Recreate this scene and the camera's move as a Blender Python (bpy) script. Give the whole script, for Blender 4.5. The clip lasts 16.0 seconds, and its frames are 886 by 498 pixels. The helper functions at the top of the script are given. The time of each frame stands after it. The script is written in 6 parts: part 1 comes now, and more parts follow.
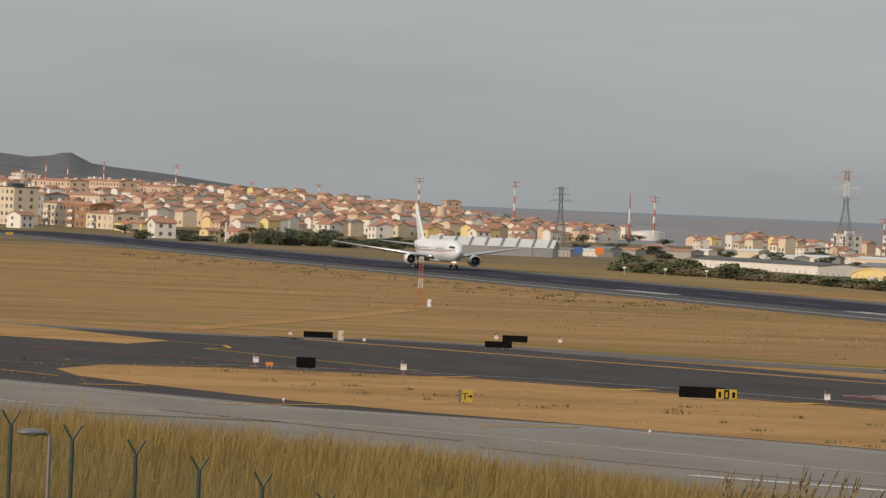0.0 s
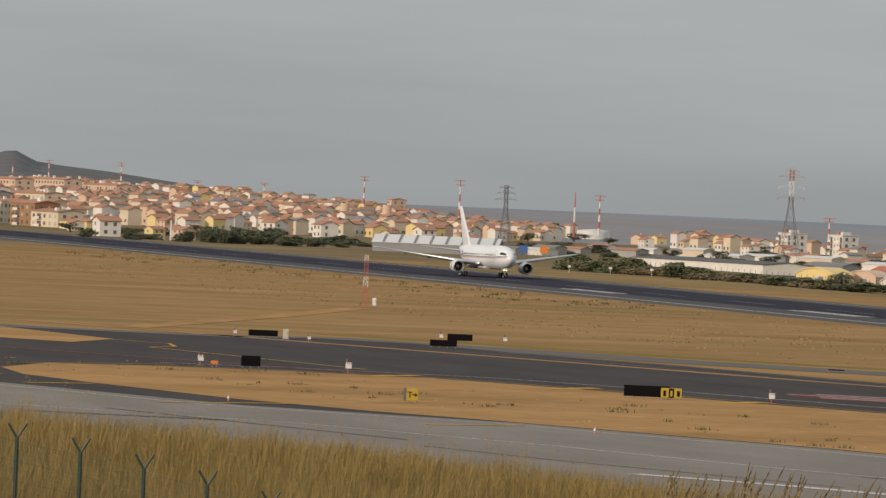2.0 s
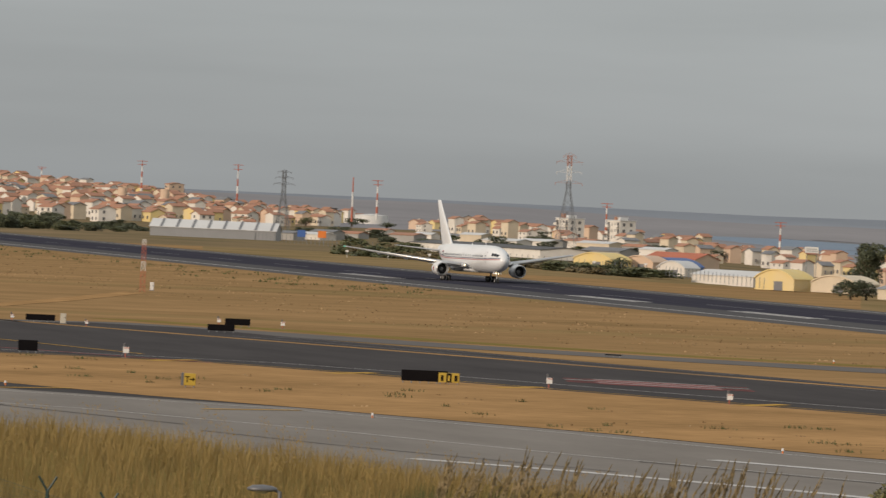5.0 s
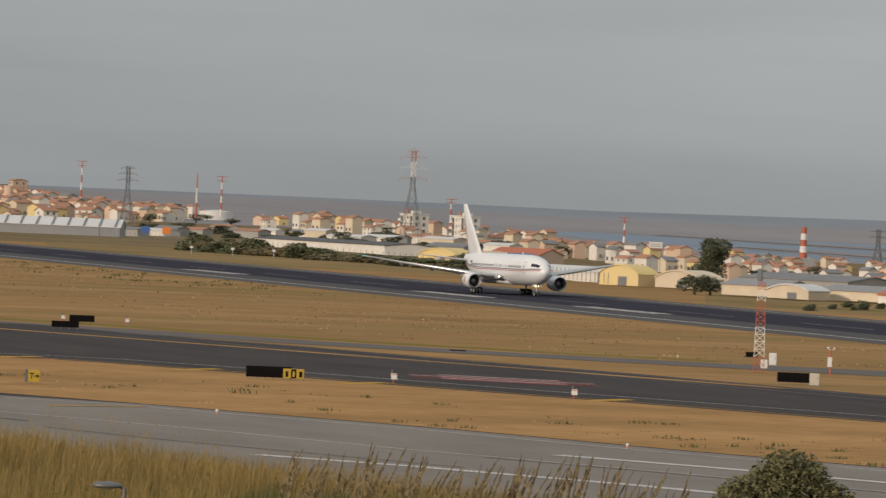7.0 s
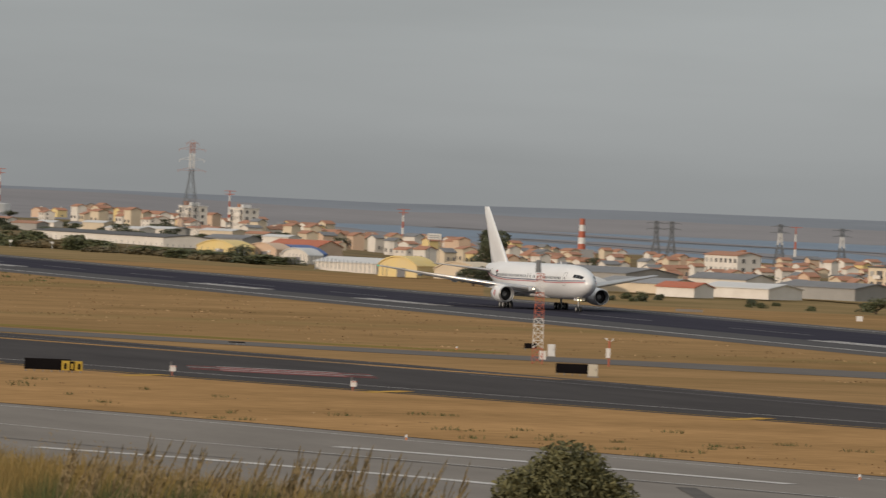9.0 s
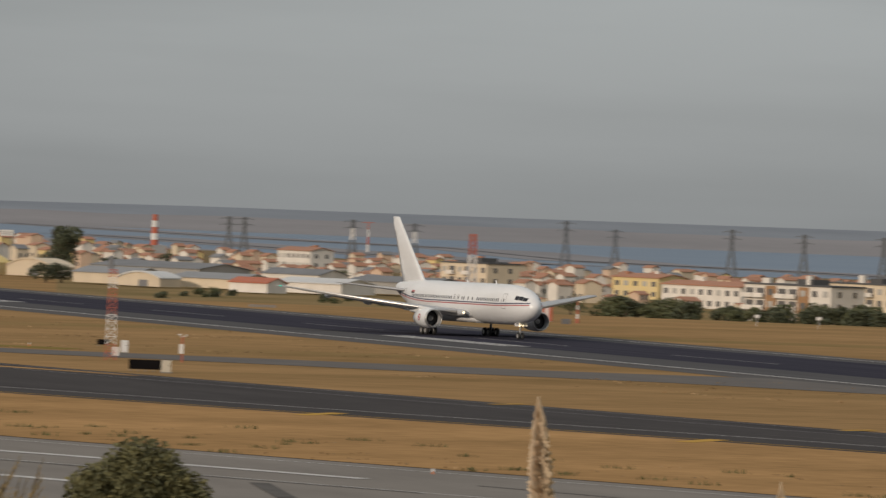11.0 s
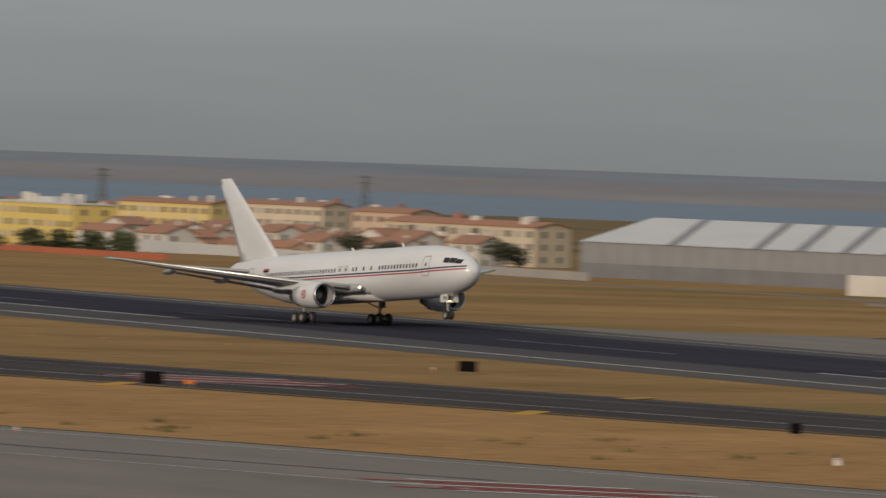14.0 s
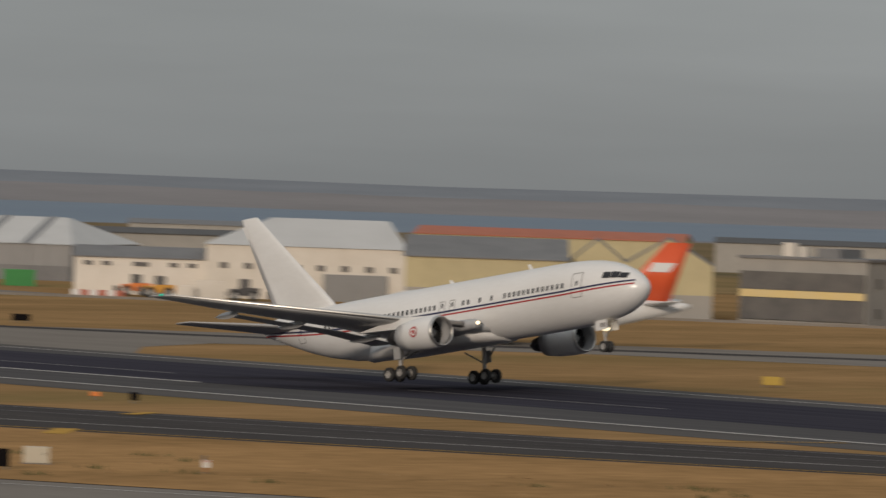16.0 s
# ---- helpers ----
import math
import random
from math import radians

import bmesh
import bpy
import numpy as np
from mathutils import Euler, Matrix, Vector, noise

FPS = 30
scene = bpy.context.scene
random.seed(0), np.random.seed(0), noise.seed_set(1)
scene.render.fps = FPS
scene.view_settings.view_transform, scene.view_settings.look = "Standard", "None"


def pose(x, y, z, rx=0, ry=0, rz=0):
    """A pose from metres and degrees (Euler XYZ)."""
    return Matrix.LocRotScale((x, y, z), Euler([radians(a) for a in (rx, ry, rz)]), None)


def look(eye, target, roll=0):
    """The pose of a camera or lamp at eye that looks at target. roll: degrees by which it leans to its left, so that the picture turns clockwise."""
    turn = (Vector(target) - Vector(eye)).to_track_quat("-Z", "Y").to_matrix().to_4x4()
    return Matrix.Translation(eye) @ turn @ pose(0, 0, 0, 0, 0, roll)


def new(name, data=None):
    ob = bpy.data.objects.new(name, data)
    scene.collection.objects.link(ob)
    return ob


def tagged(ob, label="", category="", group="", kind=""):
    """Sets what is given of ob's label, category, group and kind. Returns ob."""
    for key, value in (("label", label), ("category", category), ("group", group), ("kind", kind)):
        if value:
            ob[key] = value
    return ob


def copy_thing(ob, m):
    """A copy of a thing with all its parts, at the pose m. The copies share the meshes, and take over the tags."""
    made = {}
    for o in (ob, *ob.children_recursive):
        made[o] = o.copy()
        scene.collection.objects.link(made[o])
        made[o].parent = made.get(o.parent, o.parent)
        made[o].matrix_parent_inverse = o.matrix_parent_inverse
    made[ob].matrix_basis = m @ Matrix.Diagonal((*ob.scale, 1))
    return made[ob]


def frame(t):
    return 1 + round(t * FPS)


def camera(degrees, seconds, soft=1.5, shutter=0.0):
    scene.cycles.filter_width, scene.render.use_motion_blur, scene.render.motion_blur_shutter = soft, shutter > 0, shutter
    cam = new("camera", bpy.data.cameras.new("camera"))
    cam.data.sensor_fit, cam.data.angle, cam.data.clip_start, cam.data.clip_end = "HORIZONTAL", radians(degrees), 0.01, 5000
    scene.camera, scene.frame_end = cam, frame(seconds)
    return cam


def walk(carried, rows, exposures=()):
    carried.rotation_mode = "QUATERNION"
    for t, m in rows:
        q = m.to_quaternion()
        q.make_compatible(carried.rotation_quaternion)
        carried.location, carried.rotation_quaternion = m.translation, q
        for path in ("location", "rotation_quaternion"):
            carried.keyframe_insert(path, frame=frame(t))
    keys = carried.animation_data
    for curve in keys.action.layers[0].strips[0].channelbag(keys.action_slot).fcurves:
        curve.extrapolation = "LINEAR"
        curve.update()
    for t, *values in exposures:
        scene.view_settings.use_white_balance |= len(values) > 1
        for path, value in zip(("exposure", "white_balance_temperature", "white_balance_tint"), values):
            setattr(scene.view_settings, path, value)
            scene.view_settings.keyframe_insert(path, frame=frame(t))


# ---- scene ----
EYE = (0.0, 0.0, 16.82)
FOCAL = 10445.8          # focal length in units of 1/1568 of the picture's width


def cam_pose(yaw, pitch, roll):
    return Matrix.Translation(EYE) @ pose(0, 0, 0, 90 + pitch, 0, yaw) @ pose(0, 0, 0, 0, 0, roll)


# seconds, yaw, pitch, roll of the tripod head: the camera only turns
PAN = [
    (0.0, 76.765, -0.479, 2.348),
    (0.5, 76.686, -0.482, 2.404),
    (1.0, 76.560, -0.477, 2.371),
    (1.5, 76.434, -0.472, 2.361),
    (2.0, 76.232, -0.471, 2.421),
    (2.5, 76.031, -0.471, 2.399),
    (3.0, 75.819, -0.470, 2.428),
    (3.5, 75.546, -0.478, 2.409),
    (4.0, 75.038, -0.505, 2.465),
    (6.5, 72.920, -0.507, 2.454),
    (7.0, 72.561, -0.503, 2.424),
    (7.5, 72.160, -0.497, 2.432),
    (8.0, 71.615, -0.488, 2.408),
    (10.5, 67.598, -0.428, 2.272),
    (11.0, 66.269, -0.372, 2.211),
    (11.5, 65.064, -0.425, 2.214),
    (12.0, 63.568, -0.618, 2.192),
    (12.5, 62.465, -0.736, 2.273),
    (13.0, 61.017, -0.859, 2.314),
    (13.5, 59.176, -0.881, 2.347),
    (14.0, 56.725, -0.817, 2.337),
    (14.5, 54.444, -0.696, 2.195),
    (15.0, 52.377, -0.537, 1.995),
    (15.5, 50.362, -0.508, 2.063),
    (16.0, 47.875, -0.618, 1.946),
]
cam = camera(8.5845, 16.0, soft=1.4, shutter=0.5)
walk(cam, [(t, cam_pose(y, p, r)) for t, y, p, r in PAN],
     exposures=[(0, 0.28), (3.5, 0.2), (8, 0.07), (11, -0.1), (13, -0.25), (13.7, -0.36), (15, -0.37), (16, -0.38)])

# ---- light ----
SUN_AZ, SUN_EL = radians(150), radians(15)   # from +y towards +x
world = bpy.data.worlds.new("hazy_evening")
scene.world = world
world.use_nodes = True
wn, wl = world.node_tree.nodes, world.node_tree.links
wn.clear()
sky = wn.new("ShaderNodeTexSky")
sky.sky_type = "NISHITA"
sky.sun_disc = False
sky.sun_elevation, sky.sun_rotation = SUN_EL, SUN_AZ
sky.air_density, sky.dust_density, sky.ozone_density = 1.0, 1.0, 1.0
sat = wn.new("ShaderNodeHueSaturation")
sat.inputs["Saturation"].default_value = 0.16
wl.new(sky.outputs[0], sat.inputs["Color"])
tc = wn.new("ShaderNodeTexCoord")
mp = wn.new("ShaderNodeMapping")
mp.inputs["Scale"].default_value = (1.0, 1.0, 9.0)
wl.new(tc.outputs["Generated"], mp.inputs[0])
cloud = wn.new("ShaderNodeTexNoise")
cloud.inputs["Scale"].default_value = 3.5
cloud.inputs["Detail"].default_value = 5
wl.new(mp.outputs[0], cloud.inputs["Vector"])
# haze and thin overcast, brighter overhead
sep = wn.new("ShaderNodeSeparateXYZ")
wl.new(tc.outputs["Generated"], sep.inputs[0])
hz = wn.new("ShaderNodeValToRGB")
e = hz.color_ramp.elements
e[0].position, e[0].color = 0.0, (2.60, 2.74, 2.80, 1)
e[1].position, e[1].color = 1.0, (8.5, 8.6, 8.7, 1)
k = e.new(0.07)
k.color = (3.70, 4.02, 4.10, 1)
wl.new(sep.outputs[2], hz.inputs[0])
haze = wn.new("ShaderNodeMix")
haze.data_type = "RGBA"
haze.inputs[0].default_value = 0.8
wl.new(sat.outputs[0], haze.inputs[6])
wl.new(hz.outputs[0], haze.inputs[7])
ramp = wn.new("ShaderNodeMapRange")
ramp.inputs["From Min"].default_value, ramp.inputs["From Max"].default_value = 0.35, 0.65
ramp.inputs["To Min"].default_value, ramp.inputs["To Max"].default_value = 0.87, 1.10
wl.new(cloud.outputs[0], ramp.inputs[0])
mul = wn.new("ShaderNodeMix")
mul.data_type, mul.blend_type = "RGBA", "MULTIPLY"
mul.inputs[0].default_value = 1.0
wl.new(haze.outputs[2], mul.inputs[6])
wl.new(ramp.outputs[0], mul.inputs[7])
bg = wn.new("ShaderNodeBackground")
bg.inputs["Strength"].default_value = 0.10
wl.new(mul.outputs[2], bg.inputs[0])
wo = wn.new("ShaderNodeOutputWorld")
wl.new(bg.outputs[0], wo.inputs[0])

sun = new("sun", bpy.data.lights.new("sun", "SUN"))
sun.data.energy, sun.data.angle, sun.data.color = 2.2, radians(2.5), (1.0, 0.83, 0.67)
sun.matrix_world = look((0, 0, 200), (-math.sin(SUN_AZ) * 50, -math.cos(SUN_AZ) * 50, 200 - 50 * math.tan(SUN_EL)))


# ---- materials ----
def mat(name, col, col2=None, rough=0.75, metal=0.0, scale=0.5, bump=0.0, stretch=(1, 1, 1), by_thing=0.0, island=0.0, emit=0.0, spec=0.5, patch=None, fine=0.55):
    """A surface of two colours mixed by noise at two scales, with fine relief; by_thing varies it from object to object."""
    m = bpy.data.materials.new(name)
    m.use_nodes = True
    n, l = m.node_tree.nodes, m.node_tree.links
    b = n["Principled BSDF"]
    b.inputs["Roughness"].default_value, b.inputs["Metallic"].default_value = rough, metal
    b.inputs["Specular IOR Level"].default_value = spec
    col2 = col2 or tuple(c * 0.8 for c in col)
    t = n.new("ShaderNodeTexCoord")
    p = n.new("ShaderNodeMapping")
    p.inputs["Scale"].default_value = stretch
    l.new(t.outputs["Object"], p.inputs[0])
    a = n.new("ShaderNodeTexNoise")
    a.inputs["Scale"].default_value, a.inputs["Detail"].default_value = scale, 4
    f = n.new("ShaderNodeTexNoise")
    f.inputs["Scale"].default_value, f.inputs["Detail"].default_value = scale * 11, 3
    l.new(p.outputs[0], a.inputs["Vector"])
    l.new(p.outputs[0], f.inputs["Vector"])
    s = n.new("ShaderNodeMath")
    s.operation = "MULTIPLY_ADD"
    s.inputs[1].default_value = fine
    l.new(f.outputs[0], s.inputs[0])
    r = n.new("ShaderNodeMath")
    r.operation = "MULTIPLY_ADD"
    r.inputs[1].default_value, r.inputs[2].default_value = 1.6, -0.55 - 0.5 * (fine - 0.55)
    l.new(a.outputs[0], r.inputs[0])
    l.new(r.outputs[0], s.inputs[2])
    fac = s.outputs[0]
    if by_thing or island:
        o = n.new("ShaderNodeObjectInfo" if by_thing else "ShaderNodeNewGeometry")
        q = n.new("ShaderNodeMath")
        q.operation = "MULTIPLY_ADD"
        q.inputs[1].default_value = by_thing or island
        l.new(o.outputs["Random" if by_thing else "Random Per Island"], q.inputs[0])
        l.new(fac, q.inputs[2])
        q2 = n.new("ShaderNodeMath")
        q2.operation = "SUBTRACT"
        q2.inputs[1].default_value = (by_thing or island) / 2
        l.new(q.outputs[0], q2.inputs[0])
        fac = q2.outputs[0]
    mx = n.new("ShaderNodeMix")
    mx.data_type = "RGBA"
    l.new(fac, mx.inputs[0])
    mx.inputs[6].default_value, mx.inputs[7].default_value = (*col, 1), (*col2, 1)
    tint = mx.outputs[2]
    if patch:
        pc, ps, lo, hi = patch
        g = n.new("ShaderNodeTexNoise")
        g.inputs["Scale"].default_value, g.inputs["Detail"].default_value = ps, 5
        l.new(p.outputs[0], g.inputs["Vector"])
        gr = n.new("ShaderNodeMapRange")
        gr.inputs[1].default_value, gr.inputs[2].default_value = lo, hi
        l.new(g.outputs[0], gr.inputs[0])
        m2 = n.new("ShaderNodeMix")
        m2.data_type = "RGBA"
        l.new(gr.outputs[0], m2.inputs[0])
        l.new(tint, m2.inputs[6])
        m2.inputs[7].default_value = (*pc, 1)
        tint = m2.outputs[2]
    l.new(tint, b.inputs["Base Color"])
    if bump:
        u = n.new("ShaderNodeBump")
        u.inputs["Strength"].default_value, u.inputs["Distance"].default_value = 0.6, bump
        l.new(f.outputs[0], u.inputs["Height"])
        l.new(u.outputs[0], b.inputs["Normal"])
    if emit:
        l.new(mx.outputs[2], b.inputs["Emission Color"])
        b.inputs["Emission Strength"].default_value = emit
    return m


ALONG = (0.04, 1.0, 1.0)
M = dict(
    dry_grass=mat("dry_grass", (0.385, 0.238, 0.114), (0.21, 0.135, 0.062), 0.95, scale=0.11, bump=0.15, stretch=(0.5, 0.12, 1), spec=0.0, fine=1.3, patch=((0.19, 0.152, 0.065), 0.04, 0.56, 0.8)),
    island_grass=mat("straw_grass", (0.455, 0.27, 0.122), (0.265, 0.16, 0.072), 0.95, scale=0.12, bump=0.1, stretch=(0.5, 0.25, 1), spec=0.0, fine=1.3),
    green_grass=mat("green_grass", (0.245, 0.178, 0.064), (0.175, 0.14, 0.046), 0.95, scale=0.1, bump=0.1, stretch=(0.15, 0.6, 1), spec=0.0),
    scrub=mat("scrub_ground", (0.15, 0.12, 0.055), (0.32, 0.22, 0.115), 0.95, scale=0.03, bump=0.2, spec=0.0),
    urban=mat("town_ground", (0.27, 0.19, 0.11), (0.12, 0.105, 0.06), 0.9, scale=0.02, spec=0.0),
    # distance haze is mixed into these three far-land base colours as grey
    hazy_marsh=mat("hazy_far_marsh", (0.28, 0.268, 0.27), (0.22, 0.213, 0.217), 0.95, scale=0.006, stretch=(0.7, 0.7, 20), spec=0.0),
    wood=mat("hazy_far_woodland", (0.105, 0.108, 0.112), (0.175, 0.172, 0.17), 0.95, scale=0.03, spec=0.0),
    hazy_far_ridge=mat("hazy_far_ridge", (0.25, 0.268, 0.292), (0.20, 0.217, 0.24), 0.95, scale=0.01, stretch=(0.7, 0.7, 16), spec=0.0),
    shoulder=mat("shoulder_asphalt", (0.135, 0.127, 0.122), (0.105, 0.1, 0.097), 0.85, scale=0.3, stretch=ALONG, spec=0.0),
    asphalt=mat("runway_asphalt", (0.115, 0.112, 0.112), (0.085, 0.083, 0.086), 0.8, scale=0.4, stretch=ALONG, spec=0.0),
    rubber=mat("rubbered_asphalt", (0.034, 0.034, 0.047), (0.066, 0.064, 0.078), 0.7, scale=0.5, stretch=ALONG, spec=0.0),
    taxi=mat("taxiway_asphalt", (0.062, 0.058, 0.058), (0.088, 0.082, 0.08), 0.85, scale=0.25, stretch=(0.15, 0.6, 1), spec=0.0),
    concrete=mat("concrete_slab", (0.255, 0.232, 0.206), (0.19, 0.172, 0.153), 0.85, scale=0.12, stretch=(0.4, 1, 1), spec=0.0),
    road=mat("service_road", (0.135, 0.125, 0.12), (0.17, 0.155, 0.14), 0.9, scale=0.2, spec=0.0),
    white_line=mat("white_line", (0.62, 0.60, 0.57), (0.42, 0.40, 0.38), 0.7, scale=0.6, spec=0.0),
    worn_line=mat("worn_white_line", (0.34, 0.33, 0.33), (0.16, 0.155, 0.16), 0.7, scale=0.5, spec=0.0),
    yellow_line=mat("yellow_line", (0.55, 0.33, 0.08), (0.42, 0.26, 0.08), 0.7, scale=0.6, spec=0.0),
    red_line=mat("red_paint", (0.42, 0.13, 0.12), (0.30, 0.10, 0.09), 0.7, scale=0.6, spec=0.0),
    seam=mat("dark_seam", (0.10, 0.095, 0.09), (0.15, 0.14, 0.13), 0.9, spec=0.0),
    water=mat("river", (0.12, 0.165, 0.225), (0.15, 0.195, 0.25), 0.5, scale=0.004, bump=0.0, stretch=(1, 0.3, 1), spec=0.15),
)


# ---- building blocks ----
def box(bm, x, y, z, sx, sy, sz, rz=0.0):
    """A box with its bottom centre at x, y, z."""
    c, s = math.cos(radians(rz)), math.sin(radians(rz))
    v = []
    for k in (0, 1):
        for i, j in ((-1, -1), (1, -1), (1, 1), (-1, 1)):
            a, b = i * sx / 2, j * sy / 2
            v.append(bm.verts.new((x + a * c - b * s, y + a * s + b * c, z + k * sz)))
    for f in ((3, 2, 1, 0), (4, 5, 6, 7), (0, 1, 5, 4), (1, 2, 6, 5), (2, 3, 7, 6), (3, 0, 4, 7)):
        bm.faces.new([v[i] for i in f])


def loft(bm, rings, close=True, caps=True):
    rows = [[bm.verts.new(p) for p in ring] for ring in rings]
    n = len(rows[0])
    for a, b in zip(rows, rows[1:]):
        for i in range(n if close else n - 1):
            j = (i + 1) % n
            bm.faces.new((a[i], a[j], b[j], b[i]))
    if caps:
        bm.faces.new(rows[0][::-1])
        bm.faces.new(rows[-1])


def tube(bm, p0, p1, r0, r1=None, n=8, caps=True):
    r1 = r0 if r1 is None else r1
    p0, p1 = Vector(p0), Vector(p1)
    d = (p1 - p0).normalized()
    a = d.orthogonal().normalized()
    b = d.cross(a)
    loft(bm, [[p + (a * math.cos(t) + b * math.sin(t)) * r for t in [2 * math.pi * i / n for i in range(n)]] for p, r in ((p0, r0), (p1, r1))], True, caps)


def mesh_of(name, bm, material, smooth=False):
    me = bpy.data.meshes.new(name)
    bmesh.ops.recalc_face_normals(bm, faces=bm.faces[:])
    bm.to_mesh(me)
    bm.free()
    if isinstance(material, (list, tuple)):
        for m in material:
            me.materials.append(m)
    else:
        me.materials.append(material)
    if smooth:
        for p in me.polygons:
            p.use_smooth = True
    return me


def part(name, bm, material, parent, label="", smooth=False):
    me = bm if isinstance(bm, bpy.types.Mesh) else mesh_of(name, bm, material, smooth)
    ob = new(name, me)
    ob.parent = parent
    if label:
        tagged(ob, label)
    return ob


def thing(name, label, category, m=None, group="", kind=""):
    ob = tagged(new(name), label, category, group, kind)
    ob.empty_display_size = 0.5
    if m is not None:
        ob.matrix_basis = m
    return ob


def single(name, bm, material, label, category, m=None, group="", kind="", smooth=False):
    ob = tagged(new(name, mesh_of(name, bm, material, smooth)), label, category, group, kind)
    if m is not None:
        ob.matrix_basis = m
    return ob


def polar(az, d, z=0.0):
    return (-d * math.sin(radians(az)), d * math.cos(radians(az)), z)


def facing(az, d, z=0.0, turn=0.0):
    """A pose at that bearing and distance, its x axis across the line of sight and its y axis away."""
    return pose(*polar(az, d, z), 0, 0, az + turn)


def at(x, y, z=0.0, turn=0.0):
    return pose(x, y, z, 0, 0, math.degrees(math.atan2(-x, y)) + turn)


def rise(el, d):
    """Height of what is seen el units above eye level at that distance."""
    return EYE[2] + el / FOCAL * d


def smooth01(a, b, x):
    t = min(1.0, max(0.0, (x - a) / (b - a)))
    return t * t * (3 - 2 * t)


def interp(x, table):
    if x <= table[0][0]:
        return table[0][1]
    for (a, u), (b, v) in zip(table, table[1:]):
        if x <= b:
            return u + (v - u) * (x - a) / (b - a)
    return table[-1][1]


# ---- the ground ----
SKYLINE = [(40, 1), (43.6, 1), (47.9, -3), (52.2, 2), (56.8, -1), (61, -6), (65.3, -8.5), (68.7, -9), (71, -13), (72.5, -11), (74, -10), (76.9, -10), (77.8, -4), (78.3, 2), (78.9, 13), (79.4, 24), (80.0, 34), (80.25, 40), (80.35, 54), (80.45, 57), (80.6, 49), (80.8, 46), (81.1, 51), (81.8, 56), (84, 40), (88, 20)]
NEARSHORE = [(40, 2850), (45, 2800), (50, 2750), (56, 2700), (62, 2560), (64.7, 2300), (66.2, 2400), (68, 2700), (69.7, 3000), (72, 3900), (73.5, 4350), (74, 4500)]
CREST = [(60, 6.2), (64, 6.5), (68, 6.9), (72, 7.7), (74.4, 8.3), (75.5, 8.6), (77.1, 9.05), (78.8, 9.3), (80.4, 9.65), (84, 10.0)]



def ground_z(az, d):
    if d < 240:
        c = interp(az, CREST) if 40 < az < 95 else 7.5
        foot = c - 1.3
        if d < 150:
            return foot + (15.1 - foot) * (1 - smooth01(3, 150, d) ** 0.62)
        return (foot + 1.3 * smooth01(150, 166, d)) * (1 - smooth01(172, 232, d))
    if not 40 < az < 90:
        return 0.0
    hill = 11.5 * smooth01(75.3, 78.6, az) * smooth01(2000, 3900, d)
    low = -5.5 * smooth01(1000 + 230 * smooth01(64, 67, az), 1350 + 150 * smooth01(64, 67, az), d) * (1 - smooth01(70, 73.5, az))
    far = rise(interp(az, SKYLINE), 4880)
    wob = 1 + 0.10 * noise.noise((az * 1.3, d * 0.002, 3.1))
    z = hill + low
    start = 4630 - 550 * smooth01(72, 76, az)
    if d > start:
        u = (d - start) / (4880 - start)
        z = z + (far - z) * min(1, u) ** 0.8 * (wob if u < 1 else 1)
    if az < 74.5:
        n = interp(az, NEARSHORE)
        if n < d < start:
            z -= 3.0 * smooth01(n, n + 60, d) * (1 - smooth01(start - 80, start, d + 60 * noise.noise((az * 2, 0, 0))))
    return z


def build_ground():
    azs = [-270 + 10 * i for i in range(31)] + [40 + 0.25 * i for i in range(1, 145)] + [76 + 0.1 * i for i in range(1, 61)] + [82.5 + 0.5 * i for i in range(12)]
    ds = [0.5, 3, 8, 15, 25, 40, 55, 70, 85, 100, 115, 130, 140, 150, 154, 158, 162, 166, 172, 178, 186, 196, 206, 216, 226, 236, 260, 300, 350, 420, 520, 650, 800, 1000, 1300, 1600]
    ds += [1700 + 50 * i for i in range(58)] + [4580, 4610, 4640, 4680, 4720, 4760, 4800, 4840, 4880, 4940]
    bm = bmesh.new()
    grid = [[bm.verts.new(polar(a, d, ground_z(a, d))) for a in azs] for d in ds]
    for i in range(len(ds) - 1):
        for j in range(len(azs)):
            k = (j + 1) % len(azs)
            f = bm.faces.new((grid[i][j], grid[i][k], grid[i + 1][k], grid[i + 1][j]))
            a, d = azs[j], ds[i]
            y = d * math.cos(radians(a))
            f.smooth = True
            if d < 300:
                f.material_index = 5
            # far shore, hill and skyline take the colours with haze painted in
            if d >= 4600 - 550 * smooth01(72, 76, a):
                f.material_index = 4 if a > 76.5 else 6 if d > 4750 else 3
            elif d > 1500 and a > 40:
                # beyond 2700 m a haze-grey colour replaces the town ground
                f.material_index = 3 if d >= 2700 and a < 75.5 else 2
            elif a > 40 and (d >= 1000 if a < 70 else d >= 1300 and a < 76.4):
                f.material_index = 1
    bm.faces.new([r for r in grid[0]][::-1])
    return single("ground", bm, [M["dry_grass"], M["scrub"], M["urban"], M["hazy_marsh"], M["wood"], M["green_grass"], M["hazy_far_ridge"]],
                  "dry straw-coloured airfield ground running out to the haze-greyed far river shore", "ground", kind="structure")


def strip(bm, line, w, z, mat_index=0):
    """A flat band of width w along a polyline."""
    pts = [Vector((x, y)) for x, y in line]
    rows = []
    for i, p in enumerate(pts):
        t = (pts[min(i + 1, len(pts) - 1)] - pts[max(i - 1, 0)]).normalized()
        n = Vector((-t.y, t.x)) * w / 2
        rows.append((bm.verts.new((*(p + n), z)), bm.verts.new((*(p - n), z))))
    for a, b in zip(rows, rows[1:]):
        bm.faces.new((a[0], a[1], b[1], b[0])).material_index = mat_index


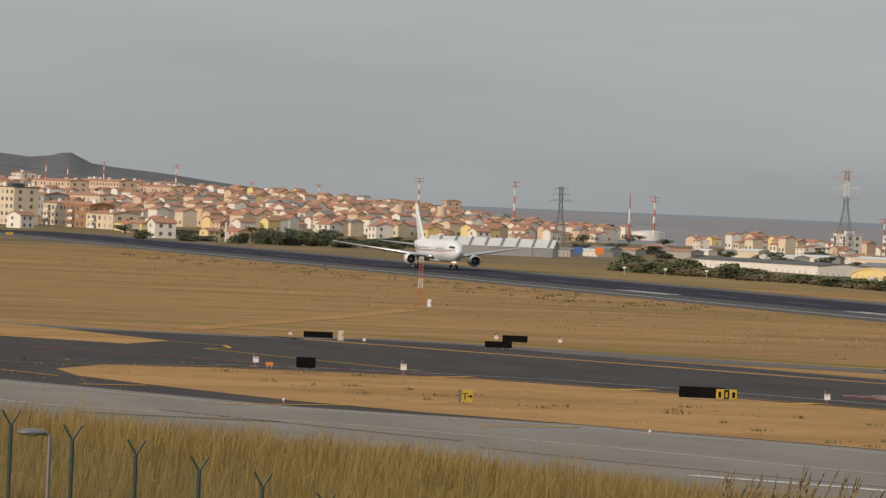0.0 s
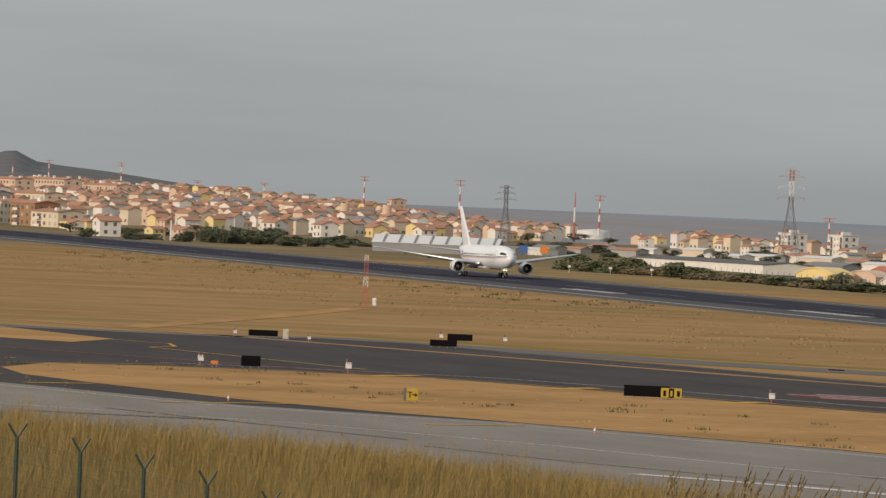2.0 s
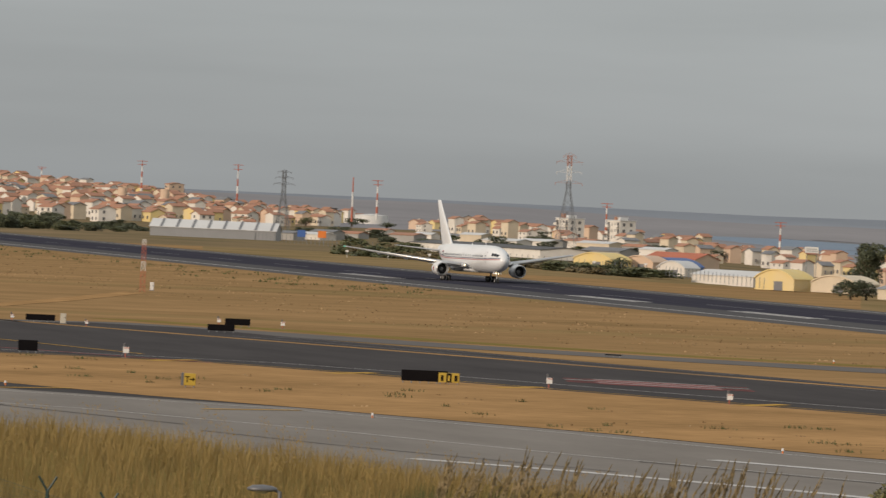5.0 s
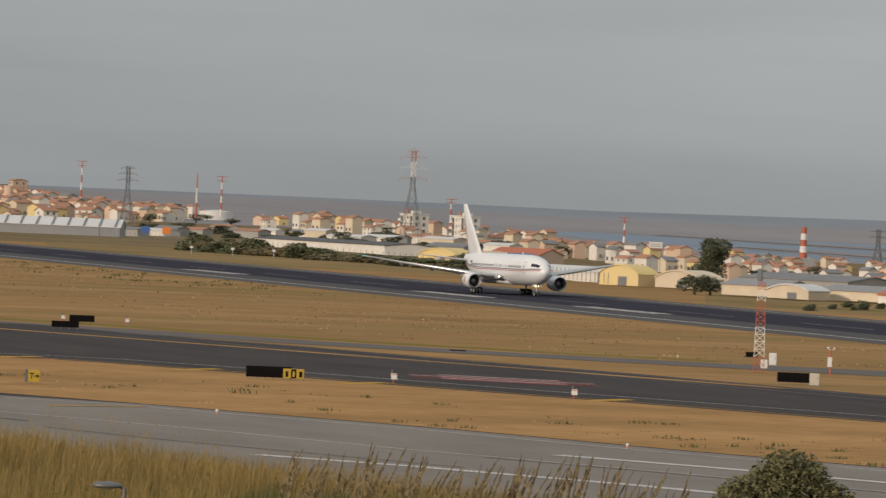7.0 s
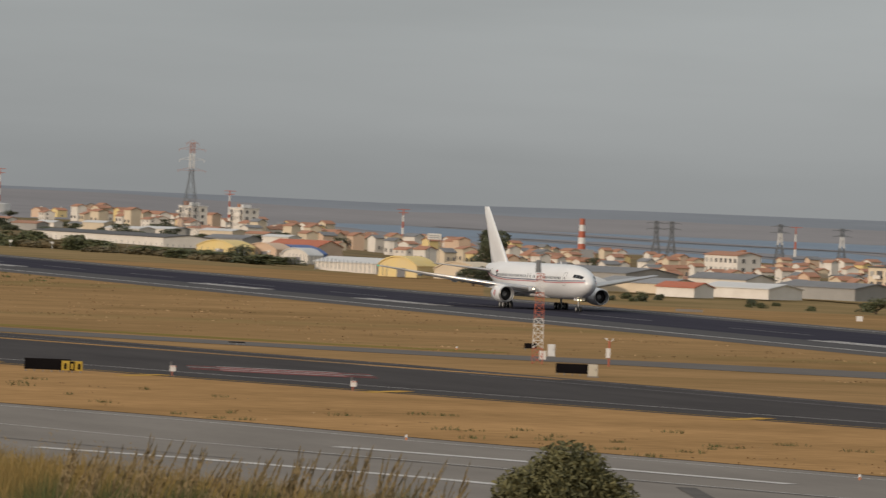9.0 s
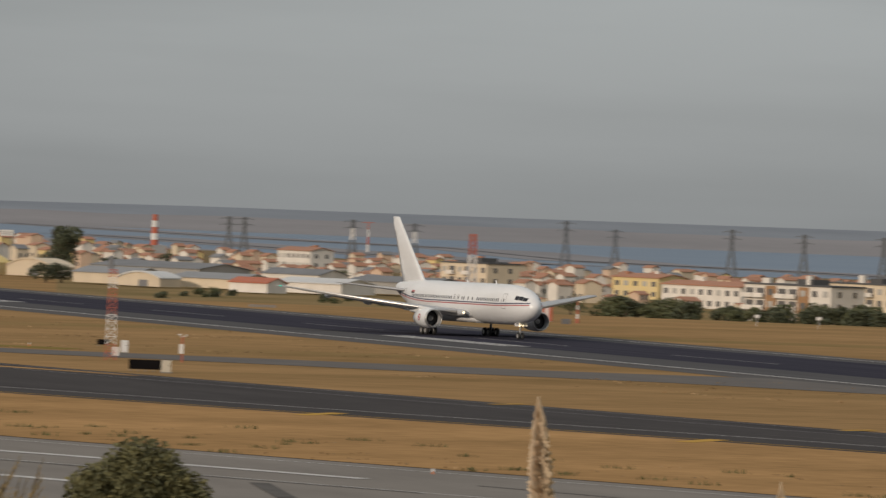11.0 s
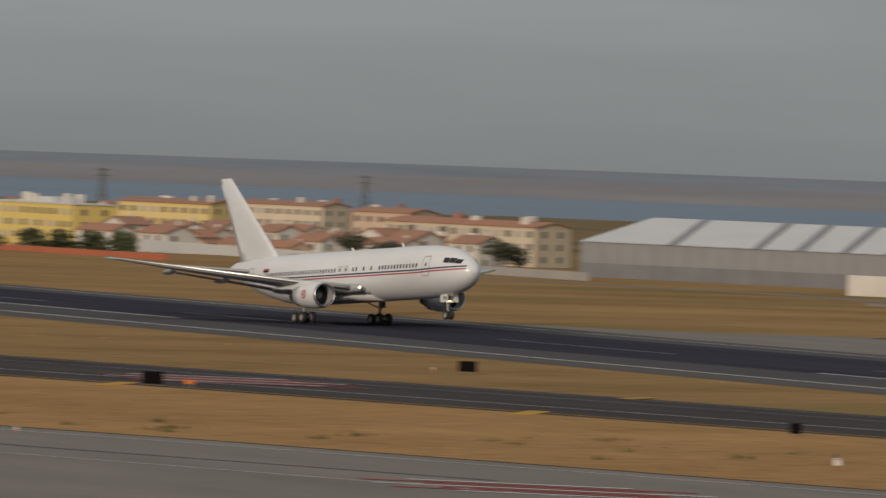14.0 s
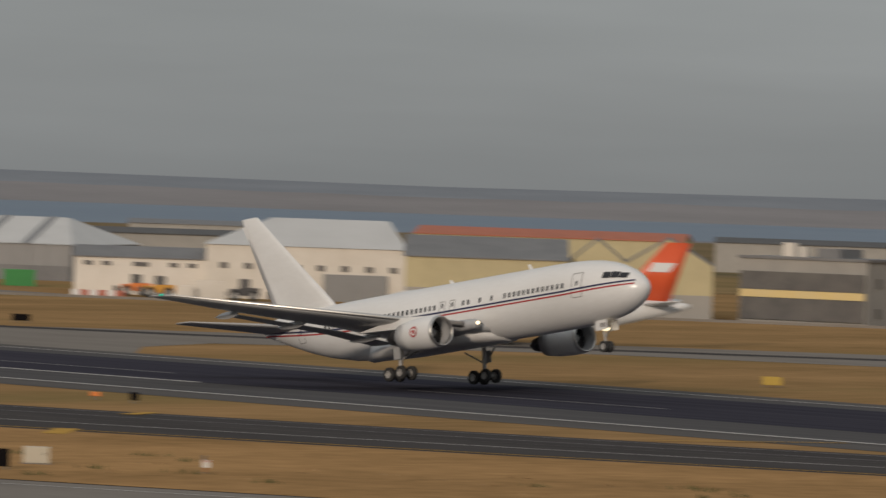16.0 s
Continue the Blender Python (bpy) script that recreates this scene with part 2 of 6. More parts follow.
def plate(bm, pts, z):
    f = bm.faces.new([bm.verts.new((x, y, z)) for x, y in pts])
    bmesh.ops.triangulate(bm, faces=[f])


def offset(line, d):
    pts = [Vector(p) for p in line]
    out = []
    for i, p in enumerate(pts):
        t = (pts[min(i + 1, len(pts) - 1)] - pts[max(i - 1, 0)]).normalized()
        out.append(tuple(p + Vector((-t.y, t.x)) * d))
    return out


APRON = [(-530, 351.5), (-513, 365), (-508, 390), (-497, 407), (-462, 446), (-442, 466), (-340, 568), (-310, 540), (-385, 462), (-410, 433), (-437, 419), (-450, 402), (-459, 384), (-448, 366), (-432, 352)]
TAXI_UP = [(-150, 326), (-291, 275), (-324, 264.5), (-359, 253.5), (-400, 238), (-430, 227.5), (-472, 216), (-515, 205), (-558, 195), (-584, 186), (-615, 177.5), (-643, 166.5), (-667, 161.5), (-680, 152), (-674, 139.5)]
TAXI_LOW = [(-549, 107), (-547, 119), (-540, 132), (-524, 141), (-498, 152.7), (-475, 164.3), (-440, 181.5), (-404, 199.8), (-369, 214.5), (-334.5, 227), (-301, 239), (-270, 251), (-248, 261), (-150, 303)]
SLAB_EDGE = [(-580, 22), (-497, 79), (-455, 96), (-437, 114), (-408, 129), (-384, 138), (-340, 159), (-296, 180), (-250, 199), (-215, 214)]
RY = 320.6                                    # runway centre line
def build_airfield():
    run = thing("runway", "dark asphalt runway with a rubber-blackened middle and white markings", "runway", kind="structure")
    for name, y0, y1, z, m in (("shoulder", 286.5, 352, 0.02, "shoulder"), ("asphalt_lane", 294, 346.5, 0.03, "asphalt"), ("rubber_lane", 308.5, 340, 0.04, "rubber")):
        bm = bmesh.new()
        for i in range(60):
            x0, x1 = -2600 + i * 55, -2600 + (i + 1) * 55
            w0, w1 = ([(noise.noise((x * 0.01, 7, 0)) * 2.2) for x in (x0, x1)] if name == "rubber_lane" else (0, 0))
            bm.faces.new([bm.verts.new(p) for p in ((x0, y0 + w0, z), (x1, y0 + w1, z), (x1, y1 + w1 * 0.5, z), (x0, y1 + w0 * 0.5, z))])
        bmesh.ops.remove_doubles(bm, verts=bm.verts[:], dist=0.001)
        part(name, bm, M[m], run)
    for y, w in ((294.6, 0.9), (346.4, 0.45)):
        bm = bmesh.new()
        strip(bm, [(-2600, y), (700, y)], w, 0.055)
        part("edge_line", bm, M["white_line"], run)
    dash = bmesh.new()
    strip(dash, [(-15, 0), (15, 0)], 0.55, 0.055)
    dash = mesh_of("dash", dash, M["worn_line"])
    for i in range(-2450, 400, 60):
        o = part("centre_dash", dash, None, run)
        o.location = (i + 7, RY, 0)
    bar = bmesh.new()
    strip(bar, [(-20, 0), (20, 0)], 1.5, 0.056)
    bar = mesh_of("bar", bar, M["white_line"])
    for x in (-1135, -978, -888, -699):
        for dy in (-10.2, -12.6):
            o = part("touchdown_bar", bar, None, run)
            o.location = (x, RY + dy, 0)

    for x in (-540, -391):
        bm = bmesh.new()
        strip(bm, [(-20, 0), (20, 0)], 0.9, 0.056)
        part("touchdown_bar", bm, M["white_line"], run).location = (x, RY - 11.4, 0)

    # taxiway beside the dry islands: a wide apron in the west that narrows towards the runway
    taxi = thing("taxiway", "dark asphalt taxiway with thin yellow edge lines", "taxiway", kind="structure")
    bm = bmesh.new()
    plate(bm, TAXI_UP + [(-684, 121), (-700, 100), (-790, 60), (-790, -30), (-590, 8)] + [(x, y - 2) for x, y in SLAB_EDGE[1:]] + [(-150, 245)], 0.02)
    part("asphalt_bed", bm, M["taxi"], taxi)
    for line, off, w, m in ((TAXI_LOW, 2.0, 0.4, "yellow_line"), (TAXI_LOW, 11.0, 0.32, "white_line"), (TAXI_UP[:12], 8.5, 0.3, "worn_line"), (TAXI_UP[:12], 2.5, 0.35, "worn_line"), (TAXI_LOW[6:], 17.0, 0.25, "seam")):
        bm = bmesh.new()
        strip(bm, offset(line, off), w, 0.05)
        part("guide_line", bm, M[m], taxi)

    road = thing("service_road", "narrow grey asphalt road through dry grass", "road", kind="structure")
    bm = bmesh.new()
    plate(bm, [(-790, 66), (-700, 110), (-684, 121), (-676, 139), (-683, 156), (-661, 172), (-639, 186), (-620, 201), (-605, 219), (-594, 240), (-583, 258), (-576, 270), (-570, 290),
               (-520, 290), (-528, 279), (-546, 266), (-560, 247), (-576, 229), (-590, 211), (-608, 193), (-624, 179), (-641, 166.8), (-667, 161), (-676, 150), (-668, 139), (-680, 110), (-780, 55)], 0.03)
    part("road_bed", bm, M["road"], road)
    verge = bmesh.new()
    strip(verge, [(-700, 158), (-668, 178), (-645, 192), (-626, 208), (-612, 225)], 7, 0.012)
    single("grass_verge", verge, M["green_grass"], "strip of greener grass along the service road", "grass", kind="structure")

    conc = thing("concrete_taxiway", "pale weathered concrete taxiway with faded white lines", "taxiway", kind="structure")
    edge = SLAB_EDGE
    bm = bmesh.new()
    strip(bm, offset(edge, -20), 40, 0.035)
    strip(bm, offset(edge[1:], -57), 34, 0.035)
    part("slab_bed", bm, M["concrete"], conc)
    for off, w in ((-3.5, 0.3), (-25, 0.3)):
        bm = bmesh.new()
        strip(bm, offset(edge, off), w, 0.05)
        part("guide_line", bm, M["white_line"], conc)
    single("grass_island", _plate([(-530, 89), (-512, 88), (-497, 91), (-469, 98), (-452, 105.5)] + [(x, y + 0.6) for x, y in SLAB_EDGE[3:]] + [(-150, 246)] + TAXI_LOW[::-1] + [(-546, 96)], 0.045),
                 M["island_grass"], "straw-coloured dry grass island between the taxiways", "grass", kind="structure")
    single("grass_island", _plate([(-720, 70), (-640, 98), (-622, 112), (-640, 120), (-690, 112), (-740, 90)], 0.045),
           M["island_grass"], "straw-coloured dry grass island between the taxiways", "grass", kind="structure")
    # taxiway on the far side of the runway
    far = thing("far_taxiway", "grey taxiway beyond the runway", "taxiway", kind="structure")
    bm = bmesh.new()
    plate(bm, APRON, 0.02)
    part("concrete_bed", bm, M["concrete"], far)
    bm = bmesh.new()
    strip(bm, [(-507, 390), (-484, 401), (-462, 416), (-448, 432), (-428, 451), (-340, 542)], 7, 0.03)
    part("asphalt_track", bm, M["taxi"], far)

    wat = bmesh.new()
    n = 80
    a = [wat.verts.new(polar(40 + 35.5 * i / n, 1500, -6.0)) for i in range(n + 1)]
    b = [wat.verts.new(polar(40 + 35.5 * i / n, 4700, -6.0)) for i in range(n + 1)]
    for i in range(n):
        wat.faces.new((a[i], a[i + 1], b[i + 1], b[i]))
    single("river", wat, M["water"], "calm grey-blue estuary water beyond the town", "water", kind="structure")
    for bank in (((71.5, -47), (70.3, -51), (67.8, -62), (65.9, -66), (64.6, -80), (62.5, -84), (60, -92)), ((69.5, -66), (67, -80), (65.5, -88))):
        line = [polar(a, 22.6 * FOCAL / -e)[:2] for a, e in bank]
        bm = bmesh.new()
        strip(bm, line, 40, -5.6)
        strip(bm, line, 90, -5.9)
        single("mud_bank", bm, M["hazy_marsh"], "low brown mud bank lying in the river", "mud bank", kind="structure")


def _plate(pts, z):
    bm = bmesh.new()
    plate(bm, pts, z)
    return bm


build_ground()
build_airfield()


# ---- aircraft ----
M.update(
    skin=mat("white_aircraft_paint", (0.76, 0.76, 0.755), (0.64, 0.635, 0.62), 0.28, scale=0.35, stretch=(0.3, 1, 1)),
    wing=mat("grey_wing_paint", (0.42, 0.425, 0.43), (0.33, 0.335, 0.34), 0.45, scale=0.5, stretch=(1, 0.3, 1)),
    chrome=mat("bare_metal", (0.6, 0.585, 0.56), (0.5, 0.485, 0.46), 0.36, 1.0),
    dark_metal=mat("dark_metal", (0.05, 0.05, 0.055), (0.09, 0.085, 0.08), 0.45, 0.6),
    tyre=mat("tyre_rubber", (0.022, 0.022, 0.022), (0.035, 0.034, 0.033), 0.8),
    hub=mat("wheel_hub", (0.42, 0.41, 0.39), (0.30, 0.29, 0.28), 0.45, 0.3),
    glass=mat("cockpit_glass", (0.012, 0.013, 0.016), (0.02, 0.02, 0.024), 0.08),
    window=mat("cabin_window", (0.03, 0.032, 0.036), (0.05, 0.05, 0.055), 0.2),
    navy=mat("navy_stripe", (0.018, 0.022, 0.07), (0.025, 0.028, 0.08), 0.35),
    red=mat("red_stripe", (0.42, 0.03, 0.035), (0.36, 0.03, 0.03), 0.35),
    outline=mat("door_outline", (0.16, 0.15, 0.15), (0.22, 0.21, 0.2), 0.5),
    lamp_on=mat("lit_lamp", (1.0, 0.78, 0.45), (1.0, 0.82, 0.55), 0.3, emit=3.0),
    nav_green=mat("green_lamp", (0.05, 0.6, 0.4), (0.05, 0.5, 0.35), 0.3, emit=0.3),
    black=mat("black_board", (0.007, 0.006, 0.007), (0.012, 0.011, 0.011), 0.9, spec=0.0),
    white_text=mat("white_placard", (0.7, 0.7, 0.7), (0.6, 0.6, 0.6), 0.5),
    green_band=mat("green_band", (0.10, 0.30, 0.03), (0.16, 0.36, 0.03), 0.4),
    red_band=mat("red_band", (0.72, 0.11, 0.03), (0.62, 0.085, 0.025), 0.4),
)


class Hull:
    """Round fuselage: stations of x, centre height, half height, half width."""

    def __init__(self, st):
        self.st = sorted(st)

    def at(self, x):
        s = self.st
        if x <= s[0][0]:
            return s[0][1:]
        for a, b in zip(s, s[1:]):
            if x <= b[0]:
                u = (x - a[0]) / (b[0] - a[0])
                return tuple(p + (q - p) * u for p, q in zip(a[1:], b[1:]))
        return s[-1][1:]

    def side(self, x, z, out=0.0):
        zc, rz, ry = self.at(x)
        return (ry + out) * math.sqrt(max(0.0, 1 - ((z - zc) / (rz + out)) ** 2))

    def mesh(self, n=40, fine=0.5):
        bm = bmesh.new()
        xs = []
        for a, b in zip(self.st, self.st[1:]):
            k = max(1, int((b[0] - a[0]) / 1.5))
            xs += [a[0] + (b[0] - a[0]) * i / k for i in range(k)]
        xs.append(self.st[-1][0])
        rings = []
        for x in xs:
            zc, rz, ry = self.at(x)
            rings.append([(x, ry * math.cos(2 * math.pi * i / n), zc + rz * math.sin(2 * math.pi * i / n)) for i in range(n)])
        loft(bm, rings)
        return bm

    def band(self, x0, x1, z0, z1, sgn, out=0.012, step=0.6, follow=0.0, nose=0.0):
        """A strip of skin between two heights along one side."""
        bm = bmesh.new()
        k = max(1, int((x1 - x0) / step))
        nz = max(3, int((z1 - z0) / 0.25))
        rows = []
        for i in range(k + 1):
            x = x0 + (x1 - x0) * i / k
            dz = follow * (self.at(x)[0] - 4.55) if x < 0 else nose * max(0.0, x - 17.5)
            rows.append([(x, sgn * self.side(x, z, out), z) for z in [z0 + dz + (z1 - z0) * j / nz for j in range(nz + 1)]])
        loft(bm, rows, close=False, caps=False)
        return bm

    def patch(self, x, z, w, h, sgn, out=0.015):
        bm = bmesh.new()
        rows = []
        for i in (0, 0.15, 0.85, 1):
            xx = x - w / 2 + w * i
            ins = h * 0.12 if i in (0, 1) else 0
            rows.append([(xx, sgn * self.side(xx, zz, out), zz) for zz in [z + (h - 2 * ins) * (q / 8 - 0.5) for q in range(9)]])
        loft(bm, rows, close=False, caps=False)
        return bm


def foil(bm, sections, twist=0.0):
    """A wing from sections: leading-edge point, chord, thickness, thickness axis; twist: degrees of washout a metre out."""
    rings = []
    for (x, y, z), chord, th, axis in sections:
        ring = []
        prof = [(0, 0), (0.03, 0.55), (0.12, 0.9), (0.3, 1.0), (0.55, 0.8), (0.8, 0.4), (1.0, 0.04)]
        pts = [(u, v) for u, v in prof] + [(u, -v * 0.75) for u, v in prof[-1:0:-1]]
        for u, v in pts:
            p = [x - u * chord, y, z]
            p[axis] += v * th / 2
            p[2] += u * chord * math.tan(radians(twist * abs(y)))
            ring.append(p)
        rings.append(ring)
    loft(bm, rings)


def wheel(name, parent, x, y, z, r, w):
    bm = bmesh.new()
    prof = [(0.55, 0.42), (0.85, 0.5), (0.97, 0.36), (1.0, 0.0), (0.97, -0.36), (0.85, -0.5), (0.55, -0.42)]
    n = 24
    loft(bm, [[(x + r * k * math.cos(2 * math.pi * i / n), y + w * s, z + r * k * math.sin(2 * math.pi * i / n)) for i in range(n)] for k, s in prof], caps=False)
    t = part(name, bm, M["tyre"], parent, smooth=True)
    bm = bmesh.new()
    loft(bm, [[(x + r * k * math.cos(2 * math.pi * i / n), y + w * s, z + r * k * math.sin(2 * math.pi * i / n)) for i in range(n)] for k, s in ((0.2, 0.34), (0.3, 0.25), (0.56, 0.42), (0.56, -0.42), (0.3, -0.25), (0.2, -0.34))])
    part("rim", bm, M["hub"], t, "grey metal wheel rim")
    return t


def engine(plane, x, y, z, L, r, pyl, mats=("skin", "dark_metal")):
    """A fan engine; x is its intake lip, L its cowl length, r its greatest radius."""
    n = 32

    def ring(px, rr, dz=0.0):
        return [(px, y + rr * math.cos(2 * math.pi * i / n), z + dz + rr * math.sin(2 * math.pi * i / n)) for i in range(n)]
    bm = bmesh.new()
    loft(bm, [ring(x - 0.25, 0.94 * r), ring(x - 0.8, 0.99 * r), ring(x - 0.35 * L, r), ring(x - 0.7 * L, 0.93 * r), ring(x - L, 0.78 * r), ring(x - L, 0.70 * r), ring(x - L + 0.8, 0.68 * r)], caps=False)
    eng = part("engine", bm, M[mats[0]], plane, "white engine cowling", smooth=True)
    bm = bmesh.new()
    loft(bm, [ring(x - 0.25, 0.945 * r), ring(x - 0.08, 0.9 * r), ring(x, 0.85 * r), ring(x - 0.08, 0.80 * r), ring(x - 0.3, 0.77 * r)], caps=False)
    part("intake_lip", bm, M["chrome"], eng, "polished metal intake lip", smooth=True)
    bm = bmesh.new()
    loft(bm, [ring(x - 0.3, 0.772 * r), ring(x - 1.3, 0.80 * r)], caps=False)
    part("intake_duct", bm, M["wing"], eng, smooth=True)
    for i in range(30):
        bm = bmesh.new()
        a = 2 * math.pi * i / 30
        b = a + 0.15
        q = [(x - 1.2, y + k * r * math.cos(t), z + k * r * math.sin(t)) for k, t in ((0.25, a), (0.79, a), (0.79, b), (0.25, b))]
        q[1] = (q[1][0] - 0.2, *q[1][1:])
        bm.faces.new([bm.verts.new(v) for v in q])
        part("fan_blade", bm, M["dark_metal"], eng)
    bm = bmesh.new()
    loft(bm, [ring(x - 1.35, 0.79 * r), ring(x - 1.36, 0.01)], caps=False)
    part("fan_back", bm, M["black"], eng)
    bm = bmesh.new()
    loft(bm, [ring(x - 0.75, 0.01), ring(x - 0.85, 0.08 * r), ring(x - 1.2, 0.26 * r)], caps=False)
    part("spinner", bm, M["hub"], eng, smooth=True)
    bm = bmesh.new()
    loft(bm, [ring(x - L + 0.6, 0.60 * r), ring(x - L - 0.7, 0.5 * r), ring(x - L - 1.5, 0.36 * r), ring(x - L - 1.5, 0.30 * r), ring(x - L - 2.1, 0.05 * r)])
    part("exhaust_cone", bm, M["dark_metal"], eng, "sooty dark metal exhaust", smooth=True)
    bm = bmesh.new()
    (ax, az), (bx, bz) = pyl
    loft(bm, [[(x - 0.7, y - 0.08, z + 0.98 * r), (x - 0.7, y + 0.08, z + 0.98 * r), (x - L, y + 0.22, z + 0.5 * r), (x - L, y - 0.22, z + 0.5 * r)],
              [(ax, y - 0.08, az), (ax, y + 0.08, az), (bx, y + 0.2, bz), (bx, y - 0.2, bz)]])
    part("pylon", bm, M[mats[0]], plane)
    return eng


MOVING = {"gear": [], "wing": [], "nose": []}


def build_jet(m=None):
    """The white twin-jet: x ahead, origin on the ground between the main wheels."""
    P = thing("airliner", "white wide-body twin-engine jet with navy and red stripes", "airplane", m)
    hull = Hull([(-21.9, 6.12, 0.22, 0.2), (-21.6, 6.1, 0.42, 0.36), (-20.5, 5.97, 0.85, 0.66), (-18, 5.62, 1.38, 1.15), (-15.5, 5.28, 1.86, 1.62), (-13, 4.98, 2.22, 2.0), (-10, 4.72, 2.52, 2.33), (-7, 4.58, 2.67, 2.49), (-5, 4.55, 2.70, 2.515), (15.0, 4.55, 2.70, 2.515),
                 (17.1, 4.55, 2.67, 2.48), (18.7, 4.54, 2.59, 2.4), (20.1, 4.51, 2.46, 2.27), (21.35, 4.46, 2.26, 2.08), (22.45, 4.39, 1.97, 1.82), (23.35, 4.35, 1.60, 1.5), (24.05, 4.31, 1.22, 1.15), (24.55, 4.30, 0.81, 0.79), (24.83, 4.30, 0.46, 0.46), (24.97, 4.30, 0.14, 0.14)])
    part("fuselage", hull.mesh(48), M["skin"], P, smooth=True)
    bm = bmesh.new()
    loft(bm, [[(x, y * w, z) for y, z in ((-1, 2.9), (-1.02, 2.35), (-0.8, 1.95), (0, 1.82), (0.8, 1.95), (1.02, 2.35), (1, 2.9), (0, 3.2))] for x, w in ((8.9, 1.0), (7.8, 1.9), (6.2, 2.5), (-4, 2.6), (-6, 2.0), (-8, 0.7))])
    part("wing_fairing", bm, M["skin"], P, smooth=True)
    for s in (-1, 1):
        part("blue_stripe", hull.band(-21.6, 24.4, 4.58, 4.72, s, 0.025, 0.2, follow=0.72, nose=0.03), M["navy"], P, "navy blue stripe", smooth=True)
        part("red_stripe", hull.band(-21.6, 24.4, 4.33, 4.45, s, 0.025, 0.2, follow=0.72, nose=0.03), M["red"], P, "red stripe", smooth=True)
        for i in range(13):
            part("window", hull.patch(17.7 - 0.56 * i, 5.12, 0.27, 0.42, s), M["window"], P)
        for x in (9.4, 8.0, 6.6, 6.0):
            part("window", hull.patch(x, 5.12, 0.27, 0.42, s), M["window"], P)
        for i in range(26):
            part("window", hull.patch(2.5 - 0.56 * i, 5.12, 0.27, 0.42, s), M["window"], P)
        for x, z, w, h in ((19.25, 5.0, 1.05, 1.95), (-15.2, 5.1, 1.0, 1.75), (4.65, 4.95, 0.62, 1.1), (3.45, 4.95, 0.62, 1.1)):
            bm = bmesh.new()
            fr = 0.055
            for a, b, c, d in ((x - w / 2, z, fr, h), (x + w / 2, z, fr, h), (x, z - h / 2, w, fr), (x, z + h / 2, w, fr)):
                q = hull.patch(a, b, c, d, s, 0.02)
                me = bpy.data.meshes.new("t")
                q.to_mesh(me)
                q.free()
                bm.from_mesh(me)
                bpy.data.meshes.remove(me)
            dr = part("door", bm, M["outline"], P, "white cabin door with a thin dark outline")
            part("door_window", hull.patch(x, 5.15, 0.22, 0.36, s, 0.02), M["window"], dr)
        # flight deck panes
        for x0, x1, za, zb in ((21.75, 22.46, 5.28, 5.80), (22.5, 23.17, 5.24, 5.75), (23.21, 23.82, 5.16, 5.60)):
            bm = bmesh.new()
            rows = []
            for i in range(4):
                x = x0 + (x1 - x0) * i / 3
                f = (x - 20.55) / 2.4
                lo, hi = za - 0.02 * i, zb - 0.03 * i
                zc, rz, ry = hull.at(x)
                hi = min(hi, zc + rz * 0.985)
                rows.append([(x, s * hull.side(x, z, 0.045), z) for z in [lo + (hi - lo) * k / 5 for k in range(6)]])
            loft(bm, rows, close=False, caps=False)
            part("windshield_pane", bm, M["glass"], P, "dark cockpit glass")
        # wing
        bm = bmesh.new()
        foil(bm, [((9.0, s * 1.2, 2.75), 12.0, 1.45, 2), ((7.9, s * 2.5, 2.95), 10.6, 1.3, 2), ((4.3, s * 7.9, 3.62), 7.7, 0.85, 2), ((-1.6, s * 16.5, 4.72), 5.0, 0.5, 2), ((-6.2, s * 23.3, 5.75), 2.4, 0.24, 2), ((-6.9, s * 23.75, 5.82), 1.5, 0.12, 2)], 0.17)
        wg = part("wing", bm, M["wing"], P, "grey swept wing", smooth=True)
        MOVING["wing"].append((wg, s))
        bm = bmesh.new()
        foil(bm, [((8.05, s * 2.6, 2.99), 0.8, 0.62, 2), ((4.45, s * 7.9, 3.66), 0.62, 0.42, 2), ((-6.05, s * 23.2, 5.77), 0.3, 0.16, 2)])
        part("slat", bm, M["chrome"], wg, "bright metal leading-edge slat", smooth=True)
        for y, x, z, L in ((5.2, -3.2, 3.05, 3.2), (11.5, -5.0, 3.95, 3.0), (16.5, -7.2, 4.7, 2.4)):
            bm = bmesh.new()
            loft(bm, [[(x + a * L, s * y + w * 0.2 * c, z + w * 0.3 * d) for c, d in ((-1, 0), (0, -1), (1, 0), (0, 1))] for a, w in ((0.6, 0.2), (0.3, 0.9), (0, 1), (-0.35, 0.7), (-0.6, 0.1))])
            part("flap_fairing", bm, M["wing"], wg)
        bm = bmesh.new()
        foil(bm, [((-2.4, s * 3.0, 2.74), 2.3, 0.22, 2), ((-3.2, s * 7.6, 3.46), 1.9, 0.2, 2), ((-6.2, s * 16.0, 4.65), 1.3, 0.14, 2)])
        part("flap", bm, M["wing"], wg)
        if s < 0:
            bm = bmesh.new()
            tube(bm, (-6.6, s * 23.6, 5.83), (-6.9, s * 23.82, 5.84), 0.1, 0.06)
            part("wingtip_lamp", bm, M["nav_green"], wg, "green wingtip lamp")
        bm = bmesh.new()
        tube(bm, (8.55, s * 3.25, 3.2), (8.4, s * 3.25, 3.2), 0.14, 0.14, 12)
        part("landing_lamp", bm, M["lamp_on"], P, "lit landing lamp")
        bm = bmesh.new()
        loft(bm, [[(x, s * 3.2 + w * 0.42 * math.cos(t), 3.15 + w * 0.4 * math.sin(t)) for t in [math.pi * 2 * i / 12 for i in range(12)]] for x, w in ((8.45, 0.75), (8.2, 1.0), (6.5, 1.25), (4.5, 0.9))])
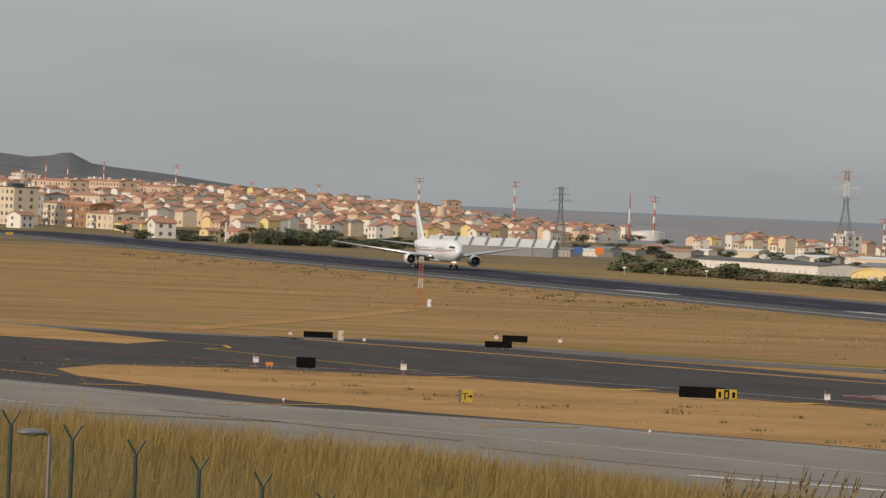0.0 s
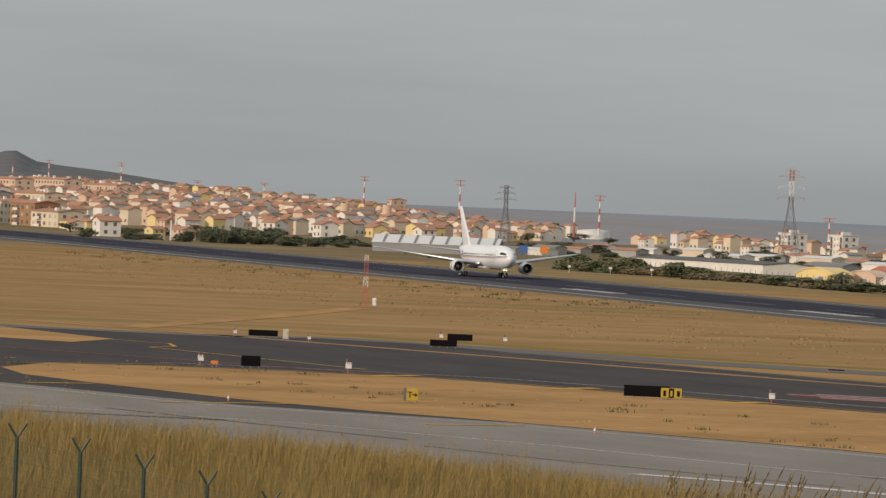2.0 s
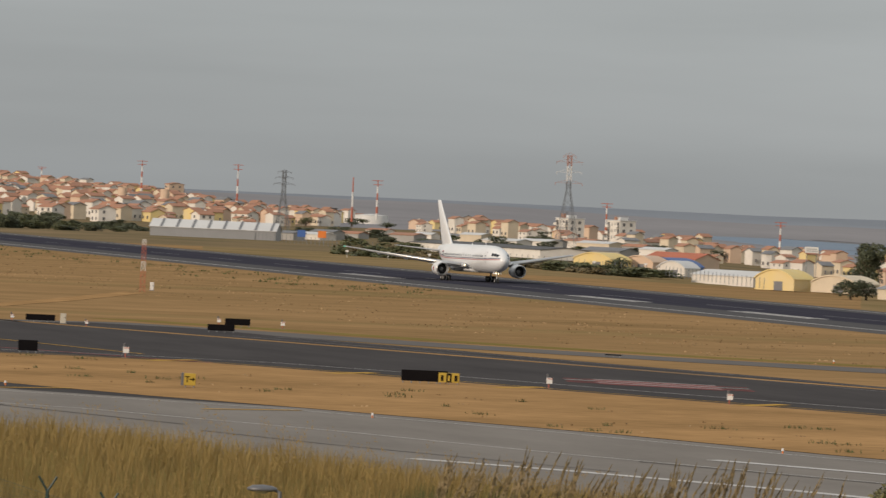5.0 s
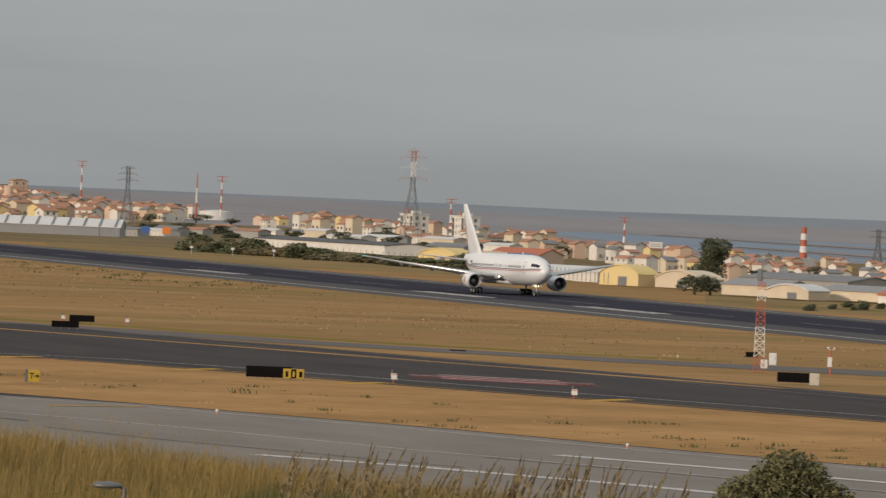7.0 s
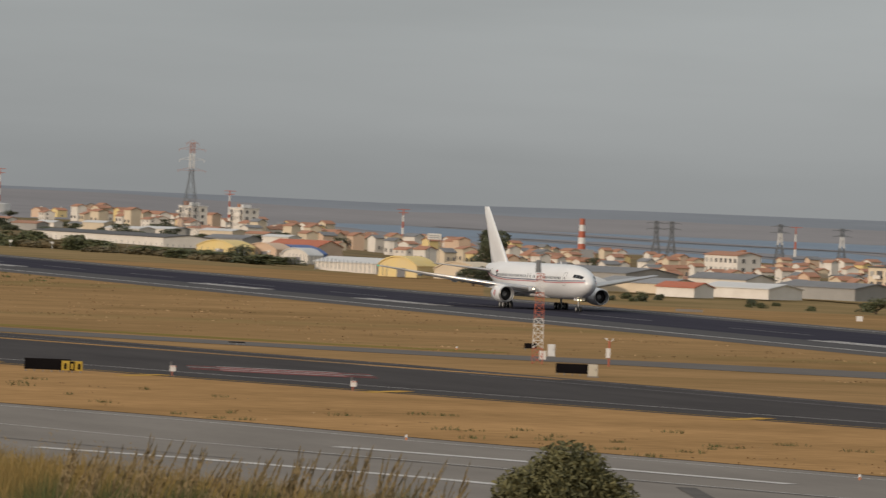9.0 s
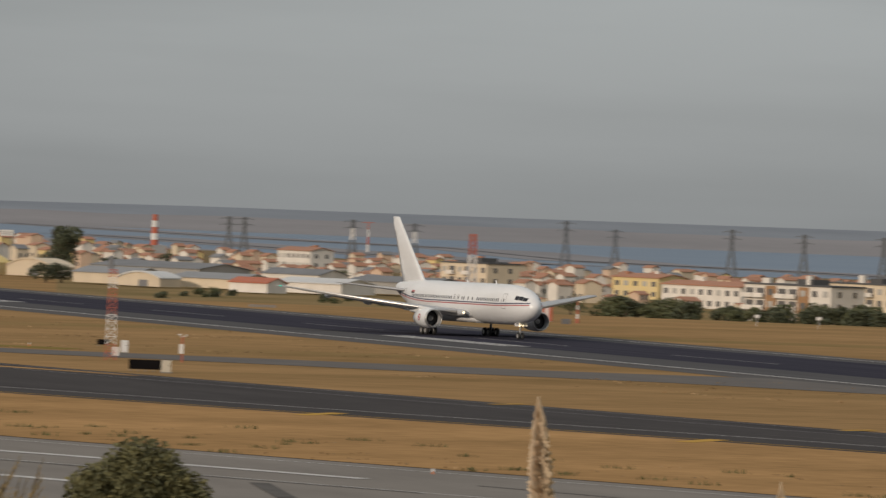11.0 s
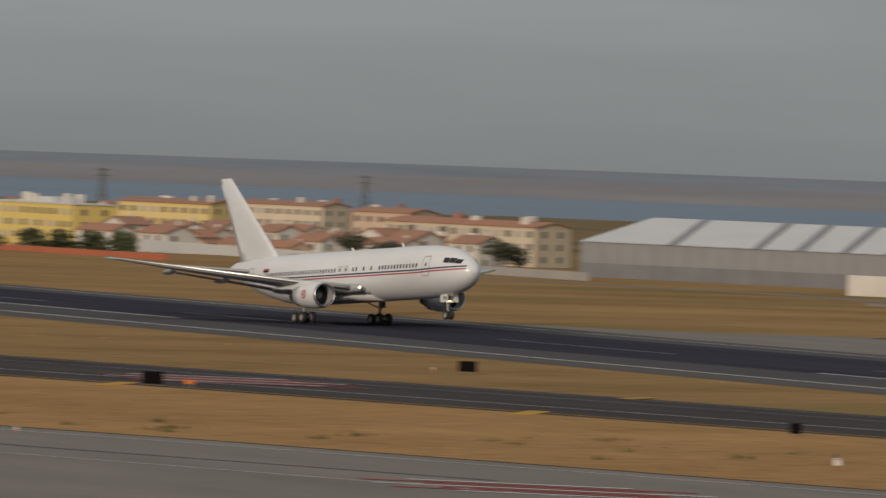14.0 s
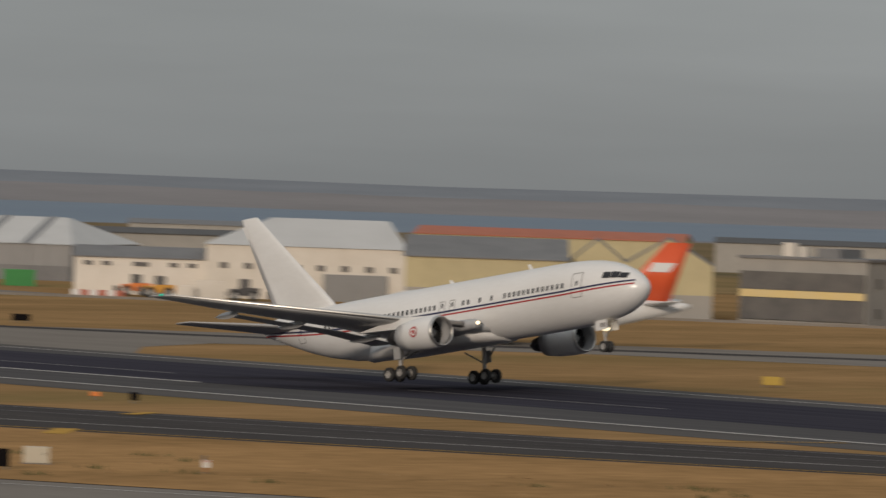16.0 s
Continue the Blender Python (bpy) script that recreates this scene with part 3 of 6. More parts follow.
        part("wing_root_glove", bm, M["wing"], P, smooth=True)
        # tailplane
        bm = bmesh.new()
        foil(bm, [((-14.9, s * 0.6, 5.62), 5.8, 0.55, 2), ((-15.6, s * 1.4, 5.7), 5.3, 0.5, 2), ((-20.7, s * 9.0, 6.42), 1.9, 0.16, 2), ((-21.4, s * 9.3, 6.45), 1.1, 0.08, 2)])
        part("tailplane", bm, M["wing"], P, smooth=True)
        e = engine(P, 9.3, s * 7.9, 2.30, 4.6, 1.36, ((4.4, 3.9), (-0.8, 3.2)))
        for k, mm, rr in ((0, "red", 0.44), (1, "skin", 0.30), (2, "red", 0.17)):
            bm = bmesh.new()
            c = [(7.3 + rr * math.cos(t), s * (7.9 + math.sqrt(max(0, (1.372 + 0.006 * k) ** 2 - (0.1 + rr * math.sin(t)) ** 2))), 2.4 + rr * math.sin(t)) for t in [2 * math.pi * i / 20 for i in range(20)]]
            bm.faces.new([bm.verts.new(p) for p in c])
            part("emblem", bm, M[mm], e)
        # main gear
        y = s * 4.65
        bm = bmesh.new()
        tube(bm, (0.2, y * 0.98, 3.0), (0, y, 0.9), 0.19, 0.16, 12)
        tube(bm, (0.0, y, 1.5), (0, y, 0.62), 0.12, 0.12, 12)
        tube(bm, (-0.9, y, 0.62), (0.9, y, 0.62), 0.13, 0.13, 10)
        tube(bm, (1.6, y * 0.95, 2.8), (0.1, y, 1.5), 0.07, 0.07)
        tube(bm, (0.0, y * 0.55, 2.5), (0, y, 1.7), 0.07, 0.07)
        gear = part("main_gear", bm, M["hub"], P, "grey main landing gear leg")
        MOVING["gear"].append(gear)
        for dx in (-0.71, 0.71):
            for dy in (-0.57, 0.57):
                wheel("wheel", gear, dx, y + dy, 0.585, 0.585, 0.44)
        bm = bmesh.new()
        box(bm, 0.1, y + s * 0.35, 1.75, 0.8, 0.05, 1.0)
        part("gear_door", bm, M["wing"], gear)
    # fin
    bm = bmesh.new()
    foil(bm, [((-9.6, 0, 6.9), 10.4, 0.25, 1), ((-12.4, 0, 7.25), 7.7, 0.75, 1), ((-17.2, 0, 11.5), 5.0, 0.5, 1), ((-21.9, 0, 15.75), 2.3, 0.26, 1), ((-22.2, 0, 15.85), 1.9, 0.1, 1)])
    fin = part("fin", bm, M["skin"], P, "plain white tail fin", smooth=True)
    bm = bmesh.new()
    foil(bm, [((-18.45, 0, 7.9), 1.8, 0.3, 1), ((-23.1, 0, 15.2), 0.95, 0.1, 1)])
    part("rudder", bm, M["skin"], fin)
    # nose gear
    bm = bmesh.new()
    tube(bm, (19.6, 0, 2.6), (19.93, 0, 0.47), 0.13, 0.10, 12)
    tube(bm, (19.93, -0.42, 0.47), (19.93, 0.42, 0.47), 0.07)
    tube(bm, (21.1, 0, 2.5), (19.85, 0, 1.2), 0.06)
    gear = part("nose_gear", bm, M["hub"], P, "grey nose landing gear leg")
    MOVING["nose"].append(gear)
    for dy in (-0.3, 0.3):
        wheel("wheel", gear, 19.93, dy, 0.47, 0.47, 0.3)
        bm = bmesh.new()
        box(bm, 20.1, dy * 2.1, 1.75, 1.3, 0.05, 0.8)
        part("gear_door", bm, M["skin"], gear)
        bm = bmesh.new()
        tube(bm, (20.1, dy * 0.75, 1.85), (19.9, dy * 0.75, 1.85), 0.13, 0.1, 10)
        part("taxi_lamp", bm, M["lamp_on"], gear, "lit taxi lamp")
    for x in (20.5, 20.15):
        bm = bmesh.new()
        box(bm, x, -0.67, 1.98, 0.22, 0.02, 0.34)
        part("code_bar", bm, M["outline"], gear)
    # aft badge and antenna
    for s in (-1, 1):
        for k, (mm, z) in enumerate((("red", 5.62), ("black", 5.42))):
            part("flag", hull.band(-12.2, -10.9, z, z + 0.18, s, 0.02), M[mm], P, "small painted flag")
        part("lettering", hull.band(-17.5, -15.9, 5.5, 5.62, s, 0.02), M["outline"], P)
    for x, h in ((11.5, 0.45), (2, 0.3)):
        bm = bmesh.new()
        loft(bm, [[(x, -0.03, 7.2), (x + 0.5, 0, 7.2), (x, 0.03, 7.2)], [(x - 0.2, -0.02, 7.25 + h), (x + 0.1, 0, 7.25 + h), (x - 0.2, 0.02, 7.25 + h)]])
        part("antenna", bm, M["skin"], P)
    return P


airliner = build_jet()


def build_small_jet(m):
    """The parked narrow-body: origin on the ground between the main wheels."""
    P = thing("narrow_body_airliner", "white narrow-body jet with green and red bands and a red tail", "airplane", m)
    hull = Hull([(-19.6, 4.75, 0.2, 0.18), (-18.5, 4.6, 0.5, 0.45), (-15, 4.2, 1.05, 0.95), (-11, 3.75, 1.6, 1.55), (-8, 3.5, 1.95, 1.9), (-5, 3.45, 2.05, 1.97), (9.5, 3.45, 2.05, 1.97), (11, 3.4, 1.95, 1.88), (12.4, 3.25, 1.65, 1.6), (13.4, 3.08, 1.25, 1.22), (14.0, 2.98, 0.85, 0.85), (14.35, 2.95, 0.4, 0.4), (14.45, 2.95, 0.1, 0.1)])
    part("fuselage", hull.mesh(36), M["skin"], P, smooth=True)
    for s in (-1, 1):
        part("green_stripe", hull.band(6.6, 8.4, 1.75, 5.4, s, 0.02, 0.3), M["green_band"], P, "two-tone green band", smooth=True)
        part("red_panel", hull.band(3.6, 6.6, 2.6, 5.2, s, 0.02, 0.3), M["red_band"], P, "red band", smooth=True)
        part("red_panel", hull.band(5.9, 6.6, 1.8, 2.6, s, 0.02, 0.3), M["red_band"], P, "red band", smooth=True)
        part("white_mark", hull.band(4.2, 5.6, 3.75, 4.1, s, 0.03, 0.3), M["skin"], P, "white mark on the red band", smooth=True)
        part("lettering", hull.band(-1.5, 3.0, 4.2, 4.55, s, 0.02), M["outline"], P, "grey illegible lettering")
        for i in range(24):
            part("window", hull.patch(2.8 - 0.53 * i, 3.85, 0.24, 0.34, s), M["window"], P)
        part("windshield", hull.band(12.2, 13.1, 3.75, 4.2, s, 0.02, 0.3), M["glass"], P, "dark cockpit glass")
        bm = bmesh.new()
        foil(bm, [((4.2, s * 1.2, 2.35), 7.2, 0.9, 2), ((2.4, s * 5.7, 2.8), 4.2, 0.5, 2), ((-3.3, s * 16.6, 4.1), 1.6, 0.16, 2)])
        part("wing", bm, M["wing"], P, smooth=True)
        bm = bmesh.new()
        foil(bm, [((-3.6, s * 16.6, 4.1), 1.3, 0.1, 1), ((-4.4, s * 16.7, 5.2), 0.5, 0.06, 1)])
        part("wing_fence", bm, M["red_band"], P)
        bm = bmesh.new()
        foil(bm, [((-14.2, s * 0.4, 4.7), 3.4, 0.35, 2), ((-17.4, s * 6.2, 5.3), 1.3, 0.12, 2)])
        part("tailplane", bm, M["skin"], P, smooth=True)
        engine(P, 5.6, s * 5.75, 1.75, 3.4, 1.1, ((2.6, 2.95), (-0.4, 2.5)))
        bm = bmesh.new()
        tube(bm, (0, s * 3.6, 2.3), (0, s * 3.8, 0.58), 0.14)
        g = part("main_gear", bm, M["hub"], P)
        for dy in (-0.45, 0.45):
            wheel("wheel", g, 0, s * 3.8 + dy, 0.58, 0.58, 0.4)
    bm = bmesh.new()
    foil(bm, [((-11.2, 0, 5.0), 6.2, 0.5, 1), ((-16.9, 0, 11.5), 2.6, 0.2, 1)])
    fin = part("fin", bm, M["red_band"], P, "red tail fin with a white block", smooth=True)
    bm = bmesh.new()
    loft(bm, [[(-15.0, y, 8.3), (-17.2, y, 8.3), (-18.0, y, 9.3), (-15.6, y, 9.3)] for y in (-0.24, 0.24)])
    part("white_block", bm, M["skin"], fin)
    bm = bmesh.new()
    loft(bm, [[(-11.6, y, 5.2), (-13.4, y, 5.2), (-14.6, y, 7.9), (-13.9, y, 7.9)] for y in (-0.28, 0.28)])
    part("green_panel", bm, M["green_band"], fin)
    bm = bmesh.new()
    tube(bm, (10.9, 0, 1.9), (11.05, 0, 0.38), 0.1)
    g = part("nose_gear", bm, M["hub"], P)
    for dy in (-0.2, 0.2):
        wheel("wheel", g, 11.05, dy, 0.38, 0.38, 0.22)
    return P


small_jet = build_small_jet(pose(-466.0, 431.0, 0, 0, 0, -134.2))


# ---- the town, hangars and masts beyond the runway ----
M.update(
    wall_white=mat("white_render", (0.74, 0.69, 0.62), (0.60, 0.55, 0.48), 0.85, scale=0.3, by_thing=0.5),
    wall_cream=mat("cream_render", (0.66, 0.55, 0.40), (0.54, 0.45, 0.33), 0.85, scale=0.3, by_thing=0.5),
    wall_yellow=mat("yellow_render", (0.70, 0.53, 0.20), (0.64, 0.51, 0.28), 0.85, scale=0.3, by_thing=0.5),
    bright_yellow=mat("bright_yellow_render", (0.74, 0.55, 0.15), (0.68, 0.51, 0.18), 0.85, scale=0.3),
    wall_peach=mat("peach_render", (0.62, 0.44, 0.31), (0.54, 0.40, 0.29), 0.85, scale=0.3, by_thing=0.5),
    wall_grey=mat("grey_render", (0.36, 0.34, 0.31), (0.28, 0.27, 0.25), 0.85, scale=0.3, by_thing=0.5),
    wall_brown=mat("brown_render", (0.34, 0.19, 0.09), (0.28, 0.16, 0.08), 0.85, scale=0.3),
    tile=mat("terracotta_tiles", (0.40, 0.185, 0.105), (0.31, 0.165, 0.105), 0.85, scale=0.5, by_thing=0.7),
    grey_roof=mat("grey_sheet_roof", (0.20, 0.20, 0.20), (0.14, 0.14, 0.145), 0.7, scale=0.2),
    white_roof=mat("pale_sheet_roof", (0.60, 0.59, 0.57), (0.52, 0.51, 0.49), 0.55, scale=0.15),
    dark_roof=mat("dark_felt_roof", (0.06, 0.06, 0.062), (0.09, 0.088, 0.085), 0.8, scale=0.2),
    red_sheet=mat("rust_red_sheet", (0.46, 0.135, 0.065), (0.36, 0.11, 0.055), 0.7, scale=0.2),
    grey_sheet=mat("grey_wall_sheet", (0.25, 0.25, 0.25), (0.215, 0.215, 0.215), 0.6, scale=0.3),
    blue_sheet=mat("blue_sheet", (0.07, 0.13, 0.32), (0.06, 0.11, 0.26), 0.6),
    wall_tan=mat("tan_render", (0.52, 0.45, 0.27), (0.43, 0.37, 0.225), 0.85, scale=0.3),
    pane=mat("house_window", (0.09, 0.088, 0.088), (0.16, 0.15, 0.14), 0.25),
    shutter=mat("window_blind", (0.42, 0.40, 0.36), (0.34, 0.32, 0.29), 0.8, by_thing=0.6),
    mast_red=mat("mast_red", (0.42, 0.10, 0.05), (0.34, 0.09, 0.05), 0.6),
    mast_pale=mat("faded_mast_red", (0.42, 0.2, 0.15), (0.34, 0.18, 0.14), 0.6),
    mast_white=mat("mast_white", (0.68, 0.66, 0.63), (0.58, 0.56, 0.53), 0.6),
    steel=mat("galvanised_steel", (0.22, 0.23, 0.24), (0.16, 0.165, 0.17), 0.5, 0.4),
    bark=mat("bark", (0.09, 0.06, 0.04), (0.06, 0.045, 0.03), 0.9),
    leaf=mat("olive_leaf", (0.07, 0.085, 0.035), (0.115, 0.115, 0.05), 0.75, scale=2.0, island=0.9, by_thing=0),
    leaf_dark=mat("dark_leaf", (0.06, 0.073, 0.04), (0.10, 0.105, 0.056), 0.75, scale=1.0, island=0.9),
    leaf_bush=mat("bush_leaf", (0.15, 0.135, 0.052), (0.085, 0.083, 0.034), 0.8, scale=1.5, island=0.9),
    leaf_dry=mat("dry_leaf", (0.17, 0.125, 0.06), (0.11, 0.095, 0.045), 0.8, scale=1.0, island=0.9),
    tank=mat("tank_white", (0.66, 0.64, 0.60), (0.58, 0.56, 0.52), 0.6),
    plant_green=mat("green_container_paint", (0.03, 0.24, 0.05), (0.025, 0.2, 0.045), 0.5),
    digger=mat("digger_yellow", (0.60, 0.28, 0.02), (0.5, 0.24, 0.03), 0.5),
    orange=mat("signal_orange", (0.72, 0.20, 0.03), (0.6, 0.17, 0.03), 0.5),
    sign_yellow=mat("sign_yellow", (0.46, 0.30, 0.03), (0.38, 0.26, 0.03), 0.5),
    sign_blue=mat("sign_blue", (0.05, 0.12, 0.35), (0.05, 0.11, 0.3), 0.5),
)
PANE = {}


def pane_mesh(w, h, m="pane"):
    key = (w, h, m)
    if key not in PANE:
        bm = bmesh.new()
        box(bm, 0, 0, -h / 2, w, 0.12, h)
        PANE[key] = mesh_of("pane", bm, M[m])
    return PANE[key]


def add_pane(parent, x, y, z, w, h, turn=0, m="pane", name="window"):
    o = part(name, pane_mesh(w, h, m), None, parent)
    o.matrix_basis = pose(x, y, z, 0, 0, turn)
    return o


def gable_roof(bm, w, d, z, rh, over=0.45, th=0.22):
    """Two slopes whose ridge runs along x."""
    for s in (-1, 1):
        e = [(-w / 2 - over, 0, z + rh), (w / 2 + over, 0, z + rh), (w / 2 + over, s * (d / 2 + over), z - rh * over / (d / 2)), (-w / 2 - over, s * (d / 2 + over), z - rh * over / (d / 2))]
        loft(bm, [[Vector(p) for p in e], [Vector(p) + Vector((0, 0, th)) for p in e]])


def house(wall, w, d, h, rh, detail, label, roof="tile"):
    H = thing("house", label, "house", group="town houses")
    bm = bmesh.new()
    loft(bm, [[(-w / 2 + k, -d / 2, 0), (-w / 2 + k, -d / 2, h), (-w / 2 + k, 0, h + rh), (-w / 2 + k, d / 2, h), (-w / 2 + k, d / 2, 0)] for k in (0, w)])
    part("wall", bm, M[wall], H)
    bm = bmesh.new()
    gable_roof(bm, w, d, h, rh)
    rf = part("roof", bm, M[roof], H, "terracotta tiled roof" if roof == "tile" else "grey roof")
    bm = bmesh.new()
    box(bm, w * 0.25, d * 0.15, h + rh * 0.5, 0.7, 0.9, rh * 0.5 + 0.9)
    part("chimney", bm, M["wall_white"], rf)
    n = 2 if detail else 1
    for f in range(max(1, int(h / 2.7)) if detail else 1):
        for i in range(n):
            x = (i - (n - 1) / 2) * w / (n + 0.3)
            add_pane(H, x, -d / 2 - 0.02, 1.6 + 2.8 * f, 1.2, 1.3)
        if detail:
            add_pane(H, w / 2 + 0.02, -d * 0.2, 1.6 + 2.8 * f, 1.1, 1.3, 90)
            add_pane(H, -w / 2 - 0.02, d * 0.1, 1.6 + 2.8 * f, 1.1, 1.3, 90)
    return H


def apartments(name, az, d, z, w, dp, floors, bays, wall, turn=0, fh=2.75, balcony=(), accent=None, roof="tile", blind=0.35, label=""):
    k = 0.85 / max(0.45, math.cos(radians(az - 18)))
    if 61.3 < az < 66.2:
        z -= 3.0
    if 56.5 < az < 59.6:
        z -= 2.0
    w, bays, turn = w * k, max(3, round(bays * k)), 18 - az + 0.3 * turn
    A = thing(name, label or "rendered apartment block with rows of windows", "apartment block", facing(az, d, z, turn), "apartment blocks")
    h = floors * fh + 0.5
    bm = bmesh.new()
    ridge = 1.0 if roof == "tile" else 0.0
    loft(bm, [[(x, -dp / 2, 0), (x, -dp / 2, h), (x, 0, h + ridge), (x, dp / 2, h), (x, dp / 2, 0)] for x in (-w / 2, w / 2)])
    part("wall", bm, M[wall], A)
    bm = bmesh.new()
    if roof == "tile":
        gable_roof(bm, w, dp, h, 1.0, 0.4)
    else:
        box(bm, 0, 0, h, w + 0.5, dp + 0.5, 0.35)
        box(bm, w * 0.1, 0, h + 0.35, w * 0.18, dp * 0.5, 1.2)
    rf = part("roof", bm, M[roof], A)
    rnd = random.Random(int(az * 100))
    for i in range(int(w / 7)):
        bm = bmesh.new()
        box(bm, rnd.uniform(-0.46, 0.46) * w, rnd.uniform(-0.3, 0.3) * dp, h + 0.2, rnd.uniform(0.7, 2.2), 1.2, rnd.uniform(1.3, 2.3))
        part("chimney", bm, M["wall_white" if rnd.random() < 0.7 else "tile"], rf)
    bw = w / bays
    for b in range(bays):
        x = -w / 2 + (b + 0.5) * bw
        if accent and b in accent[1]:
            bm = bmesh.new()
            box(bm, x, -dp / 2 - 0.12, 0, bw * 0.96, 0.3, h - 0.2)
            part("bay_panel", bm, M[accent[0]], A)
        for f in range(floors):
            zz = f * fh + 1.65
            if b in balcony:
                bm = bmesh.new()
                box(bm, x, -dp / 2 - 0.65, f * fh + 0.35, bw * 0.94, 1.2, 0.16)
                box(bm, x, -dp / 2 - 1.2, f * fh + 0.5, bw * 0.94, 0.1, 0.85)
                part("balcony", bm, M["wall_white"], A)
                add_pane(A, x, -dp / 2 - 0.05, zz - 0.1, bw * 0.7, 1.9)
            else:
                off = 0.3 if accent and b in accent[1] else 0.04
                add_pane(A, x, -dp / 2 - off, zz, min(1.5, bw * 0.45), 1.35, 0, "shutter" if rnd.random() < blind else "pane")
    for f in range(floors):
        for y in (-dp * 0.25, dp * 0.2):
            add_pane(A, w / 2 + 0.04, y, f * fh + 1.65, 1.2, 1.3, 90)
    return A


def hall(name, az, d, z, w, dp, h, rh, wall, roof, label, turn=0, arch=False, ribs=0, door=True, hip=False):
    """A shed or hangar whose long side faces along local -y; arched or gabled across x when arch."""
    if az > 55 and turn == 0:
        turn, dp = -36, min(dp, 0.7 * w)
        if 66 < az < 71.5 and d < 1500:
            z = ground_z(az, d) - 0.2
    A = thing(name, label, "hall", facing(az, d, z, turn), "industrial halls")
    bm = bmesh.new()
    if arch:
        n = 14
        prof = [(-w / 2, 0)] + [(-w / 2 + w * i / n, h + rh * math.sin(math.pi * i / n) ** 0.8) for i in range(n + 1)] + [(w / 2, 0)]
        loft(bm, [[(x, -dp / 2, zz) for x, zz in prof], [(x, dp / 2, zz) for x, zz in prof]])
        part("wall", bm, M[wall], A)
        bm = bmesh.new()
        top = prof[1:-1]
        loft(bm, [[(x * 1.02, y, zz + 0.05) for x, zz in top] + [(x * 1.02, y, zz + 0.3) for x, zz in top[::-1]] for y in (-dp / 2 - 0.3, dp / 2 + 0.3)])
        part("roof", bm, M[roof], A)
        if door:
            bm = bmesh.new()
            box(bm, w * 0.1, -dp / 2 - 0.03, 0, w * 0.22, 0.12, h * 0.85)
            part("door", bm, M["grey_roof"], A)
    else:
        loft(bm, [[(x, -dp / 2, 0), (x, -dp / 2, h), (x, 0, h if hip else h + rh), (x, dp / 2, h), (x, dp / 2, 0)] for x in (-w / 2, w / 2)])
        part("wall", bm, M[wall], A)
        bm = bmesh.new()
        if hip:
            v = [bm.verts.new(p) for p in ((-w / 2 - 0.3, -dp / 2 - 0.3, h), (w / 2 + 0.3, -dp / 2 - 0.3, h), (w / 2 + 0.3, dp / 2, h), (-w / 2 - 0.3, dp / 2, h), (-w * 0.18, 0, h + rh), (w * 0.42, 0, h + rh))]
            for f in ((0, 1, 5, 4), (1, 2, 5), (2, 3, 4, 5), (3, 0, 4), (0, 3, 2, 1)):
                bm.faces.new([v[i] for i in f])
        else:
            gable_roof(bm, w, dp, h, rh, 0.3, 0.15)
        rf = part("roof", bm, M[roof], A)
        for i in range(ribs):
            x = -w / 2 + w * (i + 0.7) / ribs
            bm = bmesh.new()
            k = w / ribs * 0.075
            q = [(x - k, -dp / 2 - 0.3, h + 0.10), (x + k, -dp / 2 - 0.3, h + 0.10), (x + k, 0, h + rh + 0.26), (x - k, 0, h + rh + 0.26)]
            loft(bm, [q, [(a, b, c + 0.05) for a, b, c in q]])
            part("roof_strip", bm, M["grey_roof"], rf, "grey translucent roof strip")
    return A


def leaf_cloud(bm, rnd, blobs, n, size):
    """Small leaf sprays scattered through a few uneven lobes."""
    for _ in range(n):
        bx, by, bz, r = blobs[rnd.randrange(len(blobs))]
        v = Vector((rnd.gauss(0, 1), rnd.gauss(0, 1), rnd.gauss(0, 1))).normalized() * r * rnd.uniform(0.55, 1.08) ** 0.6
        p = Vector((bx, by, bz)) + Vector((v.x, v.y, v.z * 0.85))
        if p.z < 0.05:
            p.z = 0.05 + rnd.random() * 0.2
        a = Vector((rnd.gauss(0, 1), rnd.gauss(0, 1), rnd.gauss(0, 0.7))).normalized() * size * rnd.uniform(0.6, 1.4)
        b = a.orthogonal().normalized() * a.length * 0.6
        b.rotate(Euler((rnd.random() * 6, rnd.random() * 6, 0)))
        bm.faces.new([bm.verts.new(q) for q in (p - a, p + b * 0.7, p + a, p - b)])


def tree(name, h, spread, label, seed, leafm="leaf_dark", n=900, size=0.35, trunk=0.25, m=None):
    rnd = random.Random(seed)
    T = thing(name, label, "bush" if "bush" in name else "tree", m)
    bm = bmesh.new()
    tube(bm, (0, 0, -0.3), (0.05 * h, 0, h * 0.5), 0.045 * h, 0.02 * h, 7)
    for i in range(5):
        a = rnd.random() * 6.28
        tube(bm, (0.02 * h, 0, h * rnd.uniform(0.2, 0.4)), (math.cos(a) * spread * 0.5, math.sin(a) * spread * 0.5, h * rnd.uniform(0.5, 0.8)), 0.018 * h, 0.006 * h, 5)
    part("trunk", bm, M["bark"], T)
    blobs = []
    for i in range(9):
        a, r = rnd.random() * 6.28, rnd.uniform(0.1, 0.62) * spread
        z = rnd.uniform(trunk + 0.12, 0.82) * h
        blobs.append((math.cos(a) * r, math.sin(a) * r, z, rnd.uniform(0.3, 0.5) * spread * (1.15 - 0.5 * z / h)))
    blobs.append((0, 0, h * 0.6, spread * 0.5))
    bm = bmesh.new()
    leaf_cloud(bm, rnd, blobs, n, size)
    part("crown", bm, M[leafm], T)
    return T


def put(proto, m, first=[]):
    """Place a prototype: the first time itself, then copies."""
    if proto not in first:
        first.append(proto)
        proto.matrix_basis = m
        return proto
    return copy_thing(proto, m)


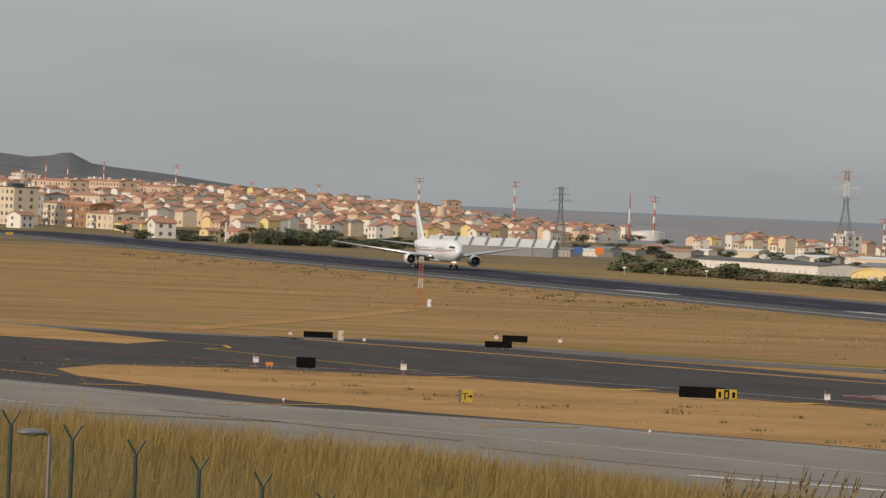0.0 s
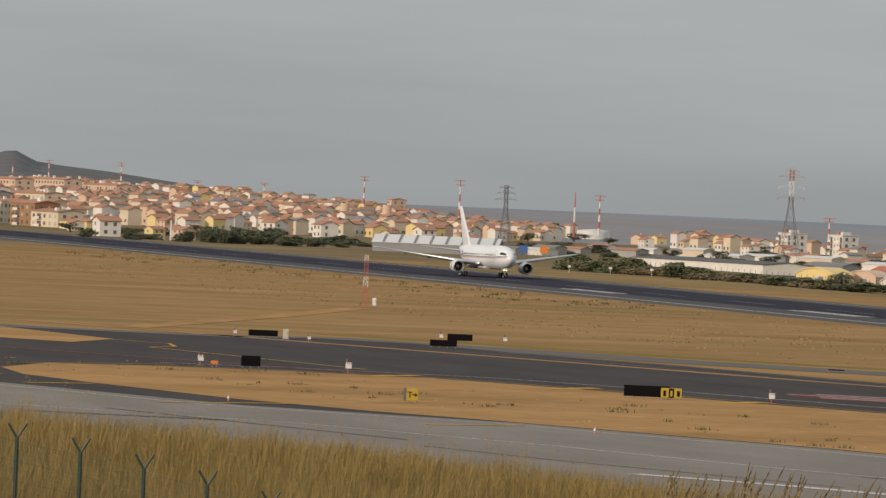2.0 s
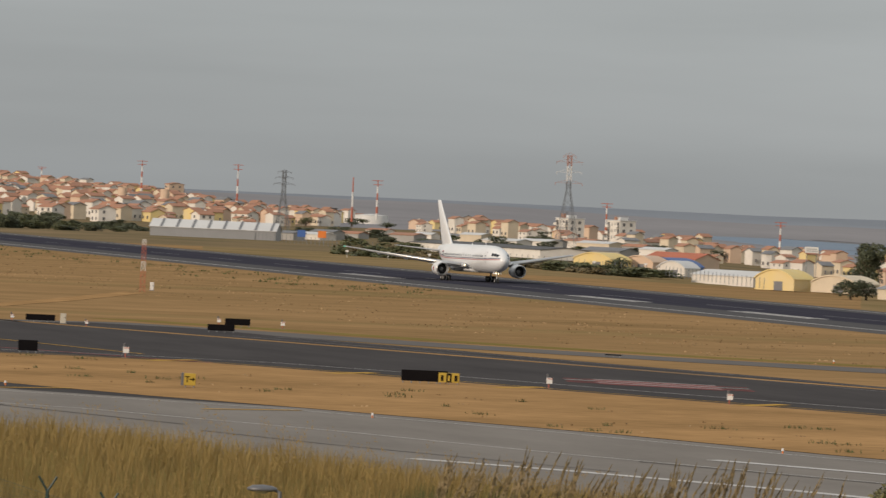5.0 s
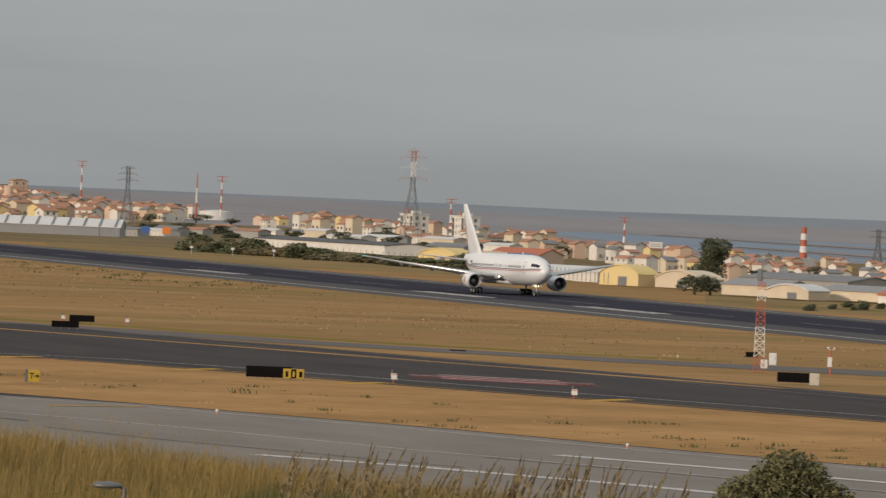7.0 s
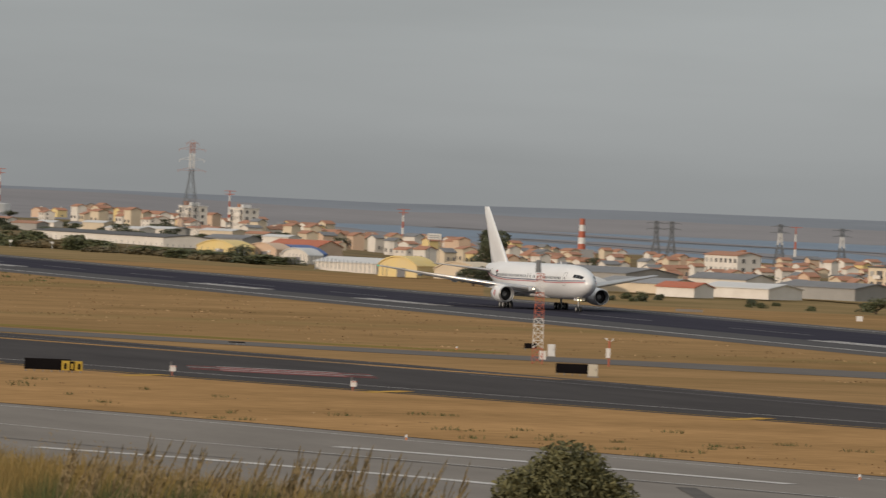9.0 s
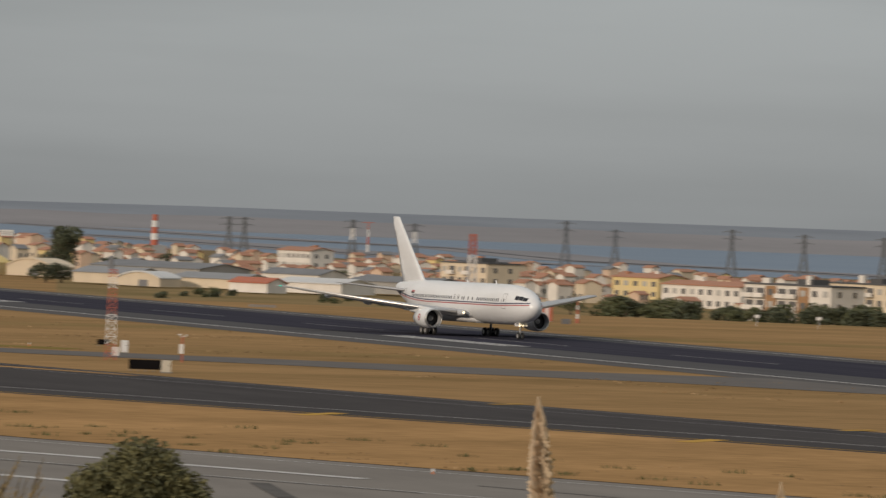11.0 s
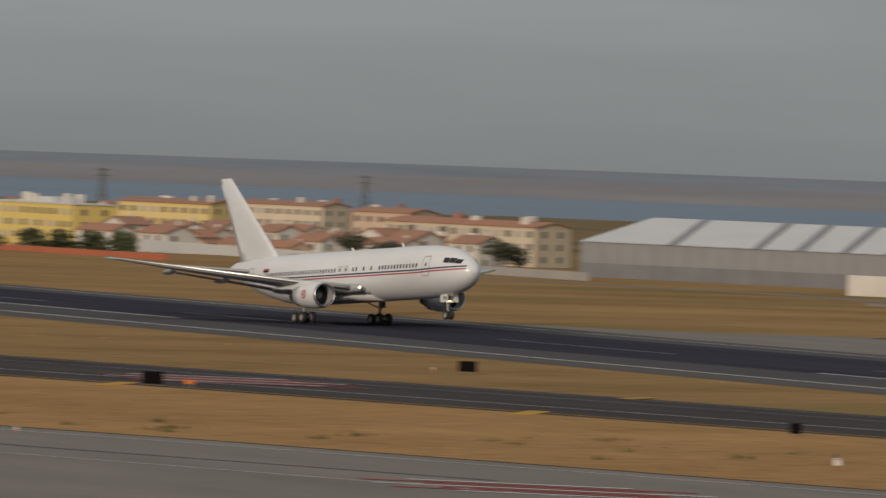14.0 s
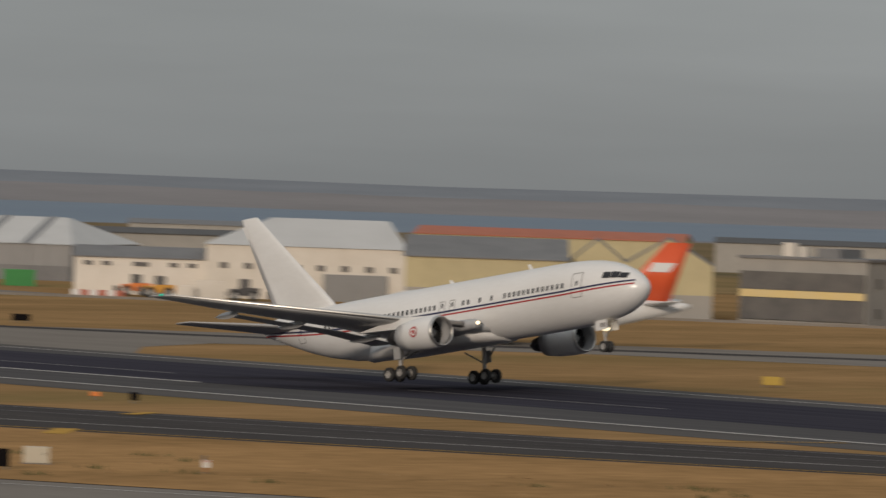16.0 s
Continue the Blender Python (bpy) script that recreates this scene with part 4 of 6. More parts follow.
DMAX = [(57, 1950), (62, 2050), (64.7, 2120), (66, 2200), (69, 2350), (71.4, 2650), (73, 2650), (75.2, 3150), (76.6, 3500), (78, 4000), (84, 4050)]
DMIN = [(57, 1420), (60, 1450), (62, 1330), (67, 1380), (69.5, 1650), (71, 1950), (72.8, 2300), (74, 2480), (75.2, 2650), (76, 2350), (78, 2050), (84, 2250)]


def build_town():
    rnd = random.Random(11)
    kinds = [("wall_white", 8, 8, 5.6, 1.5), ("wall_cream", 9, 8, 5.8, 1.6), ("wall_yellow", 8.5, 8, 5.6, 1.5), ("wall_peach", 9.5, 8.5, 5.4, 1.7), ("wall_white", 8.5, 7.5, 3.4, 1.5), ("wall_cream", 11, 8.5, 6.2, 1.6), ("wall_white", 12, 8, 5.6, 1.5)]
    words = {"wall_white": "white", "wall_cream": "cream", "wall_yellow": "yellow", "wall_peach": "peach-coloured", "wall_grey": "grey"}
    near, far = [], []
    for w, a, b, h, r in kinds:
        near.append(house(w, a, b, h, r, True, words[w] + " rendered house with a terracotta tiled roof"))
        far.append(house(w, a, b, h, r, False, words[w] + " rendered house with a terracotta tiled roof"))
    taken = []

    def free(x, y, r):
        for a, b, c in taken:
            if (a - x) ** 2 + (b - y) ** 2 < (r + c) ** 2:
                return False
        taken.append((x, y, r))
        return True
    # fixed blocks first, so that houses keep clear of them
    B = []
    apartments("yellow_apartments", 60.58, 1330, -6.9, 35, 12, 4, 11, "bright_yellow", -50, 2.75, accent=("wall_white", (0, 1, 2)), roof="white_roof", label="yellow apartment block with white end bays and a flat roof")
    apartments("apartments", 59.3, 1480, -5.5, 26, 12, 4, 8, "wall_yellow", 8, 2.9)
    apartments("apartments", 58.2, 1560, -5.5, 26, 12, 4, 8, "wall_cream", 8, 2.9)
    apartments("apartments", 56.4, 1290, -4.5, 40, 12, 3, 13, "wall_cream", -8, 2.7, balcony=(2, 5, 8))
    apartments("apartments", 57.2, 1450, -5.5, 16, 12, 4, 5, "wall_peach", 8, 2.9)
    apartments("balcony_apartments", 62.75, 1330, -5.5, 21, 12, 4, 7, "wall_white", 18, 2.75, balcony=(0, 1, 3, 4), accent=("wall_brown", (2, 5)), roof="dark_roof", label="white apartment block with brown panels and long balconies")
    apartments("apartments", 62.05, 1420, -5.5, 18, 12, 4, 6, "wall_cream", 10, 2.75, roof="dark_roof", balcony=(1, 4))
    apartments("apartments", 63.6, 1500, -5.5, 22, 12, 3, 7, "wall_white", 14, 2.8, roof="tile")
    apartments("apartments", 64.25, 1640, -5.5, 14, 12, 3, 4, "wall_yellow", 14, 2.8)
    apartments("apartments", 65.9, 1560, -5.5, 14, 12, 4, 5, "wall_cream", 5, 2.8, roof="dark_roof", balcony=(1, 3))
    apartments("apartments", 67.6, 1880, -6.5, 12, 10, 3, 5, "wall_white", 5, 2.8)
    apartments("apartments", 61.4, 1500, -5.5, 24, 12, 3, 8, "wall_cream", 0, 2.75, roof="dark_roof", balcony=(2, 5))
    for az, d, w, f, wl_, t in ((80.95, 2270, 11, 5, "wall_cream", 10), (80.62, 2330, 9, 4, "wall_grey", 0), (80.42, 2300, 10, 3, "wall_cream", 10), (80.2, 2260, 10, 3, "wall_brown", 10), (79.98, 2240, 12, 2, "wall_cream", 0), (79.7, 2200, 12, 1, "wall_yellow", 0),
                               (80.5, 3100, 26, 4, "wall_peach", -8), (80.05, 3200, 30, 4, "wall_peach", -8), (79.5, 3300, 24, 3, "wall_peach", -8), (80.85, 3700, 8, 4, "wall_white", 0), (79.75, 3800, 16, 3, "wall_white", 0), (79.45, 3820, 14, 3, "wall_white", 0), (79.15, 3850, 22, 2, "wall_white", 0),
                               (78.7, 3900, 40, 2, "wall_white", 0), (80.7, 2600, 16, 4, "wall_white", 0), (80.2, 2700, 20, 3, "wall_cream", 5), (76.7, 3800, 3.4, 4, "wall_peach", 0)):
        apartments("apartments", az, d, ground_z(az, d) - 0.3, w, 11, f, max(3, int(w / 3.4)), wl_, t, 2.8, balcony=(1,) if w > 9 else (), roof="tile" if f < 5 else "dark_roof")
    for az in (72.85, 72.35):
        apartments("tower_block", az, 2400, -1.6, 6.0, 8, 4, 3, "wall_white", 0, 2.6, balcony=(0, 3), roof="white_roof", blind=0.8, label="white tower block with stacked balconies")
    apartments("apartments", 75.15, 3000, 0, 4, 6, 2, 3, "wall_white", 0, 2.8, roof="dark_roof", balcony=(1,))
    count = 0
    for _ in range(9000):
        if count > 296:
            break
        az = rnd.uniform(57.5, 83)
        if rnd.random() < 0.45:
            az = rnd.uniform(75.5, 82)
        a, b = interp(az, DMIN), interp(az, DMAX)
        d = a + (b - a) * rnd.random() ** 0.9
        x, y, _z = polar(az, d)
        if 74.45 < az < 75.1 and d < 3060 or not free(x, y, 7.0):
            continue
        if math.sin(x * 0.011) * math.cos(y * 0.013) > 0.72:
            continue
        i = rnd.randrange(len(kinds))
        if az > 76 and rnd.random() < 0.3:
            i = rnd.choice((0, 1, 3))
        p = (near if d < 2700 else far)[i]
        put(p, facing(az, d, ground_z(az, d) - 0.3, rnd.choice((-54, -48, -62, 36, 42, 30)) + rnd.uniform(-8, 8)) @ Matrix.Scale(0.6 + 0.14 * smooth01(68, 71, az) + 0.2 * smooth01(75, 77, az), 4))
        count += 1
    # the rest of the hillside and shore suburbs, too many and too small to tell apart
    bm = bmesh.new()
    made = 0
    for _ in range(30000):
        if made > 1500:
            break
        az = rnd.uniform(74.6, 83) if rnd.random() < 0.7 else rnd.uniform(58, 74)
        a, b = interp(az, DMIN), interp(az, DMAX)
        d = a + (b - a) * rnd.uniform(0.12, 1.0)
        x, y, _z = polar(az, d)
        if not free(x, y, 4.4):
            continue
        if 74.45 < az < 75.1 and d < 3060:
            continue
        z = ground_z(az, d) - 0.4
        w, dp, h, rh = rnd.uniform(5.5, 8.5), rnd.uniform(5, 7), rnd.choice((4.6, 5.6, 6.2, 7.0, 8.6)), rnd.uniform(0.9, 1.5)
        k = 0.64 + 0.16 * smooth01(68, 71, az) + 0.15 * smooth01(75, 77, az)
        w, dp, h, rh = w * k, dp * k, h * k, rh * k
        t = Matrix.Translation((x, y, z)) @ pose(0, 0, 0, 0, 0, az + rnd.choice((-54, -46, -62, 36, 44)))
        start = len(bm.verts)
        loft(bm, [[t @ Vector(p) for p in ((-w / 2 + k, -dp / 2, 0), (-w / 2 + k, -dp / 2, h), (-w / 2 + k, 0, h + rh), (-w / 2 + k, dp / 2, h), (-w / 2 + k, dp / 2, 0))] for k in (0, w)])
        wall = rnd.choice((0, 0, 0, 0, 0, 1, 1, 1, 1, 2, 3, 3))
        bm.faces.ensure_lookup_table()
        for f in bm.faces[-7:]:
            f.material_index = wall
        for s in (-1, 1):
            q = [t @ Vector(p) for p in ((-w / 2 - 0.3, 0, h + rh + 0.1), (w / 2 + 0.3, 0, h + rh + 0.1), (w / 2 + 0.3, s * (dp / 2 + 0.3), h - 0.1), (-w / 2 - 0.3, s * (dp / 2 + 0.3), h - 0.1))]
            up = Vector((0, 0, 0.2))
            loft(bm, [q, [p + up for p in q]])
            bm.faces.ensure_lookup_table()
            for f in bm.faces[-6:]:
                f.material_index = 5 if made % 9 else 7
        for k in range(2):
            c = t @ Vector(((k - 0.5) * w * 0.5, -dp / 2, 1.6))
            box(bm, c.x, c.y, c.z, 1.2, 0.15, 1.2, az)
            bm.faces.ensure_lookup_table()
            for f in bm.faces[-6:]:
                f.material_index = 6
        made += 1
    single("far_houses", bm, [M[k] for k in ("wall_white", "wall_cream", "wall_yellow", "wall_peach", "wall_grey", "tile", "pane", "grey_roof")], "crowded pale houses with terracotta roofs covering the slopes", "houses", kind="stuff")
    # named houses near the field
    put(near[2], facing(79.03, 1945, 0, 36))
    put(near[3], facing(78.75, 1955, 0, -54))
    put(near[0], facing(79.5, 1990, 0, 20))
    for k, az in enumerate((59.4, 59.0, 58.6, 58.2, 57.8, 57.4, 57.0, 59.2, 58.4)):
        put(near[(0, 1, 4, 3, 0, 1, 4, 6, 3)[k]], facing(az, 1130 + 35 * (k % 3), -3.6 - 0.4 * (k % 3), (-50, 40, -44)[k % 3]))

    for k in range(20):
        az, d = 56.4 + 0.19 * k + rnd.uniform(-0.05, 0.05), 1160 + 45 * (k * 7 % 4)
        put(near[(0, 1, 3, 0, 6)[k % 5]], facing(az, d, -3.6 - 0.4 * (k % 3), rnd.choice((-50, 40, -44))))

    # halls
    hall("tent_hall", 76.28, 1869, 0, 40, 14, 2.9, 2.4, "grey_sheet", "white_roof", "long white tent hall with a ribbed roof", ribs=8, turn=-8)
    hall("warehouse", 73.53, 1715, -0.3, 90, 16, 2.7, 0.8, "wall_white", "dark_roof", "long white warehouse with a dark roof", turn=-65)
    hall("warehouse", 72.45, 1760, -0.4, 14, 12, 2.6, 1.0, "wall_grey", "grey_roof", "grey warehouse with a sheet roof")
    hall("arched_hall", 72.52, 1495, -0.3, 12, 20, 2.3, 1.7, "wall_yellow", "wall_yellow", "yellow arched hall beside the perimeter road", arch=True)
    hall("arched_hall", 72.1, 1500, -0.4, 9.5, 20, 2.2, 1.6, "wall_peach", "wall_peach", "ochre arched hall beside a yellow one", arch=True)
    hall("arched_hall", 71.78, 1430, -0.4, 8.4, 18, 1.8, 1.7, "wall_white", "white_roof", "small white arched hall with a grey door", arch=True)
    hall("arched_hall", 71.85, 1560, -2, 14, 18, 2.4, 2.2, "blue_sheet", "blue_sheet", "blue arched sheet hall behind white halls", arch=True)
    hall("arched_hall", 71.38, 1420, -0.5, 8, 16, 1.4, 1.2, "wall_white", "white_roof", "small white arched hall with a grey door", arch=True)
    hall("arched_hall", 70.75, 1275, -4.3, 10.4, 22, 2.3, 2.0, "wall_yellow", "wall_yellow", "bright yellow arched hall near the runway", arch=True)
    hall("arched_hall", 70.16, 1270, -4.4, 12, 22, 1.9, 1.7, "wall_cream", "wall_cream", "cream arched hall near the runway", arch=True)
    hall("warehouse", 71.2, 1400, -3, 18, 18, 3.6, 1.2, "wall_white", "white_roof", "white warehouse with a sheet roof")
    hall("warehouse", 69.4, 1180, -3.6, 15, 16, 2.1, 1.1, "wall_cream", "grey_sheet", "cream warehouse with a grey sheet roof")
    hall("arched_hall", 69.1, 1160, -3.3, 10, 14, 1.5, 1.2, "wall_cream", "white_roof", "low cream arched hall near the runway", arch=True)
    hall("warehouse", 68.4, 1170, -3.4, 17, 16, 1.9, 1.0, "wall_cream", "grey_sheet", "low cream warehouse with a grey sheet roof")
    hall("warehouse", 68.05, 1130, -3.0, 9, 12, 1.9, 0.9, "wall_white", "red_sheet", "low white shed with a red roof")
    hall("warehouse", 67.4, 1150, -3.2, 16, 14, 2.0, 0.9, "wall_white", "white_roof", "low white warehouse with a pale roof")
    hall("warehouse", 68.9, 1330, -5, 30, 20, 3.6, 1.2, "wall_grey", "grey_roof", "grey warehouse with a sheet roof")
    hall("warehouse", 67.6, 1320, -5, 16, 14, 3.0, 1.2, "wall_white", "grey_roof", "white warehouse with a grey roof")
    hall("warehouse", 66.6, 1180, -3.5, 20, 14, 2.4, 1.0, "wall_grey", "grey_roof", "long grey shed behind the runway")
    hall("warehouse", 71.75, 1700, -2, 18, 12, 3.4, 1.7, "wall_peach", "red_sheet", "warehouse with a rust-red roof")
    # rooftop advertising board among the houses
    A = thing("billboard", "pale billboard on two steel posts above the roofs", "billboard", facing(70.5, 1700, 0))
    bm = bmesh.new()
    box(bm, 0, 0, 4.8, 3.9, 0.25, 1.7)
    part("panel", bm, M["tank"], A)
    for z in (5.2, 5.75):
        bm = bmesh.new()
        box(bm, 0, -0.14, z, 3.1, 0.04, 0.22)
        part("text_bar", bm, M["grey_sheet"], A)
    for x in (-1.4, 1.4):
        bm = bmesh.new()
        tube(bm, (x, 0.2, -2), (x, 0.2, 6.3), 0.09)
        part("post", bm, M["steel"], A)
    # water tank
    T = thing("water_tank", "white cylindrical storage tank on the slope", "tank", facing(74.78, 3060, 0))
    bm = bmesh.new()
    tube(bm, (0, 0, 0), (0, 0, 4.5), 8.7, 8.7, 40)
    part("shell", bm, M["tank"], T)
    bm = bmesh.new()
    tube(bm, (0, 0, 4.5), (0, 0, 5.2), 8.8, 1.0, 40)
    part("lid", bm, M["tank"], T)

    # trees and scrub
    protos = [tree("tree", 8, 4.2, "dark green broad tree among the houses", 1), tree("tree", 6, 3.6, "rounded dark green tree", 2), tree("tree", 10, 3.6, "tall dark green tree", 3),
              tree("tree", 7, 4.4, "dusty olive-green tree on the slope", 4, "leaf"), tree("scrub_bush", 3.2, 3.4, "dusty green scrub bush", 5, "leaf", trunk=0.0), tree("scrub_bush", 2.6, 3.2, "dry brown scrub bush", 6, "leaf_dry", trunk=0.0)]
    for k in range(105):
        az = rnd.uniform(57.5, 82) if k % 5 < 3 else rnd.uniform(76.3, 80.3)
        a, b = interp(az, DMIN), interp(az, DMAX)
        d = rnd.uniform(a - 30, b)
        put(rnd.choice(protos[:4]), facing(az, d, ground_z(az, d) - 0.4, rnd.uniform(0, 360)) @ Matrix.Diagonal((1.1, 1.1, 0.72, 1)))
    wood = [tree("tree", 6.2, 4.6, "broad dark tree in a dense wood", 31, "leaf_dark", 1500, 0.4, 0.0), tree("tree", 5.2, 4.2, "low dark tree in a dense wood", 32, "leaf_dark", 1300, 0.4, 0.0), tree("tree", 5.6, 4.4, "olive-green tree in a dense wood", 33, "leaf", 1300, 0.4, 0.0)]
    for k in range(80):                      # dark wood at the foot of the hill, thinning into scrub
        az = rnd.gauss(78.3, 0.28) if k < 42 else rnd.uniform(76.9, 79.7)
        tall = 1.0 - 0.35 * min(1.5, abs(az - 78.3)) if k < 42 else rnd.uniform(0.4, 0.7)
        put(rnd.choice(wood), facing(az, rnd.uniform(1900, 2120), -0.3, rnd.uniform(0, 360)) @ Matrix.Diagonal((rnd.uniform(0.8, 1.3), 1, tall * rnd.uniform(0.75, 1.1), 1)))
    for i in range(110):                      # hedge along the runway fence
        x = -1500 + 175 * (i + rnd.random()) / 110
        y = 402 + (x + 1500) * 0.1 + rnd.uniform(-5, 16)
        if rnd.random() < 0.2:
            continue
        tall = interp(math.degrees(math.atan2(-x, y)), [(72.4, 0.5), (73.4, 0.62), (73.9, 0.8), (74.4, 1.05), (75.1, 1.2)])
        put(rnd.choice(protos[4:]), at(x, y, -0.5, rnd.uniform(0, 360)) @ Matrix.Diagonal((rnd.uniform(1.0, 1.6), rnd.uniform(1.2, 1.8), tall * rnd.uniform(0.65, 1.15), 1)))
    for k in range(16):                      # low sheds below the houses
        az = 72.0 + 0.24 * k + rnd.uniform(-0.08, 0.08)
        hall("shed", az, rnd.uniform(1880, 2250), -0.2, rnd.uniform(8, 16), 9, rnd.uniform(1.8, 2.8), 0.7, rnd.choice(("wall_grey", "wall_white", "wall_cream")), rnd.choice(("grey_roof", "white_roof", "tile")), "low shed among shrubs below the houses")
    for _ in range(34):                      # low trees between the sheds and the houses
        az = rnd.uniform(71.8, 76.2)
        d = rnd.uniform(1850, 2350)
        put(rnd.choice(wood), facing(az, d, -0.3, rnd.uniform(0, 360)) @ Matrix.Diagonal((rnd.uniform(0.8, 1.6), 1, rnd.uniform(0.4, 0.7), 1)))
    for _ in range(64):                      # low trees and bushes before the town
        az = rnd.choice((64.6, 64.2, 63.7, 65.9, 62.6, 63.3, 62.3, 67.2, 68.6)) + rnd.gauss(0, 0.25)
        d = rnd.uniform(1000, 1090)
        put(rnd.choice((wood[1], wood[2], protos[3], protos[4])), facing(az, d, ground_z(az, d) - 0.5, rnd.uniform(0, 360)) @ Matrix.Scale(rnd.uniform(0.45, 0.95) * (0.45 if az > 66.4 else 1), 4))
    for az, d, k in ((60.7, 1010, 4), (60.4, 1015, 4), (60.1, 1012, 4), (59.8, 1010, 4), (61.2, 1020, 4), (57.6, 1010, 0), (57.3, 1015, 1), (56.2, 1000, 0), (56.0, 1005, 1), (70.1, 1180, 1), (69.95, 1185, 1), (73.55, 1735, 2), (72.35, 1440, 0), (71.95, 1620, 0), (71.75, 1640, 1)):
        put(protos[k], facing(az, d, ground_z(az, d) - 0.8, az * 100))
    tree("tree", 12.3, 6.4, "tall dense dark tree standing over the halls", 21, "leaf_dark", 5200, 0.38, 0.02, m=facing(69.95, 1420, -0.4))


def hangars():
    # big grey hangar with a pale roof
    ang = math.degrees(math.atan2(0.59, 0.8))
    A = thing("hangar", "large grey hangar with a pale hipped roof and grey roof strips", "hall", group="industrial halls")
    cx, cy = -769 + 0.8 * 33 - 0.59 * 21, 531 + 0.59 * 33 + 0.8 * 21
    A.matrix_basis = pose(cx, cy, -0.3, 0, 0, ang)
    bm = bmesh.new()
    box(bm, 0, 0, 0, 66, 42, 6.0)
    part("wall", bm, M["grey_sheet"], A)
    bm = bmesh.new()
    v = [bm.verts.new(p) for p in ((-33.3, -21.3, 5.9), (33.3, -21.3, 5.9), (33.3, 21.3, 5.9), (-33.3, 21.3, 5.9), (-28.1, 0, 10), (26.8, 0, 10))]
    for f in ((0, 1, 5, 4), (1, 2, 5), (2, 3, 4, 5), (3, 0, 4), (0, 3, 2, 1)):
        bm.faces.new([v[k] for k in f])
    rf = part("roof", bm, M["white_roof"], A, "pale sheet roof")
    for e, r in ((-17.8, -19.0), (-3.8, -5.2), (3.2, 1.8), (10.5, 9.4), (17.9, 16.9), (25.7, 24.3)):
        bm = bmesh.new()
        q = [(e - 0.75, -21.3, 5.94), (e + 0.75, -21.3, 5.94), (r + 0.75, -0.1, 10.03), (r - 0.75, -0.1, 10.03)]
        loft(bm, [q, [(x, y, z + 0.06) for x, y, z in q]])
        part("roof_strip", bm, M["grey_sheet"], rf, "grey translucent roof strip")
    bm = bmesh.new()
    box(bm, 0, -21.08, 0, 66, 0.12, 2.6)
    part("plinth", bm, M["grey_roof"], A, "darker grey lower wall")
    for k in range(24):
        bm = bmesh.new()
        box(bm, -32 + k * 2.78, -21.1, 0, 0.1, 0.08, 5.9)
        part("wall_rib", bm, M["grey_sheet"], A)
    # low annexe
    B = hall("annexe", 50.8, 838, 0, 18.6, 14, 5.2, 1.4, "wall_white", "grey_roof", "low white annexe with a strip of small windows")
    for i, x in enumerate((-7.4, -4.8, 0, 4.6, 7.2)):
        add_pane(B, x, -7.05, 4.3, 1.2 if i != 2 else 2.2, 0.6)
    # white hangar
    C = hall("hangar", 49.2, 845, 0, 28, 34, 7.5, 3.9, "wall_white", "white_roof", "white hangar with a hipped pale roof", hip=True)
    for i in range(8):
        add_pane(C, -11.5 + 3.4 * i, -17.05, 4.6, 1.1, 0.8)
    bm = bmesh.new()
    box(bm, 7, -17.3, 0, 9, 0.5, 3.8)
    part("gate", bm, M["grey_sheet"], C)
    # tan halls with saw-tooth gables
    D = hall("tan_hall", 47.45, 800, 0, 21.5, 30, 7.3, 2.6, "wall_tan", "grey_roof", "tan rendered hall with a dark grey roof")
    bm = bmesh.new()
    box(bm, 0, -15.08, 0, 21.5, 0.16, 3.2)
    part("plinth", bm, M["wall_grey"], D)
    for az, w, top in ((46.37, 7.8, 10.2), (45.68, 11.9, 10.6)):
        D = thing("gabled_hall", "tan rendered hall with a steep gable and dark roof", "hall", facing(az, 806, 0), "industrial halls")
        bm = bmesh.new()
        loft(bm, [[(-w / 2, y, 0), (w / 2, y, 0), (w / 2, y, 7.1), (0, y, top), (-w / 2, y, 7.1)] for y in (-15, 15)])
        part("wall", bm, M["wall_tan"], D)
        bm = bmesh.new()
        for q in (-1, 1):
            loft(bm, [[(q * w / 2, y, 7.15), (0, y, top + 0.05), (0, y, top + 0.14), (q * w / 2, y, 7.24)] for y in (-14.9, 15.2)])
        part("roof", bm, M["grey_roof"], D)
        bm = bmesh.new()
        box(bm, 0, -15.08, 0, w, 0.16, 3.2)
        part("plinth", bm, M["wall_grey"], D)
    hall("red_roof_hall", 46.8, 1150, 0, 52, 26, 7.4, 1.4, "wall_tan", "red_sheet", "long hall with a rust-red roof", turn=-5)
    hall("hall", 50.6, 1050, 0, 34, 30, 6.6, 0.8, "wall_grey", "dark_roof", "flat dark-roofed hall behind the annexe")
    hall("hall", 50.0, 1250, 0, 40, 30, 6.8, 0.8, "wall_grey", "grey_roof", "grey-roofed hall behind the hangars")
    hall("hall", 43.9, 1300, 0, 60, 30, 6.4, 1.0, "wall_grey", "dark_roof", "dark-roofed hall behind the office")
    O = apartments("office_building", 44.15, 795, 0, 20, 14, 2, 4, "wall_grey", 0, 4.0, roof="grey_roof", label="grey office building with dark glass bands")
    for z, h, m in ((0.4, 2.9, "pane"), (4.4, 2.4, "pane"), (3.35, 1.0, "wall_yellow")):
        bm = bmesh.new()
        box(bm, 0, -7.25, z, 18.5, 0.25, h)
        part("glass_band", bm, M[m], O)
